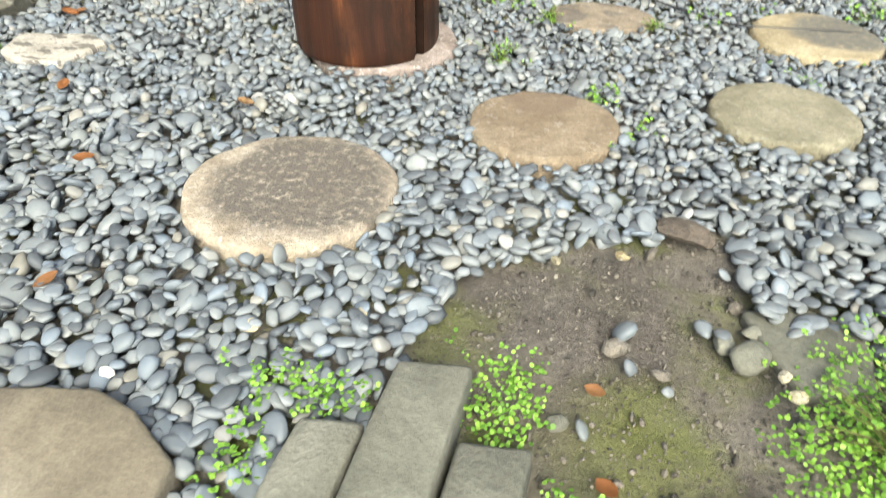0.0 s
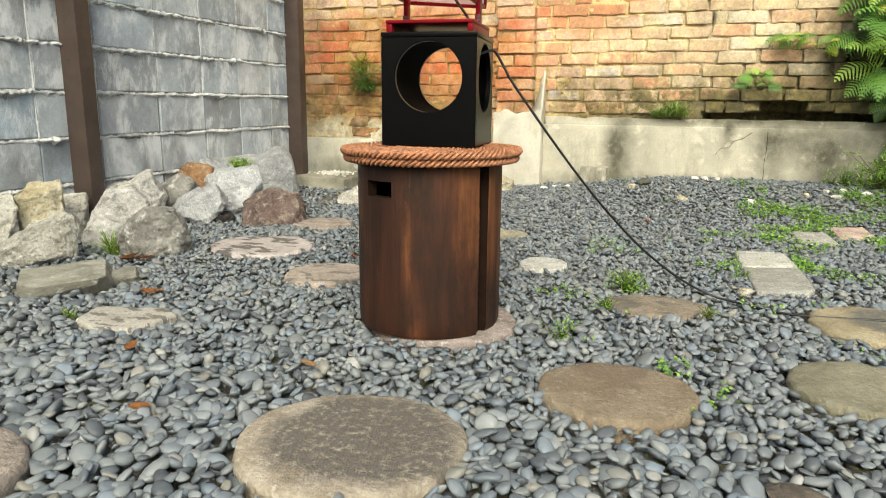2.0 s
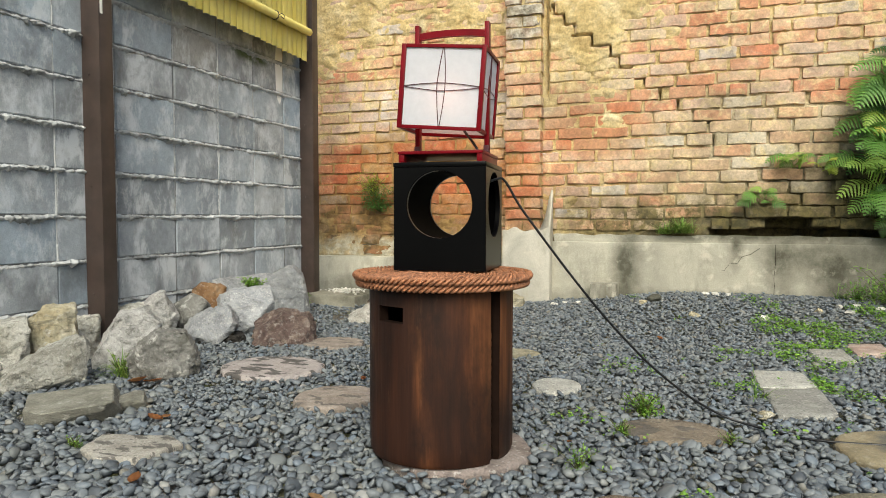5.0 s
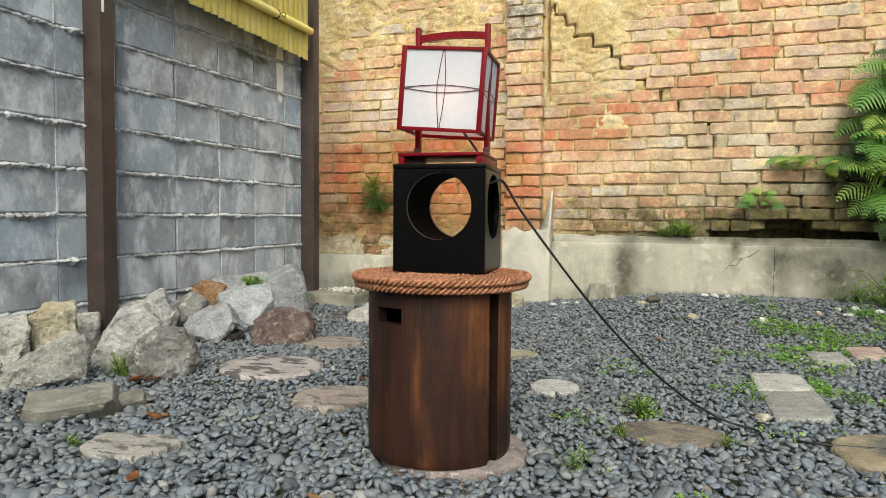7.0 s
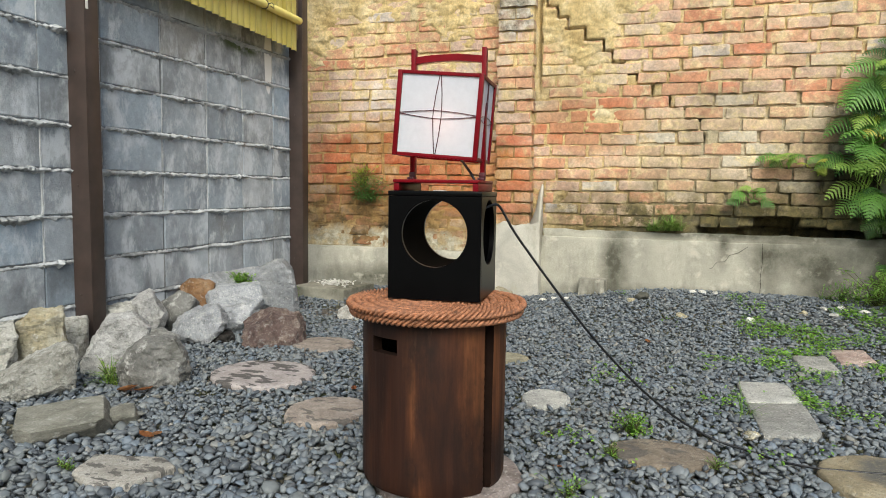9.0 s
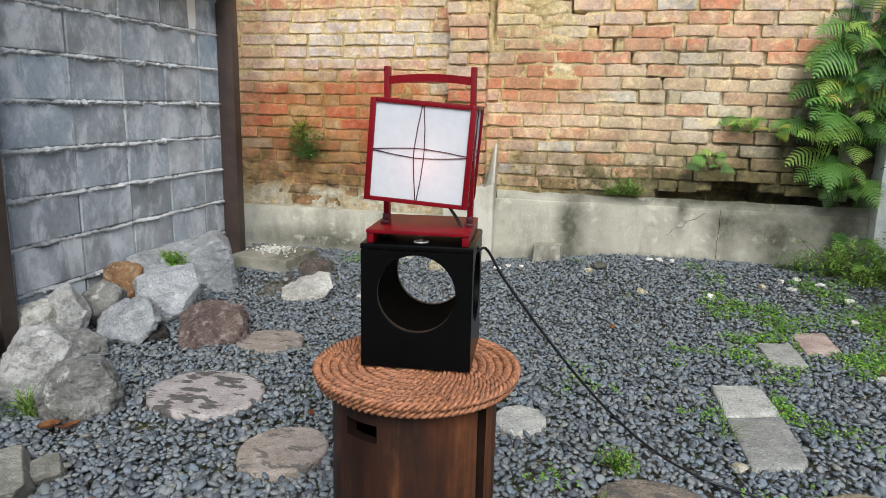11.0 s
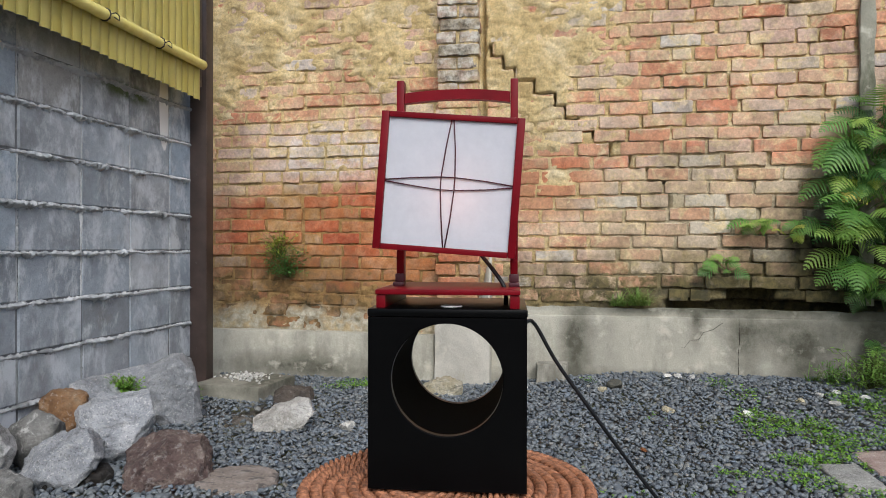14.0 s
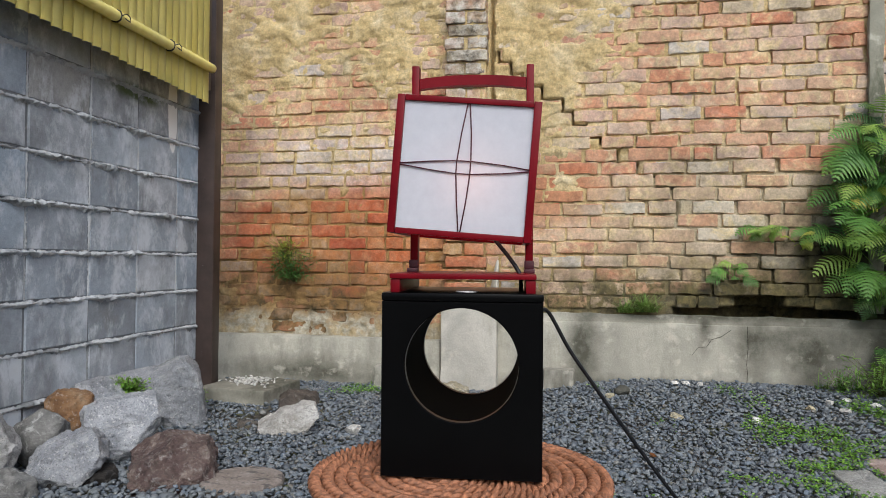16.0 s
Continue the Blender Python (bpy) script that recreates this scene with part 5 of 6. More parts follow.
def wooden_stand():
    """A hollow drum of dark wood with an overlapped seam and a grip hole."""
    stand = thing("wooden_stand", pose(*STAND, 0.015), "hollow round stand of dark red-brown stained wood", "stand")
    tall, rad, inner = 0.405, 0.1825, 0.158
    n = 144
    slot_a, slot_w, seam, seam_w = -112.5, 13.0, -25.5, 5.6
    zs = [0, 0.004, 0.012, 0.05, 0.1, 0.15, 0.2, 0.25, 0.3, 0.327, 0.331, 0.348, 0.364, 0.368, 0.39, tall - 0.006, tall]
    bm = bmesh.new()
    out, inn, pos = [], [], []
    for z in zs:
        ro, ri = [], []
        for k in range(n):
            a = -180 + 360 * k / n
            d = (a - seam + 180) % 360 - 180
            groove = step(seam_w, seam_w - 1.6, abs(d)) * (0.5 + 0.5 * step(-0.1, 0.05, z - 0.02))
            r = rad - 0.022 * groove - (0.007 * step(1, 6, d) * step(75, 40, d)) + 0.0012 * noise.fractal(Vector((a * 0.05, z * 3, 1)), 1.0, 2.0, 3)
            r -= 0.004 * step(0.010, 0.0, z) + 0.003 * step(tall - 0.006, tall, z)
            t = radians(a)
            ro.append(bm.verts.new((math.cos(t) * r, math.sin(t) * r, z)))
            ri.append(bm.verts.new((math.cos(t) * inner, math.sin(t) * inner, z)))
        out.append(ro)
        inn.append(ri)

    def holed(j, k):
        a = -180 + 360 * (k + 0.5) / n
        return abs((a - slot_a + 180) % 360 - 180) < slot_w and 0.33 <= (zs[j] + zs[j + 1]) / 2 <= 0.366

    for j in range(len(zs) - 1):
        for k in range(n):
            l = (k + 1) % n
            if not holed(j, k):
                bm.faces.new((out[j][k], out[j][l], out[j + 1][l], out[j + 1][k]))
                bm.faces.new((inn[j][l], inn[j][k], inn[j + 1][k], inn[j + 1][l]))
            else:
                for jj, kk, quad in ((j - 1, k, (out[j][l], out[j][k], inn[j][k], inn[j][l])), (j + 1, k, (out[j + 1][k], out[j + 1][l], inn[j + 1][l], inn[j + 1][k])),
                                     (j, (k - 1) % n, (out[j][k], out[j + 1][k], inn[j + 1][k], inn[j][k])), (j, l, (out[j + 1][l], out[j][l], inn[j][l], inn[j + 1][l]))):
                    if not holed(jj, kk):
                        bm.faces.new(quad)
    for k in range(n):
        l = (k + 1) % n
        bm.faces.new((out[0][l], out[0][k], inn[0][k], inn[0][l]))
        bm.faces.new((out[-1][k], out[-1][l], inn[-1][l], inn[-1][k]))
    bmesh.ops.recalc_face_normals(bm, faces=bm.faces[:])
    # seam, slot and inner faces take a near-black colour that paints their shade
    for f in bm.faces:
        c = f.calc_center_median()
        if math.hypot(c.x, c.y) < rad - 0.0105 and c.z < tall - 0.001:
            f.material_index = 1
    drum = part("drum", bm, M_DRUM, stand, "", 35)
    drum.data.materials.append(M_DARK)
    # a twisted cord lies in the seam
    bm = bmesh.new()
    for s in (0, 1):
        path = []
        for i in range(90):
            z = 0.004 + 0.30 * i / 89
            ph = i * 0.55 + s * math.pi
            t = radians(seam - 2.0)
            r = rad - 0.0185 + 0.0013 * math.cos(ph)
            path.append((math.cos(t) * r - math.sin(t) * 0.0013 * math.sin(ph), math.sin(t) * r + math.cos(t) * 0.0013 * math.sin(ph), z))
        tube(bm, path, 0.0022, 5)
    part("seam_cord", bm, M_DRUM, stand, "thin twisted cord in the seam", 80)
    bm = bmesh.new()
    bmesh.ops.create_cone(bm, cap_ends=True, segments=64, radius1=0.157, radius2=0.157, depth=0.02, matrix=pose(0, 0, tall - 0.012))
    part("top_board", bm, M_DARK, stand, "dark round board under the mat")


def rope_ring(bm, rad, z, rope_r, phase):
    """One turn of laid rope: three twisted strands."""
    strand, n = rope_r * 0.47, max(24, int(rad * 6.283 / 0.0048))
    lays = max(3, round(rad * 6.283 / 0.042))
    for s in range(3):
        rings = []
        for i in range(n):
            t = 6.28318 * i / n
            ph = t * lays + s * 2.0944 + phase
            r, h = rad + rope_r * 0.56 * math.cos(ph), z + rope_r * 0.56 * math.sin(ph)
            c = Vector((math.cos(t) * r, math.sin(t) * r, h))
            e, u = Vector((math.cos(t), math.sin(t), 0)), Vector((0, 0, 1))
            wob = 1 + 0.07 * noise.noise(c * 60)
            rings.append([bm.verts.new(c + (e * math.cos(a) + u * math.sin(a)) * strand * wob) for a in (0, 1.0472, 2.0944, 3.1416, 4.1888, 5.236)])
        for i in range(n):
            q, w = rings[i], rings[(i + 1) % n]
            for k in range(6):
                bm.faces.new((q[k], q[(k + 1) % 6], w[(k + 1) % 6], w[k]))


def rope_mat():
    mat = thing("rope_mat", pose(*STAND, 0.42), "round mat of coiled brown coir rope on the stand", "rope mat")
    r, i = 0.2145, 0
    while r > 0.02:
        bm = bmesh.new()
        rope_ring(bm, r, 0.0275 + 0.002 * math.sin(i * 2.1), 0.0102, i * 1.3)
        part("rope_coil", bm, M_ROPE, mat, "", 80)
        r, i = r - 0.0182, i + 1
    for r, z in ((0.2075, 0.0105), (0.190, 0.0105), (0.172, 0.0105)):
        bm = bmesh.new()
        rope_ring(bm, r, z, 0.0102, r * 90)
        part("rope_coil", bm, M_ROPE, mat, "", 80)
    bm = bmesh.new()
    bmesh.ops.create_cone(bm, cap_ends=True, segments=72, radius1=0.196, radius2=0.196, depth=0.018, matrix=pose(0, 0, 0.0155))
    part("mat_core", bm, M_ROPE, mat)


BOX_AT = pose(-0.497, 1.692, 0.459, 0, 0, 5.5)
HW, HD, BH = 0.1155, 0.1125, 0.264
HOLE_Z, HOLE_R = 0.161, 0.0815


def holed_plate(w, h, thick, cz, r, bevel=0.0016):
    """An upright plate, centred on x and standing on z = 0, its front at y = 0, with a round hole."""
    bm = bmesh.new()
    n = 96
    hole = [(math.cos(6.28318 * i / n) * r, cz + math.sin(6.28318 * i / n) * r) for i in range(n)]
    rim = []
    for x, z in hole:
        dx, dz = x, z - cz
        k = min((w / 2) / abs(dx) if dx else 9e9, ((h - cz) if dz > 0 else cz) / abs(dz) if dz else 9e9)
        rim.append((dx * k, cz + dz * k))
    for cxz in ((-w / 2, 0), (w / 2, 0), (w / 2, h), (-w / 2, h)):
        near = min(range(n), key=lambda i: (rim[i][0] - cxz[0]) ** 2 + (rim[i][1] - cxz[1]) ** 2)
        rim[near] = cxz
    rings = [[bm.verts.new((x, y, z)) for x, z in src] for src, y in
             ((rim, thick), (rim, bevel), ([(x * (1 - bevel * 2 / w), cz + (z - cz) * (1 - bevel / h)) for x, z in rim], 0.0),
              ([(x * (1 + bevel / r), cz + (z - cz) * (1 + bevel / r)) for x, z in hole], 0.0), (hole, bevel), (hole, thick))]
    for a, b in zip(rings, rings[1:] + rings[:1]):
        for i in range(n):
            bm.faces.new((a[i], b[i], b[(i + 1) % n], a[(i + 1) % n]))
    bmesh.ops.recalc_face_normals(bm, faces=bm.faces[:])
    return bm


def black_box():
    """A lacquered box pierced by round holes on all four sides."""
    ob = thing("lacquer_box", BOX_AT, "black lacquered wooden box pierced by large round holes", "box")
    th, tall = 0.012, BH - 0.012
    for ang, w, off in ((0, 2 * HW, -HD), (180, 2 * HW, -HD), (90, 2 * HD - 2 * th - 0.0006, -HW), (-90, 2 * HD - 2 * th - 0.0006, -HW)):
        bm = holed_plate(w, tall - 0.0004, th, HOLE_Z, HOLE_R)
        bmesh.ops.transform(bm, matrix=pose(0, 0, 0, 0, 0, ang) @ pose(0, off, 0), verts=bm.verts)
        part("side_panel", bm, M_BLACK, ob, "", 30)
    part("bottom_board", boxes(((-HW + th + 0.0005, -HD + th + 0.0005, 0.0), (HW - th - 0.0005, HD - th - 0.0005, 0.012)), bevel=0.0016), M_BLACK, ob)
    part("lid", boxes(((-HW - 0.001, -HD - 0.001, BH - 0.0122), (HW + 0.001, HD + 0.001, BH)), bevel=0.0035), M_BLACK, ob, "black lid with rounded edges")
    # a dark tunnel lines the hole from front to back
    bm = bmesh.new()
    rings = [[bm.verts.new((math.cos(6.28318 * i / 72) * r, y, HOLE_Z + math.sin(6.28318 * i / 72) * r)) for i in range(72)]
             for r, y in ((HOLE_R + 0.0006, -HD + th + 0.0004), (HOLE_R + 0.0006, HD - th - 0.0004), (HOLE_R + 0.003, HD - th - 0.0004), (HOLE_R + 0.003, -HD + th + 0.0004))]
    for a, b in zip(rings, rings[1:] + rings[:1]):
        for i in range(72):
            bm.faces.new((a[i], a[(i + 1) % 72], b[(i + 1) % 72], b[i]))
    bmesh.ops.recalc_face_normals(bm, faces=bm.faces[:])
    part("tunnel", bm, M_BLACKIN, ob, "matt black tunnel through the box")
    # a thin white disc on the lid, below the front of the tray
    bm = bmesh.new()
    bmesh.ops.create_cone(bm, cap_ends=True, segments=32, radius1=0.0165, radius2=0.016, depth=0.0016, matrix=pose(0.004, -0.072, BH + 0.001))
    part("label", bm, M_WHITE, ob, "small round white disc")


def lantern():
    """A paper lantern in a red frame, hung askew between two uprights on a low tray."""
    lan = thing("paper_lantern", BOX_AT @ pose(0, 0, BH), "red lacquered lantern with white paper sides hung askew", "lantern")
    # tray with its two side feet
    part("tray", boxes(((-0.106, -0.107, 0.0195), (0.106, 0.107, 0.0275)), bevel=0.0022), M_RED, lan, "red lacquered tray")
    for s in (-1, 1):
        x0, x1 = sorted((s * 0.105, s * 0.091))
        part("foot", boxes(((x0, -0.104, 0.0), (x1, 0.104, 0.0193)), bevel=0.0015), M_RED, lan)
        ux = s * 0.0905 + 0.0065
        part("upright", boxes(((ux - 0.006, -0.012, 0.0277), (ux + 0.006, 0.010, 0.355)), bevel=0.0018), M_RED, lan)
        bm = boxes(((ux - 0.0085, -0.030, 0.0277), (ux + 0.0085, -0.0122, 0.034)), ((ux - 0.0075, -0.0150, 0.0342), (ux + 0.0075, -0.0122, 0.047)), bevel=0.0015)
        part("bracket", bm, M_CORD, lan, "small dark bracket at the upright's foot")
    # arched carrying bar
    bm = bmesh.new()
    rows = []
    for i in range(25):
        x = -0.0843 + 0.1686 * i / 24
        lift = 0.006 * (1 - (x / 0.0843) ** 2)
        rows.append([bm.verts.new((x + 0.0065, y, z)) for y, z in ((-0.008, 0.3185 + lift), (-0.008, 0.335 + lift * 0.9), (0.006, 0.335 + lift * 0.9), (0.006, 0.3185 + lift))])
    for a, b in zip(rows, rows[1:]):
        for k in range(4):
            bm.faces.new((a[k], a[(k + 1) % 4], b[(k + 1) % 4], b[k]))
    bm.faces.new(rows[0][::-1])
    bm.faces.new(rows[-1])
    bmesh.ops.recalc_face_normals(bm, faces=bm.faces[:])
    part("handle_bar", bm, M_RED, lan, "arched red carrying bar", 30)
    # the askew body
    shade = new("shade")
    shade.parent = lan
    shade.matrix_basis = pose(0.0, 0.0, 0.182, 0, 4.2, 0)
    tagged(shade, "square white paper shade in a red frame")
    w, d, h, st, rl = 0.106, 0.095, 0.1025, 0.0115, 0.0085
    for sx in (-1, 1):
        for sy in (-1, 1):
            x0, x1 = sorted((sx * w, sx * (w - st)))
            y0, y1 = sorted((sy * d, sy * (d - st)))
            part("stile", boxes(((x0, y0, -h), (x1, y1, h)), bevel=0.0014), M_RED, shade)
    for sz in (-1, 1):
        z0, z1 = sorted((sz * h, sz * (h - rl)))
        for s in (-1, 1):
            y0, y1 = sorted((s * (d - 0.0012), s * (d - st)))
            part("rail", boxes(((-w + st + 0.0003, y0, z0), (w - st - 0.0003, y1, z1)), bevel=0.0012), M_RED, shade)
            x0, x1 = sorted((s * (w - 0.0012), s * (w - st)))
            part("rail", boxes(((x0, -d + st + 0.0003, z0), (x1, d - st - 0.0003, z1)), bevel=0.0012), M_RED, shade)
    for s in (-1, 1):
        y0, y1 = sorted((s * (d - 0.0060), s * (d - 0.0068)))
        part("paper", boxes(((-w + st, y0, -h + rl), (w - st, y1, h - rl)), bevel=0.0), M_PAPER, shade, "white translucent paper pane")
        x0, x1 = sorted((s * (w - 0.0060), s * (w - 0.0068)))
        part("paper", boxes(((x0, -d + st, -h + rl), (x1, d - st, h - rl)), bevel=0.0), M_PAPER, shade, "white translucent paper pane")
    # bowed strips that cross on each pane
    u, v = w - st, h - rl
    front = [[(-u, 0.001), (-0.05, 0.0065), (-0.012, 0.0098), (0.010, 0.010), (0.055, 0.0075), (u, 0.003)], [(-u, -0.001), (-0.05, -0.006), (-0.012, -0.0092), (0.010, -0.009), (0.055, -0.005), (u, 0.0005)],
             [(-0.0016, v), (-0.0075, 0.05), (-0.0112, 0.010), (-0.0112, -0.009), (-0.007, -0.05), (-0.0012, -v)], [(0.0016, v), (0.007, 0.05), (0.0092, 0.010), (0.0092, -0.009), (0.0065, -0.05), (0.0014, -v)]]
    for s in (-1, 1):
        for line in front:
            part("strip", tube(bmesh.new(), [(x, s * (d - 0.0040), z) for x, z in line], 0.00105, 6), M_CORD, shade, "", 80)
            k = (d - st) / u
            part("strip", tube(bmesh.new(), [(s * (w - 0.0040), x * k, z) for x, z in line], 0.00105, 6), M_CORD, shade, "", 80)
    bm = bmesh.new()
    bmesh.ops.create_uvsphere(bm, u_segments=20, v_segments=14, radius=0.016, matrix=pose(0.012, -0.04, -0.02))
    part("bulb", bm, M_BULB, shade, "small warm glowing bulb", 80)
    part("socket", tube(bmesh.new(), [(0.012, -0.04, -0.037), (0.012, -0.03, -0.09)], 0.012, 14), M_CABLE, shade, "black lamp socket")


def cable():
    pts = [(-0.462, 1.690, 0.815), (-0.450, 1.68, 0.800), (-0.428, 1.672, 0.774), (-0.413, 1.668, 0.752), (-0.410, 1.670, 0.735), (-0.412, 1.690, 0.690), (-0.402, 1.715, 0.680), (-0.386, 1.742, 0.688),
           (-0.372, 1.768, 0.684), (-0.338, 1.787, 0.621), (-0.295, 1.805, 0.557), (-0.254, 1.825, 0.497), (-0.214, 1.848, 0.439), (-0.175, 1.872, 0.384), (-0.137, 1.897, 0.332), (-0.099, 1.923, 0.283),
           (-0.061, 1.949, 0.237), (-0.023, 1.975, 0.193), (0.016, 2.0, 0.153), (0.055, 2.024, 0.117), (0.095, 2.046, 0.084), (0.136, 2.067, 0.056), (0.178, 2.078, 0.034), (0.222, 2.078, 0.020),
           (0.30, 2.05, 0.013), (0.36, 2.012, 0.012), (0.44, 1.99, 0.015), (0.548, 1.995, 0.0175), (0.66, 2.012, 0.0175), (0.75, 2.03, 0.010), (0.82, 2.05, 0.002), (0.9, 2.07, -0.012)]
    path = []
    for i in range(len(pts) - 1):
        a, b, c, d = (Vector(pts[max(0, min(len(pts) - 1, i + k))]) for k in (-1, 0, 1, 2))
        for s in range(5):
            t = s / 5
            path.append(0.5 * (2 * b + (c - a) * t + (2 * a - 5 * b + 4 * c - d) * t * t + (3 * b - a - 3 * c + d) * t ** 3))
    path.append(Vector(pts[-1]))
    solid("power_cable", tube(bmesh.new(), path, 0.0034, 8), M_CABLE, "thin black power cable running from lantern to gravel", "cable", angle=80)


wooden_stand()
rope_mat()
black_box()
lantern()
cable()


# ---- rocks along the block wall ----
def rock(name, at, size, yaw, cuts, seed, material, label, fine=0.014):
    bm = hewn_stone(seed, size, cuts, fine * min(1.0, min(size) / 0.15))
    return solid(name, bm, material, label, "rock", "rocks piled along the block wall", at=pose(*at, 0, 0, yaw), angle=24)


def worn_rock(name, at, size, yaw, seed, material, label, cuts=9, block=2.6, fine=0.011):
    bm = chunk(seed, size, cuts, BLUNT, fine, 4, block)
    return solid(name, bm, material, label, "rock", "rocks piled along the block wall", at=pose(*at, 0, 0, yaw), angle=40)


SHARP, BLUNT = (0.58, 0.86), (0.70, 0.95)
ROCKS = [
    ("boulder", (-2.195, 3.545, -0.05), (0.305, 0.3, 0.350), 33, [(-0.45, 0.89, 0.73), (0.76, 0.65, 0.93), (0.97, 0.23, 0.86)], 31, M_GRANITE, "tall light grey granite boulder leaning on the wall"),
    ("boulder", (-2.082, 3.024, -0.05), (0.270, 0.26, 0.275), 36, [(-1.0, 0.06, 0.98), (-0.53, 0.85, 1.1), (-0.05, 1.0, 0.95), (0.99, 0.1, 1.02), (0.91, -0.42, 0.81)], 14, M_GRANITE, "light grey granite boulder with one broad flat face"),
    ("rock", (-2.31, 3.40, -0.05), (0.17, 0.62, 0.302), 3, [(0.35, 0.94, 0.88), (-0.1, 1.0, 0.98)], 8, M_GRANITE, "long grey granite rock with a little weed on it"),
    ("rock", (-2.045, 2.70, -0.012), (0.255, 0.23, 0.185), 38, [(-0.83, 0.56, 0.67), (-0.54, 0.84, 0.53), (0.92, 0.39, 0.93), (0.78, -0.62, 0.78), (0.11, -0.99, 0.91)], 45, M_GRANITE, "pale granite rock tilted over a dark gap"),
    ("rock", (-2.315, 3.02, 0.01), (0.163, 0.16, 0.237), 39, [(-0.58, 0.82, 1.07), (0.18, 0.98, 0.9), (1.0, -0.04, 0.97)], 67, M_ORANGE, "rust-orange rock wedged in the pile"),
    ("rock", (-2.25, 2.60, 0.0), (0.156, 0.18, 0.240), 42, [(-0.44, 0.9, 0.88), (0.73, 0.69, 0.72), (0.83, -0.55, 0.84)], 88, M_WHITEGRANITE, "pale angular rock with a sharp top"),
    ("rock", (-2.30, 2.49, -0.03), (0.145, 0.17, 0.213), 44, [(-0.03, 1.0, 0.98), (0.85, 0.53, 1.04)], 203, M_PALEROCK, "low squared rock with a mossy grey top"),
    ("rock", (-2.12, 2.50, -0.05), (0.20, 0.17, 0.135), 40, [(-0.3, 0.95, 0.85), (0.5, 0.86, 0.9)], 211, M_GREYROCK, "low grey rock in the pile"),
    ("rock", (-2.017, 2.150, -0.04), (0.253, 0.2, 0.265), 45, [(-0.86, 0.5, 0.63), (-0.2, 0.98, 0.88), (0.69, 0.72, 1.09), (1.0, -0.05, 0.97)], 93, M_WHITEGRANITE, "white granite rock standing upright in the pile"),
    ("rock", (-2.235, 2.005, -0.04), (0.176, 0.15, 0.287), 49, [(-0.49, 0.87, 1.02), (0.01, 1.0, 1.0), (0.99, 0.13, 1.0), (0.92, -0.4, 0.9)], 117, M_TANROCK, "tall tan rock with rusty streaks"),
    ("rock", (-2.29, 1.86, -0.04), (0.13, 0.16, 0.25), 52, [(-0.07, 1.0, 0.94), (0.99, 0.16, 1.01)], 131, M_PALEROCK, "squared grey rock beside the block wall"),
    ("rock", (-2.30, 2.205, -0.04), (0.125, 0.13, 0.214), 47, [(-0.03, 1.0, 0.97), (1.0, 0.07, 0.99)], 123, M_PALEROCK, "squared grey rock against the steel post"),
    ("rock", (-2.037, 1.789, -0.03), (0.286, 0.22, 0.190), 50, [(-0.7, 0.72, 0.43), (-0.45, 0.9, 0.54), (0.62, 0.79, 1.28), (1.0, -0.04, 0.96)], 147, M_PALEROCK, "long slanting grey rock with a split face"),
    ("rock", (-2.27, 1.62, -0.04), (0.30, 0.22, 0.12), 50, [(-0.3, 0.95, 0.8), (0.4, 0.9, 0.9)], 152, M_PALEROCK, "long low grey rock with a split face"),
    ("rock", (-1.63, 1.55, -0.03), (0.255, 0.26, 0.086), 47, [(-0.16, 0.98, 0.92), (0.98, 0.19, 1.0)], 163, M_SHALE, "flat grey-green slab rock lying on gravel", 0.005),
    ("rock", (-1.536, 1.681, -0.012), (0.100, 0.11, 0.050), 44, [(-0.5, 0.86, 0.85), (0.21, 0.98, 0.96), (0.93, 0.2, 0.8)], 177, M_SHALE, "small flat grey-green rock on gravel", 0.005),
    ("rock", (-1.592, 3.507, -0.03), (0.261, 0.18, 0.151), 26, [(-0.72, 0.69, 0.54), (-0.41, 0.91, 0.58), (0.96, 0.27, 1.07), (0.87, -0.49, 0.68)], 181, M_CREAM, "pale flat angular rock on the gravel"),
    ("rock", (-1.744, 3.981, -0.02), (0.200, 0.16, 0.105), 25, [(-0.84, 0.55, 0.97), (0.21, 0.98, 0.87), (0.98, 0.19, 0.94)], 197, M_DARKROCK, "dark brown rock near the cement block"),
    # added black stone, standing in for the shadow below the granite's overhang
    ("rock", (-1.99, 2.70, -0.03), (0.22, 0.13, 0.075), 38, [(-0.26, 0.97, 1.06), (0.2, 0.98, 0.9), (0.98, 0.21, 0.98), (0.77, -0.63, 0.77)], 226, M_GAP_SHADE, "black damp rock in the gap under granite"),
    ("rock", (-1.02, 4.28, -0.03), (0.21, 0.15, 0.13), 10, [(-0.7, 0.7, 0.9), (0.5, 0.86, 1.0)], 219, M_TANROCK, "small tan rock below the cement pilaster foot"),
]
for row in ROCKS:
    rock(*row)
rock("rock", (-1.705, 2.80, -0.05), (0.272, 0.22, 0.198), 32, [(-0.62, 0.78, 0.80), (0.08, 1.0, 0.93), (0.97, 0.25, 0.98)], 57, M_REDROCK, "rough reddish-brown rock at the pile's end", 0.017)
worn_rock("rock", (-2.265, 2.83, -0.01), (0.185, 0.18, 0.215), 38, 71, M_GREYROCK, "rounded grey-brown rock in the pile", 9, 2.3)
rock("boulder", (-1.745, 2.055, -0.05), (0.235, 0.20, 0.226), 42, [(-0.75, 0.66, 0.84), (0.05, 1.0, 0.93), (0.9, 0.44, 0.94)], 104, M_GREYROCK, "squat grey boulder with weed in its lee", 0.016)

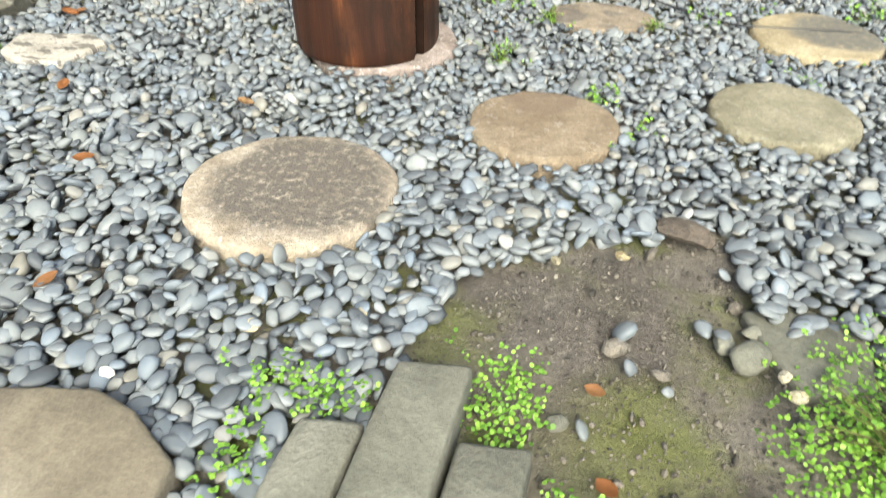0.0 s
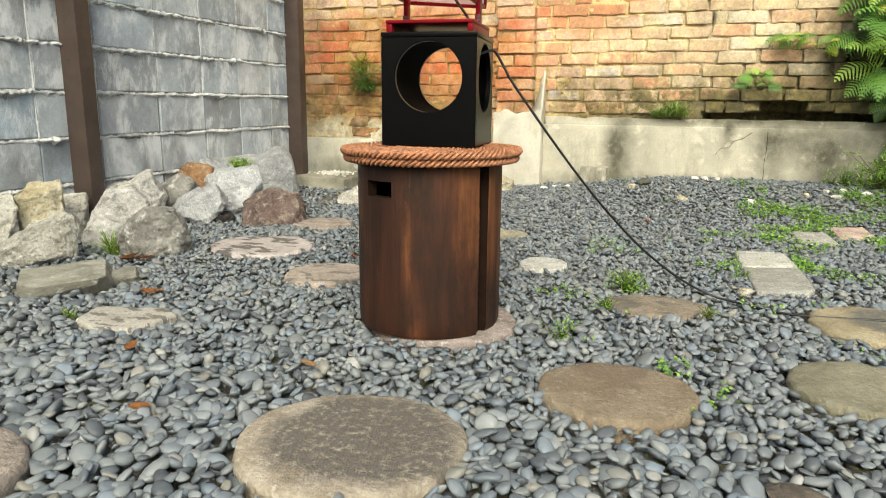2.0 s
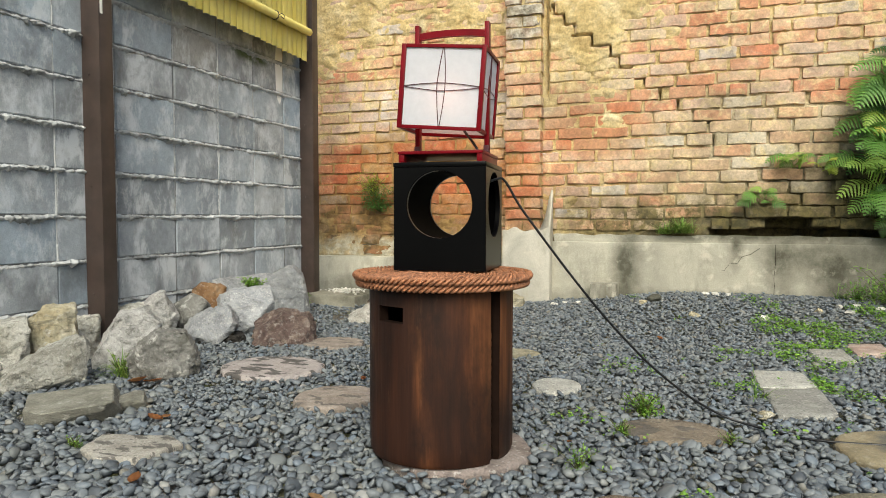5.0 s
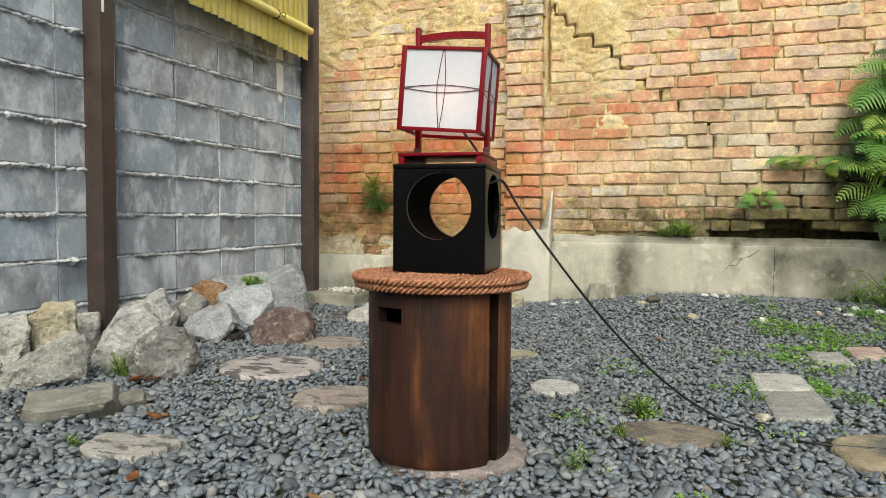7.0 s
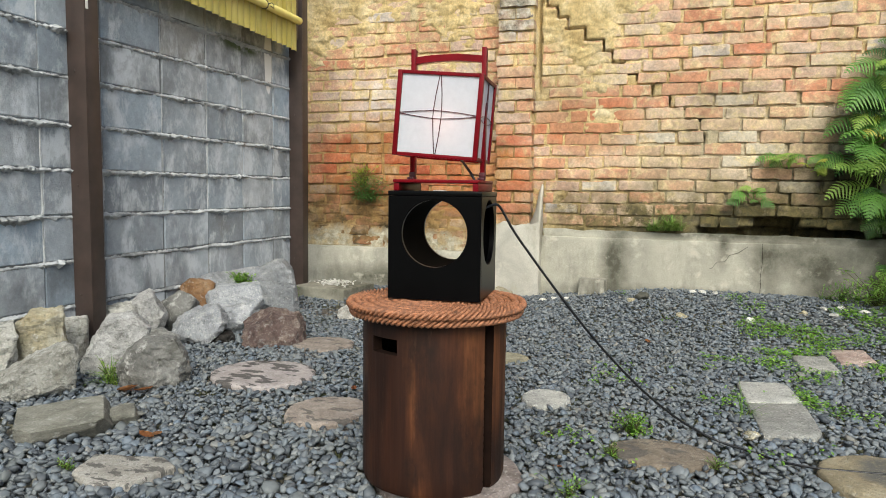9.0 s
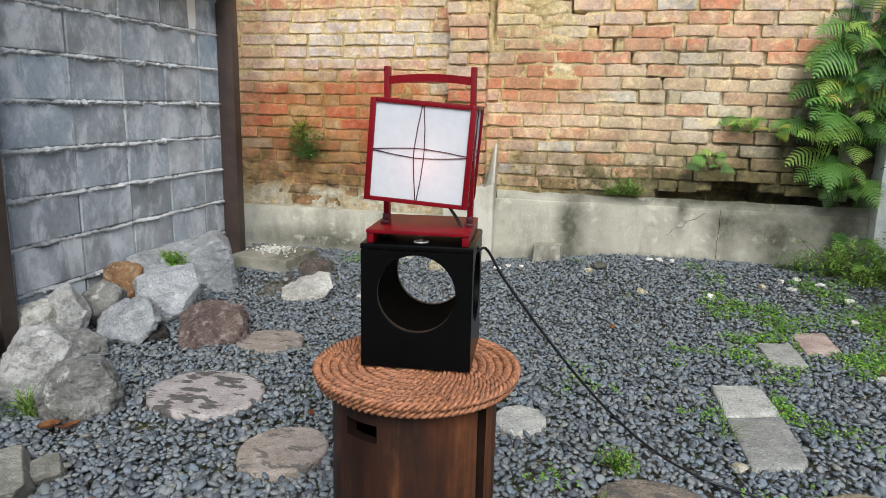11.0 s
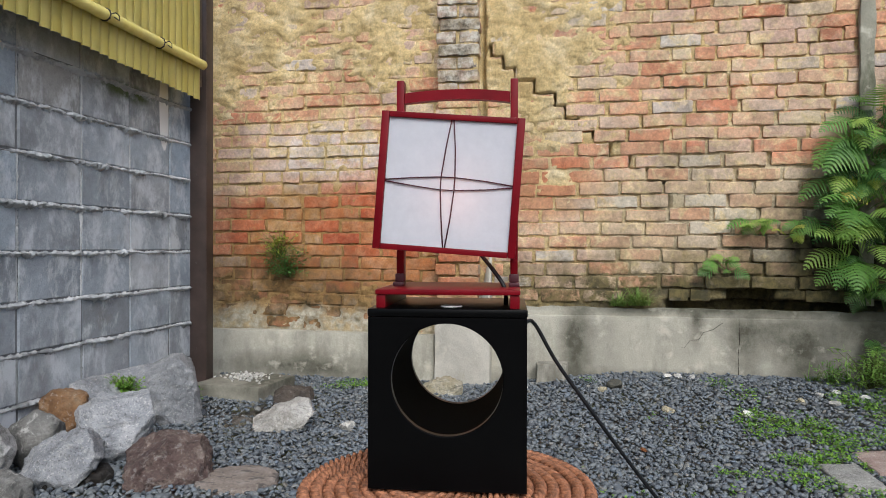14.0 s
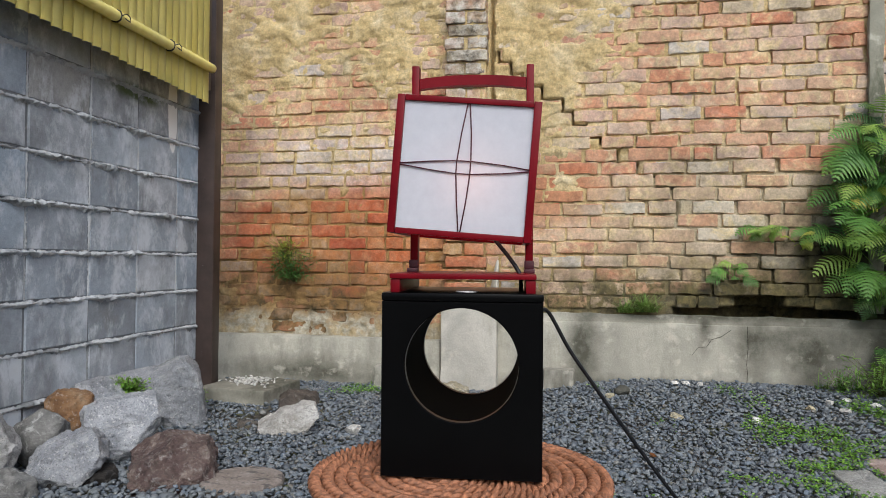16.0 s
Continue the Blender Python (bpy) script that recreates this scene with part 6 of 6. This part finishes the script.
# cement block filled with white gravel
planter = thing("cement_block", pose(-2.085, 4.11, 0, 0, 0, -6), "low cement block topped with white gravel chips", "cement block")
bm = box(bmesh.new(), (-0.20, -0.19, -0.06), (0.20, 0.19, 0.088), 0.010)
bmesh.ops.subdivide_edges(bm, edges=[e for e in bm.edges if e.calc_length() > 0.1], cuts=10, use_grid_fill=True)
part("block_body", rough_up(bm, 0.005, 12, 3.0), M_PLINTH, planter)
vs, fs, cnt, rng = [], [], 0, np.random.default_rng(9)
sh, fc = pebble_shapes(6, 1, rng)
for _ in range(150):
    w = (sh[int(rng.integers(6))] * rng.uniform(0.006, 0.016)) @ turn(rng, 0.5).T + (min(0.17, max(-0.17, rng.normal(-0.03, 0.07))), min(0.16, max(-0.15, rng.normal(0.05, 0.055))), 0.088 + rng.uniform(0, 0.012))
    vs.append(w)
    fs.append(fc + cnt)
    cnt += len(w)
chips = new("chip_layer", raw_mesh("chip_layer", np.concatenate(vs).tolist(), np.concatenate(fs).tolist(), M_WHITESTONE))
chips.parent = planter
tagged(chips, "white stone chips", kind="stuff")

# loose white and tan stones: place, length, material
LOOSE = [
    (0.395, 0.835, 0.034, 2), (0.385, 0.775, 0.062, 2), (0.355, 0.80, 0.04, 2), (0.36, 0.50, 0.05, 2), (0.44, 0.715, 0.025, 3), (0.425, 0.745, 0.022, 3), (0.52, 0.72, 0.035, 2),
    (0.16, 4.46, 0.05, 0), (0.22, 4.47, 0.05, 0), (0.29, 4.46, 0.045, 0), (0.83, 4.20, 0.045, 0), (0.86, 4.08, 0.05, 0), (0.92, 4.25, 0.045, 0), (0.44, 3.90, 0.055, 0), (0.72, 4.10, 0.05, 1),
    (1.02, 4.18, 0.055, 0), (1.10, 3.98, 0.05, 0), (-1.30, 3.52, 0.075, 0), (-1.98, 4.38, 0.05, 0), (-2.2, 4.40, 0.035, 0), (-1.12, 3.60, 0.05, 1), (1.05, 3.72, 0.05, 0), (0.95, 3.05, 0.05, 0),
    (-0.72, 4.3, 0.045, 0), (-0.66, 4.36, 0.04, 0), (-0.58, 4.34, 0.04, 0), (0.10, 3.9, 0.06, 1), (-0.18, 4.2, 0.05, 1), (-0.12, 4.25, 0.09, 2), (0.86, 2.6, 0.05, 1), (-0.43, 0.5, 0.024, 0),
    (-0.29, 0.63, 0.03, 3), (-0.15, 0.70, 0.022, 3), (0.10, 0.90, 0.02, 3), (0.20, 0.94, 0.026, 3), (0.30, 2.20, 0.05, 1), (0.30, 0.50, 0.042, 2), (0.24, 0.47, 0.04, 2), (0.455, 0.68, 0.034, 2), (0.15, 0.60, 0.03, 2),
]
for i, (x, y, s, k) in enumerate(LOOSE):
    bm = chunk(300 + i, (s, s * 0.75, s * 0.55), 10, BLUNT if k == 2 else (0.5, 0.85), 0.0012, 3)
    lab = ("small white stone lying in the gravel", "small tan stone lying in the gravel", "smooth grey-green cobble lying on soil", "small yellow-tan pebble in the gravel")[k]
    solid("loose_stone", bm, (M_WHITESTONE, M_TANROCK, M_SLATE, M_TANROCK)[k], lab, "stone", "loose stones", at=pose(x, y, ground_z(x, y) - (0.020 if k == 2 and y < 1 else 0.002), 0, 0, i * 47.0), angle=50)

# a flat dark piece and the puddle on the bare soil
solid("flat_stone", chunk(410, (0.10, 0.06, 0.03), 12, SHARP, 0.002, 3), M_DARKROCK, "flat dark mossy stone half sunk in soil", "stone", at=pose(0.295, 1.03, -0.012, 0, 0, -20))
bm = bmesh.new()
ring = []
for i in range(40):
    t = 6.28318 * i / 40
    k = 1 + 0.25 * noise.noise(Vector((math.cos(t) * 1.5, math.sin(t) * 1.5, 3)))
    ring.append(bm.verts.new((math.cos(t) * 0.13 * k, math.sin(t) * 0.06 * k, 0)))
ex = bmesh.ops.extrude_face_region(bm, geom=[bm.faces.new(ring)])
for v in ex["geom"]:
    if isinstance(v, bmesh.types.BMVert):
        v.co.z -= 0.02
bmesh.ops.recalc_face_normals(bm, faces=bm.faces[:])
solid("puddle", bm, M_WATER, "small shallow puddle of still water on soil", "puddle", kind="structure", at=pose(0.29, 0.425, -0.013))


# ---- plants ----
def frond(bm, start, way, length, droop, rng, width=0.36):
    """One fern frond: an arching rib, two rows of side ribs, each with its own rows of small leaflets."""
    p, d = Vector(start), Vector(way).normalized()
    pts = []
    n = 17 if length > 0.22 else 12
    lean = rng.gauss(0, 0.25)
    face = Vector((rng.gauss(-0.1, 0.25), -0.75, 0.75 + rng.gauss(0, 0.2))).normalized()
    for i in range(n):
        pts.append((p.copy(), d.copy()))
        p = p + d * (length / n)
        d = (d + Vector((0, 0, -droop / n * (0.4 + 1.2 * i / n))) + Vector((rng.gauss(0, 0.012) + lean / n, rng.gauss(0, 0.012), 0))).normalized()
    tube(bm, [q for q, _ in pts], 0.0020, 4, lambda t: 1.1 - t * 0.9)
    for i, (q, w) in enumerate(pts[4:], 4):
        t = (i - 4) / (n - 5)
        ln = length * width * (1 - t) ** 0.85 * (0.72 + 0.28 * min(1.0, t * 6)) + 0.006
        side = w.cross(face)
        if side.length < 0.05:
            side = Vector((1, 0, 0))
        side.normalize()
        nor = side.cross(w).normalized()
        gap = length / n
        for s in (-1, 1):
            out = (side * s + w * (0.30 + 0.25 * t) + nor * rng.gauss(0.0, 0.08)).normalized()
            across = out.cross(nor).normalized()
            teeth = max(3, min(9, int(ln / 0.012)))
            rows = []
            for k in range(2 * teeth + 1):
                u = k / (2 * teeth)
                c = q + out * ln * u - nor * 0.20 * ln * u * u + Vector((0, 0, -0.16 * ln * u * u))
                half = gap * 0.36 * (1 - u) ** 0.6 * (1.0 if k % 2 == 0 else 0.55) + 0.0006
                swept = out * half * 0.5
                rows.append((bm.verts.new(c - across * half + swept - nor * half * 0.3), bm.verts.new(c), bm.verts.new(c + across * half + swept - nor * half * 0.3)))
            for a, b in zip(rows, rows[1:]):
                bm.faces.new((a[0], a[1], b[1], b[0]))
                bm.faces.new((a[1], a[2], b[2], b[1]))


def fern(at, count, length, seed, label, material, lean=-0.35, width=0.36):
    """A fern clump whose fronds spring from the wall, arch out and droop."""
    rng = random.Random(seed)
    plant = thing("fern", pose(*at), label, "fern", "ferns on the wall")
    for i in range(count):
        a = rng.uniform(-1.2, 1.2) + lean
        way = Vector((math.sin(a), -math.cos(a) * 0.5 - 0.12, rng.uniform(0.1, 0.9)))
        bm = bmesh.new()
        frond(bm, (rng.gauss(0, 0.02), rng.gauss(0, 0.006), rng.gauss(0, 0.03)), way, length * rng.uniform(0.6, 1.1), rng.uniform(1.4, 2.6), rng, width * rng.uniform(0.85, 1.1))
        part("frond", bm, material, plant, "", 80)
    return plant


FERNS = [
    # back clumps in the darkened leaf paint the shade behind the bright fronds
    ((1.22, 4.64, 0.90), 14, 0.28, 41, "dark green fern in the shade against the wall", M_FERN_SHADE, 0.0),
    ((1.20, 4.64, 1.24), 14, 0.28, 42, "dark green fern in the shade against the wall", M_FERN_SHADE, 0.0),
    ((1.24, 4.64, 1.48), 10, 0.26, 43, "dark green fern in the shade against the wall", M_FERN_SHADE, 0.0),
    ((1.22, 4.62, 0.55), 12, 0.26, 44, "dark green fern in the shade over the plinth", M_FERN_SHADE, 0.0),
    ((1.18, 4.63, 0.74), 9, 0.42, 1, "large green fern hanging over the plinth", M_FERN, -0.5),
    ((1.20, 4.62, 0.96), 10, 0.44, 2, "large green fern growing from the brick wall", M_FERN, -0.4),
    ((1.14, 4.64, 1.16), 9, 0.36, 3, "green fern growing from the brick wall", M_FERN, -0.2),
    ((1.20, 4.60, 1.32), 10, 0.38, 4, "bright green fern high on the wall", M_FERN, -0.2),
    ((1.22, 4.64, 1.46), 9, 0.34, 5, "bright green fern high on the wall", M_FERN, 0.0),
    ((1.20, 4.62, 1.08), 5, 0.24, 8, "small yellowing fern among green ones", M_FERN_Y),
    ((0.80, 4.645, 0.86), 5, 0.15, 9, "small yellowing fern beside a brick gap", M_FERN_Y, 0.2),
    ((0.66, 4.645, 0.90), 9, 0.20, 10, "small green fern on the brick face", M_FERN, -0.1),
    ((1.00, 4.645, 0.90), 8, 0.26, 11, "green fern on the brick face", M_FERN),
    ((1.26, 4.60, 0.62), 7, 0.30, 12, "green fern low in the wall's corner", M_FERN),
    ((1.26, 4.56, 0.28), 9, 0.22, 13, "small green fern at the pier's foot", M_FERN),
    ((1.28, 4.60, 1.12), 8, 0.34, 16, "bright green fern in the wall's corner", M_FERN),
    ((1.30, 4.40, 0.10), 10, 0.22, 19, "low bright green fern by the pier", M_FERN, 0.0),
    ((1.28, 4.58, 1.38), 7, 0.30, 21, "bright green fern in the wall's corner", M_FERN, -0.1),
    ((1.28, 4.58, 0.86), 6, 0.34, 22, "bright green fern in the wall's corner", M_FERN, -0.3),
    ((0.49, 4.645, 0.71), 9, 0.14, 14, "tiny green fern rooted between bricks", M_FERN, 0.0),
]
for row in FERNS:
    fern(*row)


def tuft(at, count, length, seed, label, material, name="grass_tuft", out=-0.6, broad=0.0022, droop=1.2, category="grass"):
    """A tuft of narrow arching blades."""
    rng = random.Random(seed)
    bm = bmesh.new()
    for _ in range(count):
        p = Vector((rng.gauss(0, length * 0.16), rng.gauss(0, length * 0.06), 0))
        a = rng.uniform(0, 6.28)
        d = Vector((math.cos(a) * 0.6, math.sin(a) * 0.5 + out * 0.5, rng.uniform(0.5, 1.1))).normalized()
        ln = length * rng.uniform(0.5, 1.1)
        side = d.cross(Vector((0, 0, 1))).normalized()
        rows = []
        for k in range(6):
            u = k / 5
            w = broad * (1 - u ** 1.6) * rng.uniform(0.9, 1.1) + 0.0002
            rows.append((bm.verts.new(p - side * w), bm.verts.new(p + side * w)))
            p = p + d * ln / 5
            d = (d + Vector((0, 0, -droop / 5))).normalized()
        for q, w in zip(rows, rows[1:]):
            bm.faces.new((q[0], q[1], w[1], w[0]))
    return solid(name, bm, material, label, category, "grass and weeds", at=pose(*at), angle=80)


TUFTS = [
    ((0.03, 4.62, 0.485), 240, 0.155, 1, "tuft of green grass growing on the plinth", M_GRASS),
    ((-0.08, 4.62, 0.48), 130, 0.12, 2, "tuft of green grass growing on the plinth", M_GRASS),
    ((1.05, 4.45, 0.13), 40, 0.14, 3, "clump of green grass at the wall's foot", M_CLOVER),
    ((1.22, 4.42, 0.13), 40, 0.15, 4, "clump of green grass at the wall's foot", M_CLOVER),
    ((1.38, 4.30, 0.12), 80, 0.18, 5, "clump of green grass by the pier", M_GRASS),
    ((0.90, 4.50, 0.12), 40, 0.11, 6, "clump of green grass at the wall's foot", M_GRASS),
    ((1.45, 4.10, 0.10), 50, 0.12, 7, "clump of green grass near the pier", M_CLOVER),
    ((-1.87, 1.97, 0.0), 46, 0.13, 8, "wisp of green grass between two rocks", M_GRASS),
    ((0.30, 2.42, 0.0), 26, 0.12, 9, "wisp of dry grass beside the slab", M_GRASS),
]
for row in TUFTS:
    tuft(*row)


def weed(at, count, size, seed, label, material, name="weed", flat=0.4, long=1.6):
    """A bushy weed of small pointed leaves on thin stems."""
    rng = random.Random(seed)
    plant = thing(name, pose(*at), label, "weed", "weeds")
    stems, leaves = bmesh.new(), bmesh.new()
    for _ in range(count):
        a = rng.uniform(0, 6.28)
        tip = Vector((math.cos(a) * size * rng.random(), math.sin(a) * size * 0.6 * rng.random() - size * flat * 0.5, size * rng.uniform(0.1, 1.0)))
        tube(stems, [(0, 0, 0), tip * 0.5 + Vector((0, 0, size * 0.12)), tip], 0.0009, 3, caps=False)
        for _ in range(5):
            c = tip * rng.uniform(0.55, 1.05) + Vector((rng.gauss(0, 1), rng.gauss(0, 1), rng.gauss(0, 0.6))) * size * 0.08
            d = Vector((rng.gauss(0, 1), rng.gauss(0, 1) - 0.4, rng.gauss(0.2, 0.6))).normalized()
            s = d.cross(Vector((rng.gauss(0, 0.3), rng.gauss(0, 0.3), 1))).normalized()
            ln = min(size * rng.uniform(0.10, 0.2), 0.0095 if at[1] < 1.0 else 1.0)
            w = ln / long / 2
            q = [leaves.verts.new(v) for v in (c, c + d * ln * 0.5 + s * w + Vector((0, 0, ln * 0.1)), c + d * ln, c + d * ln * 0.5 - s * w + Vector((0, 0, ln * 0.1)))]
            leaves.faces.new((q[0], q[1], q[2]))
            leaves.faces.new((q[0], q[2], q[3]))
    part("stalk", stems, M_STEM, plant, "", 80)
    part("foliage", leaves, material, plant, "", 80)


WEEDS = [
    ((-2.07, 4.64, 0.62), 130, 0.18, 1, "bushy green weed rooted in the brick wall", M_FERN, 0.6, 4.0),
    ((-2.12, 4.64, 0.75), 70, 0.17, 2, "sparse olive weed rooted in the brick wall", M_FERN_Y, 0.6, 4.0),
    ((-0.037, 2.105, 0.0), 90, 0.075, 3, "small bright green weed in the gravel", M_CLOVER, 0.0, 1.8),
    ((-0.15, 1.60, 0.0), 26, 0.07, 4, "small bright green weed in the gravel", M_CLOVER, 0.0, 2.5),
    ((-0.08, 1.905, 0.0), 40, 0.045, 21, "small bright green weed at a stone's edge", M_CLOVER, 0.0, 2.0),
    ((0.19, 1.915, 0.004), 26, 0.035, 22, "small yellow-green weed at a stone's edge", M_CLOVER, 0.0, 2.0),
    ((-1.375, 1.32, 0.004), 34, 0.034, 5, "small bright green weed beside a flagstone", M_CLOVER, 0.0, 1.8),
    ((-2.225, 3.28, 0.160), 140, 0.095, 6, "bright green weed growing on a granite rock", M_CLOVER, 0.0, 1.4),
    ((-1.88, 1.98, 0.0), 30, 0.09, 7, "green weed in the lee of a boulder", M_GRASS, 0.0, 2.5),
    ((0.56, 0.66, -0.02), 120, 0.13, 8, "leggy green weed with small round leaves", M_CLOVER, 0.0, 1.4),
    ((0.64, 0.56, -0.02), 120, 0.13, 9, "leggy green weed with small round leaves", M_CLOVER, 0.0, 1.4),
    ((1.12, 4.36, 0.10), 110, 0.22, 10, "leafy green weed at the wall's foot", M_FERN, 0.3, 3.5),
    ((1.38, 4.36, 0.10), 120, 0.27, 11, "leafy green weed at the pier's foot", M_FERN, 0.3, 3.5),
    ((0.96, 4.46, 0.10), 70, 0.13, 15, "leafy green weed at the plinth's foot", M_FERN, 0.3, 3.0),
    ((1.25, 4.25, 0.08), 70, 0.13, 16, "leafy green weed spreading over the gravel", M_FERN, 0.3, 3.0),
    ((-2.33, 2.08, 0.02), 30, 0.07, 12, "green weed between rocks at the wall", M_CLOVER, 0.0, 2.0),
    ((-2.2, 3.75, 0.02), 40, 0.10, 13, "green weed beside the cement block", M_CLOVER, 0.0, 2.0),
    ((0.225, 0.475, -0.02), 12, 0.035, 14, "tiny green seedling on bare soil", M_CLOVER, 0.0, 1.8),
]
for at, cn, sz, sd, lab, m, fl, lo in WEEDS:
    weed(at, cn, sz, sd, lab, m, flat=fl, long=lo)


def clover():
    """Low round-leaved ground cover."""
    rng = np.random.default_rng(17)
    verts, faces = [], []
    for x, y in np.concatenate([scatter(0.0125, rng, -0.4, 0.85, 0.3, 0.95), scatter(0.0125, rng, -0.3, 1.7, 1.25, 4.5), scatter(0.017, rng, -2.2, -1.2, 3.8, 4.55)]):
        k = clover_cover(x, y)
        if rng.random() > k or (not free_of_stones(x, y, 0.0) and rng.random() > 0.03):
            continue
        near = y < 1.2
        c = np.array([x, y, ground_z(x, y) + rng.uniform(-0.006, 0.016) + (0.0 if near and inside(x, y, BARE) else 0.012)])
        for _ in range(5 if near else 4):
            a, tl = rng.uniform(0, 6.28), rng.normal(0, 0.5)
            s = rng.uniform(0.0022, 0.0040) if near else rng.uniform(0.0026, 0.0052)
            d = np.array([math.cos(a), math.sin(a), math.sin(tl) * 0.7])
            e = np.array([-math.sin(a), math.cos(a), rng.normal(0, 0.35)])
            b = len(verts)
            o = c + d * s * 0.7 + rng.normal(0, 0.0045, 3)
            for t in (0, 1, 2, 3, 4, 5):
                q = o + d * math.cos(t * 1.0472) * s + e * math.sin(t * 1.0472) * s * 0.85
                verts.append(q.tolist())
            faces.append((b, b + 1, b + 2, b + 3, b + 4, b + 5))
    tagged(new("ground_cover", raw_mesh("ground_cover", verts, faces, M_CLOVER)), "low bright green clover and moss among pebbles", "ground cover", kind="stuff")


def dry_leaf(at, size, seed, label):
    """A curled fallen leaf with thickness."""
    rng = random.Random(seed)
    bm = bmesh.new()
    rows = []
    for i in range(9):
        u = i / 8
        w = 0.32 * math.sin(math.pi * u) ** 0.7 + 0.01
        rows.append([bm.verts.new(((u - 0.5) * size, s * w * size, size * (0.10 * (2 * u - 1) ** 2 + 0.28 * s * s * w + rng.uniform(-0.015, 0.015)))) for s in (-1, -0.5, 0, 0.5, 1)])
    for a, b in zip(rows, rows[1:]):
        for k in range(4):
            bm.faces.new((a[k], a[k + 1], b[k + 1], b[k]))
    bmesh.ops.solidify(bm, geom=bm.faces[:], thickness=0.0006)
    solid("fallen_leaf", bm, M_DRY, label, "leaf", "fallen leaves", at=pose(*at, rng.uniform(-15, 15), rng.uniform(-15, 15), rng.uniform(0, 360)), angle=80)


for i, (x, y, s) in enumerate([(-1.72, 1.895, 0.10), (-1.665, 1.91, 0.075), (-1.34, 1.56, 0.05), (-1.32, 1.58, 0.035), (-1.05, 1.18, 0.04), (-0.62, 1.22, 0.04), (-0.80, 0.93, 0.04), (-0.62, 0.62, 0.04), (0.22, 0.52, 0.035),
                               (-0.20, 1.75, 0.03), (0.62, 0.80, 0.07), (0.66, 0.76, 0.06), (-1.0, 2.2, 0.03), (0.98, 3.1, 0.05), (-0.05, 3.4, 0.04), (0.19, 0.66, 0.03)]):
    dry_leaf((x, y, ground_z(x, y) + 0.018 - (0.024 if inside(x, y, BARE) else 0)), s, 500 + i, "curled orange-brown fallen leaf on the ground")



def grit():
    """Crumbs of earth, chips and small stones on the bare soil."""
    rng = np.random.default_rng(31)
    sh, fc = pebble_shapes(8, 1, rng)
    vs, fs, cnt = [], [], 0
    for x, y in scatter(0.0125, rng, -0.1, 0.75, 0.3, 1.1):
        if inside(x, y, BARE) and free_of_stones(x, y) and rng.random() < 0.75:
            s = 0.0019 * math.exp(abs(rng.normal(0, 0.65)))
            w = (sh[int(rng.integers(8))] * s) @ turn(rng, 0.6).T + (x, y, -0.0215 + 0.012 * noise.fractal(Vector((x * 5, y * 5, 0)), 1.0, 2.0, 4) + s * 0.3)
            vs.append(w)
            fs.append(fc + cnt)
            cnt += len(w)
    tagged(new("grit", raw_mesh("grit", np.concatenate(vs).tolist(), np.concatenate(fs).tolist(), M_GRIT)), "small crumbs and stone chips on damp soil", "grit", kind="stuff")


grit()
clover()
north = wall_back()
wall_blocks()
bricks(north)
gravel()
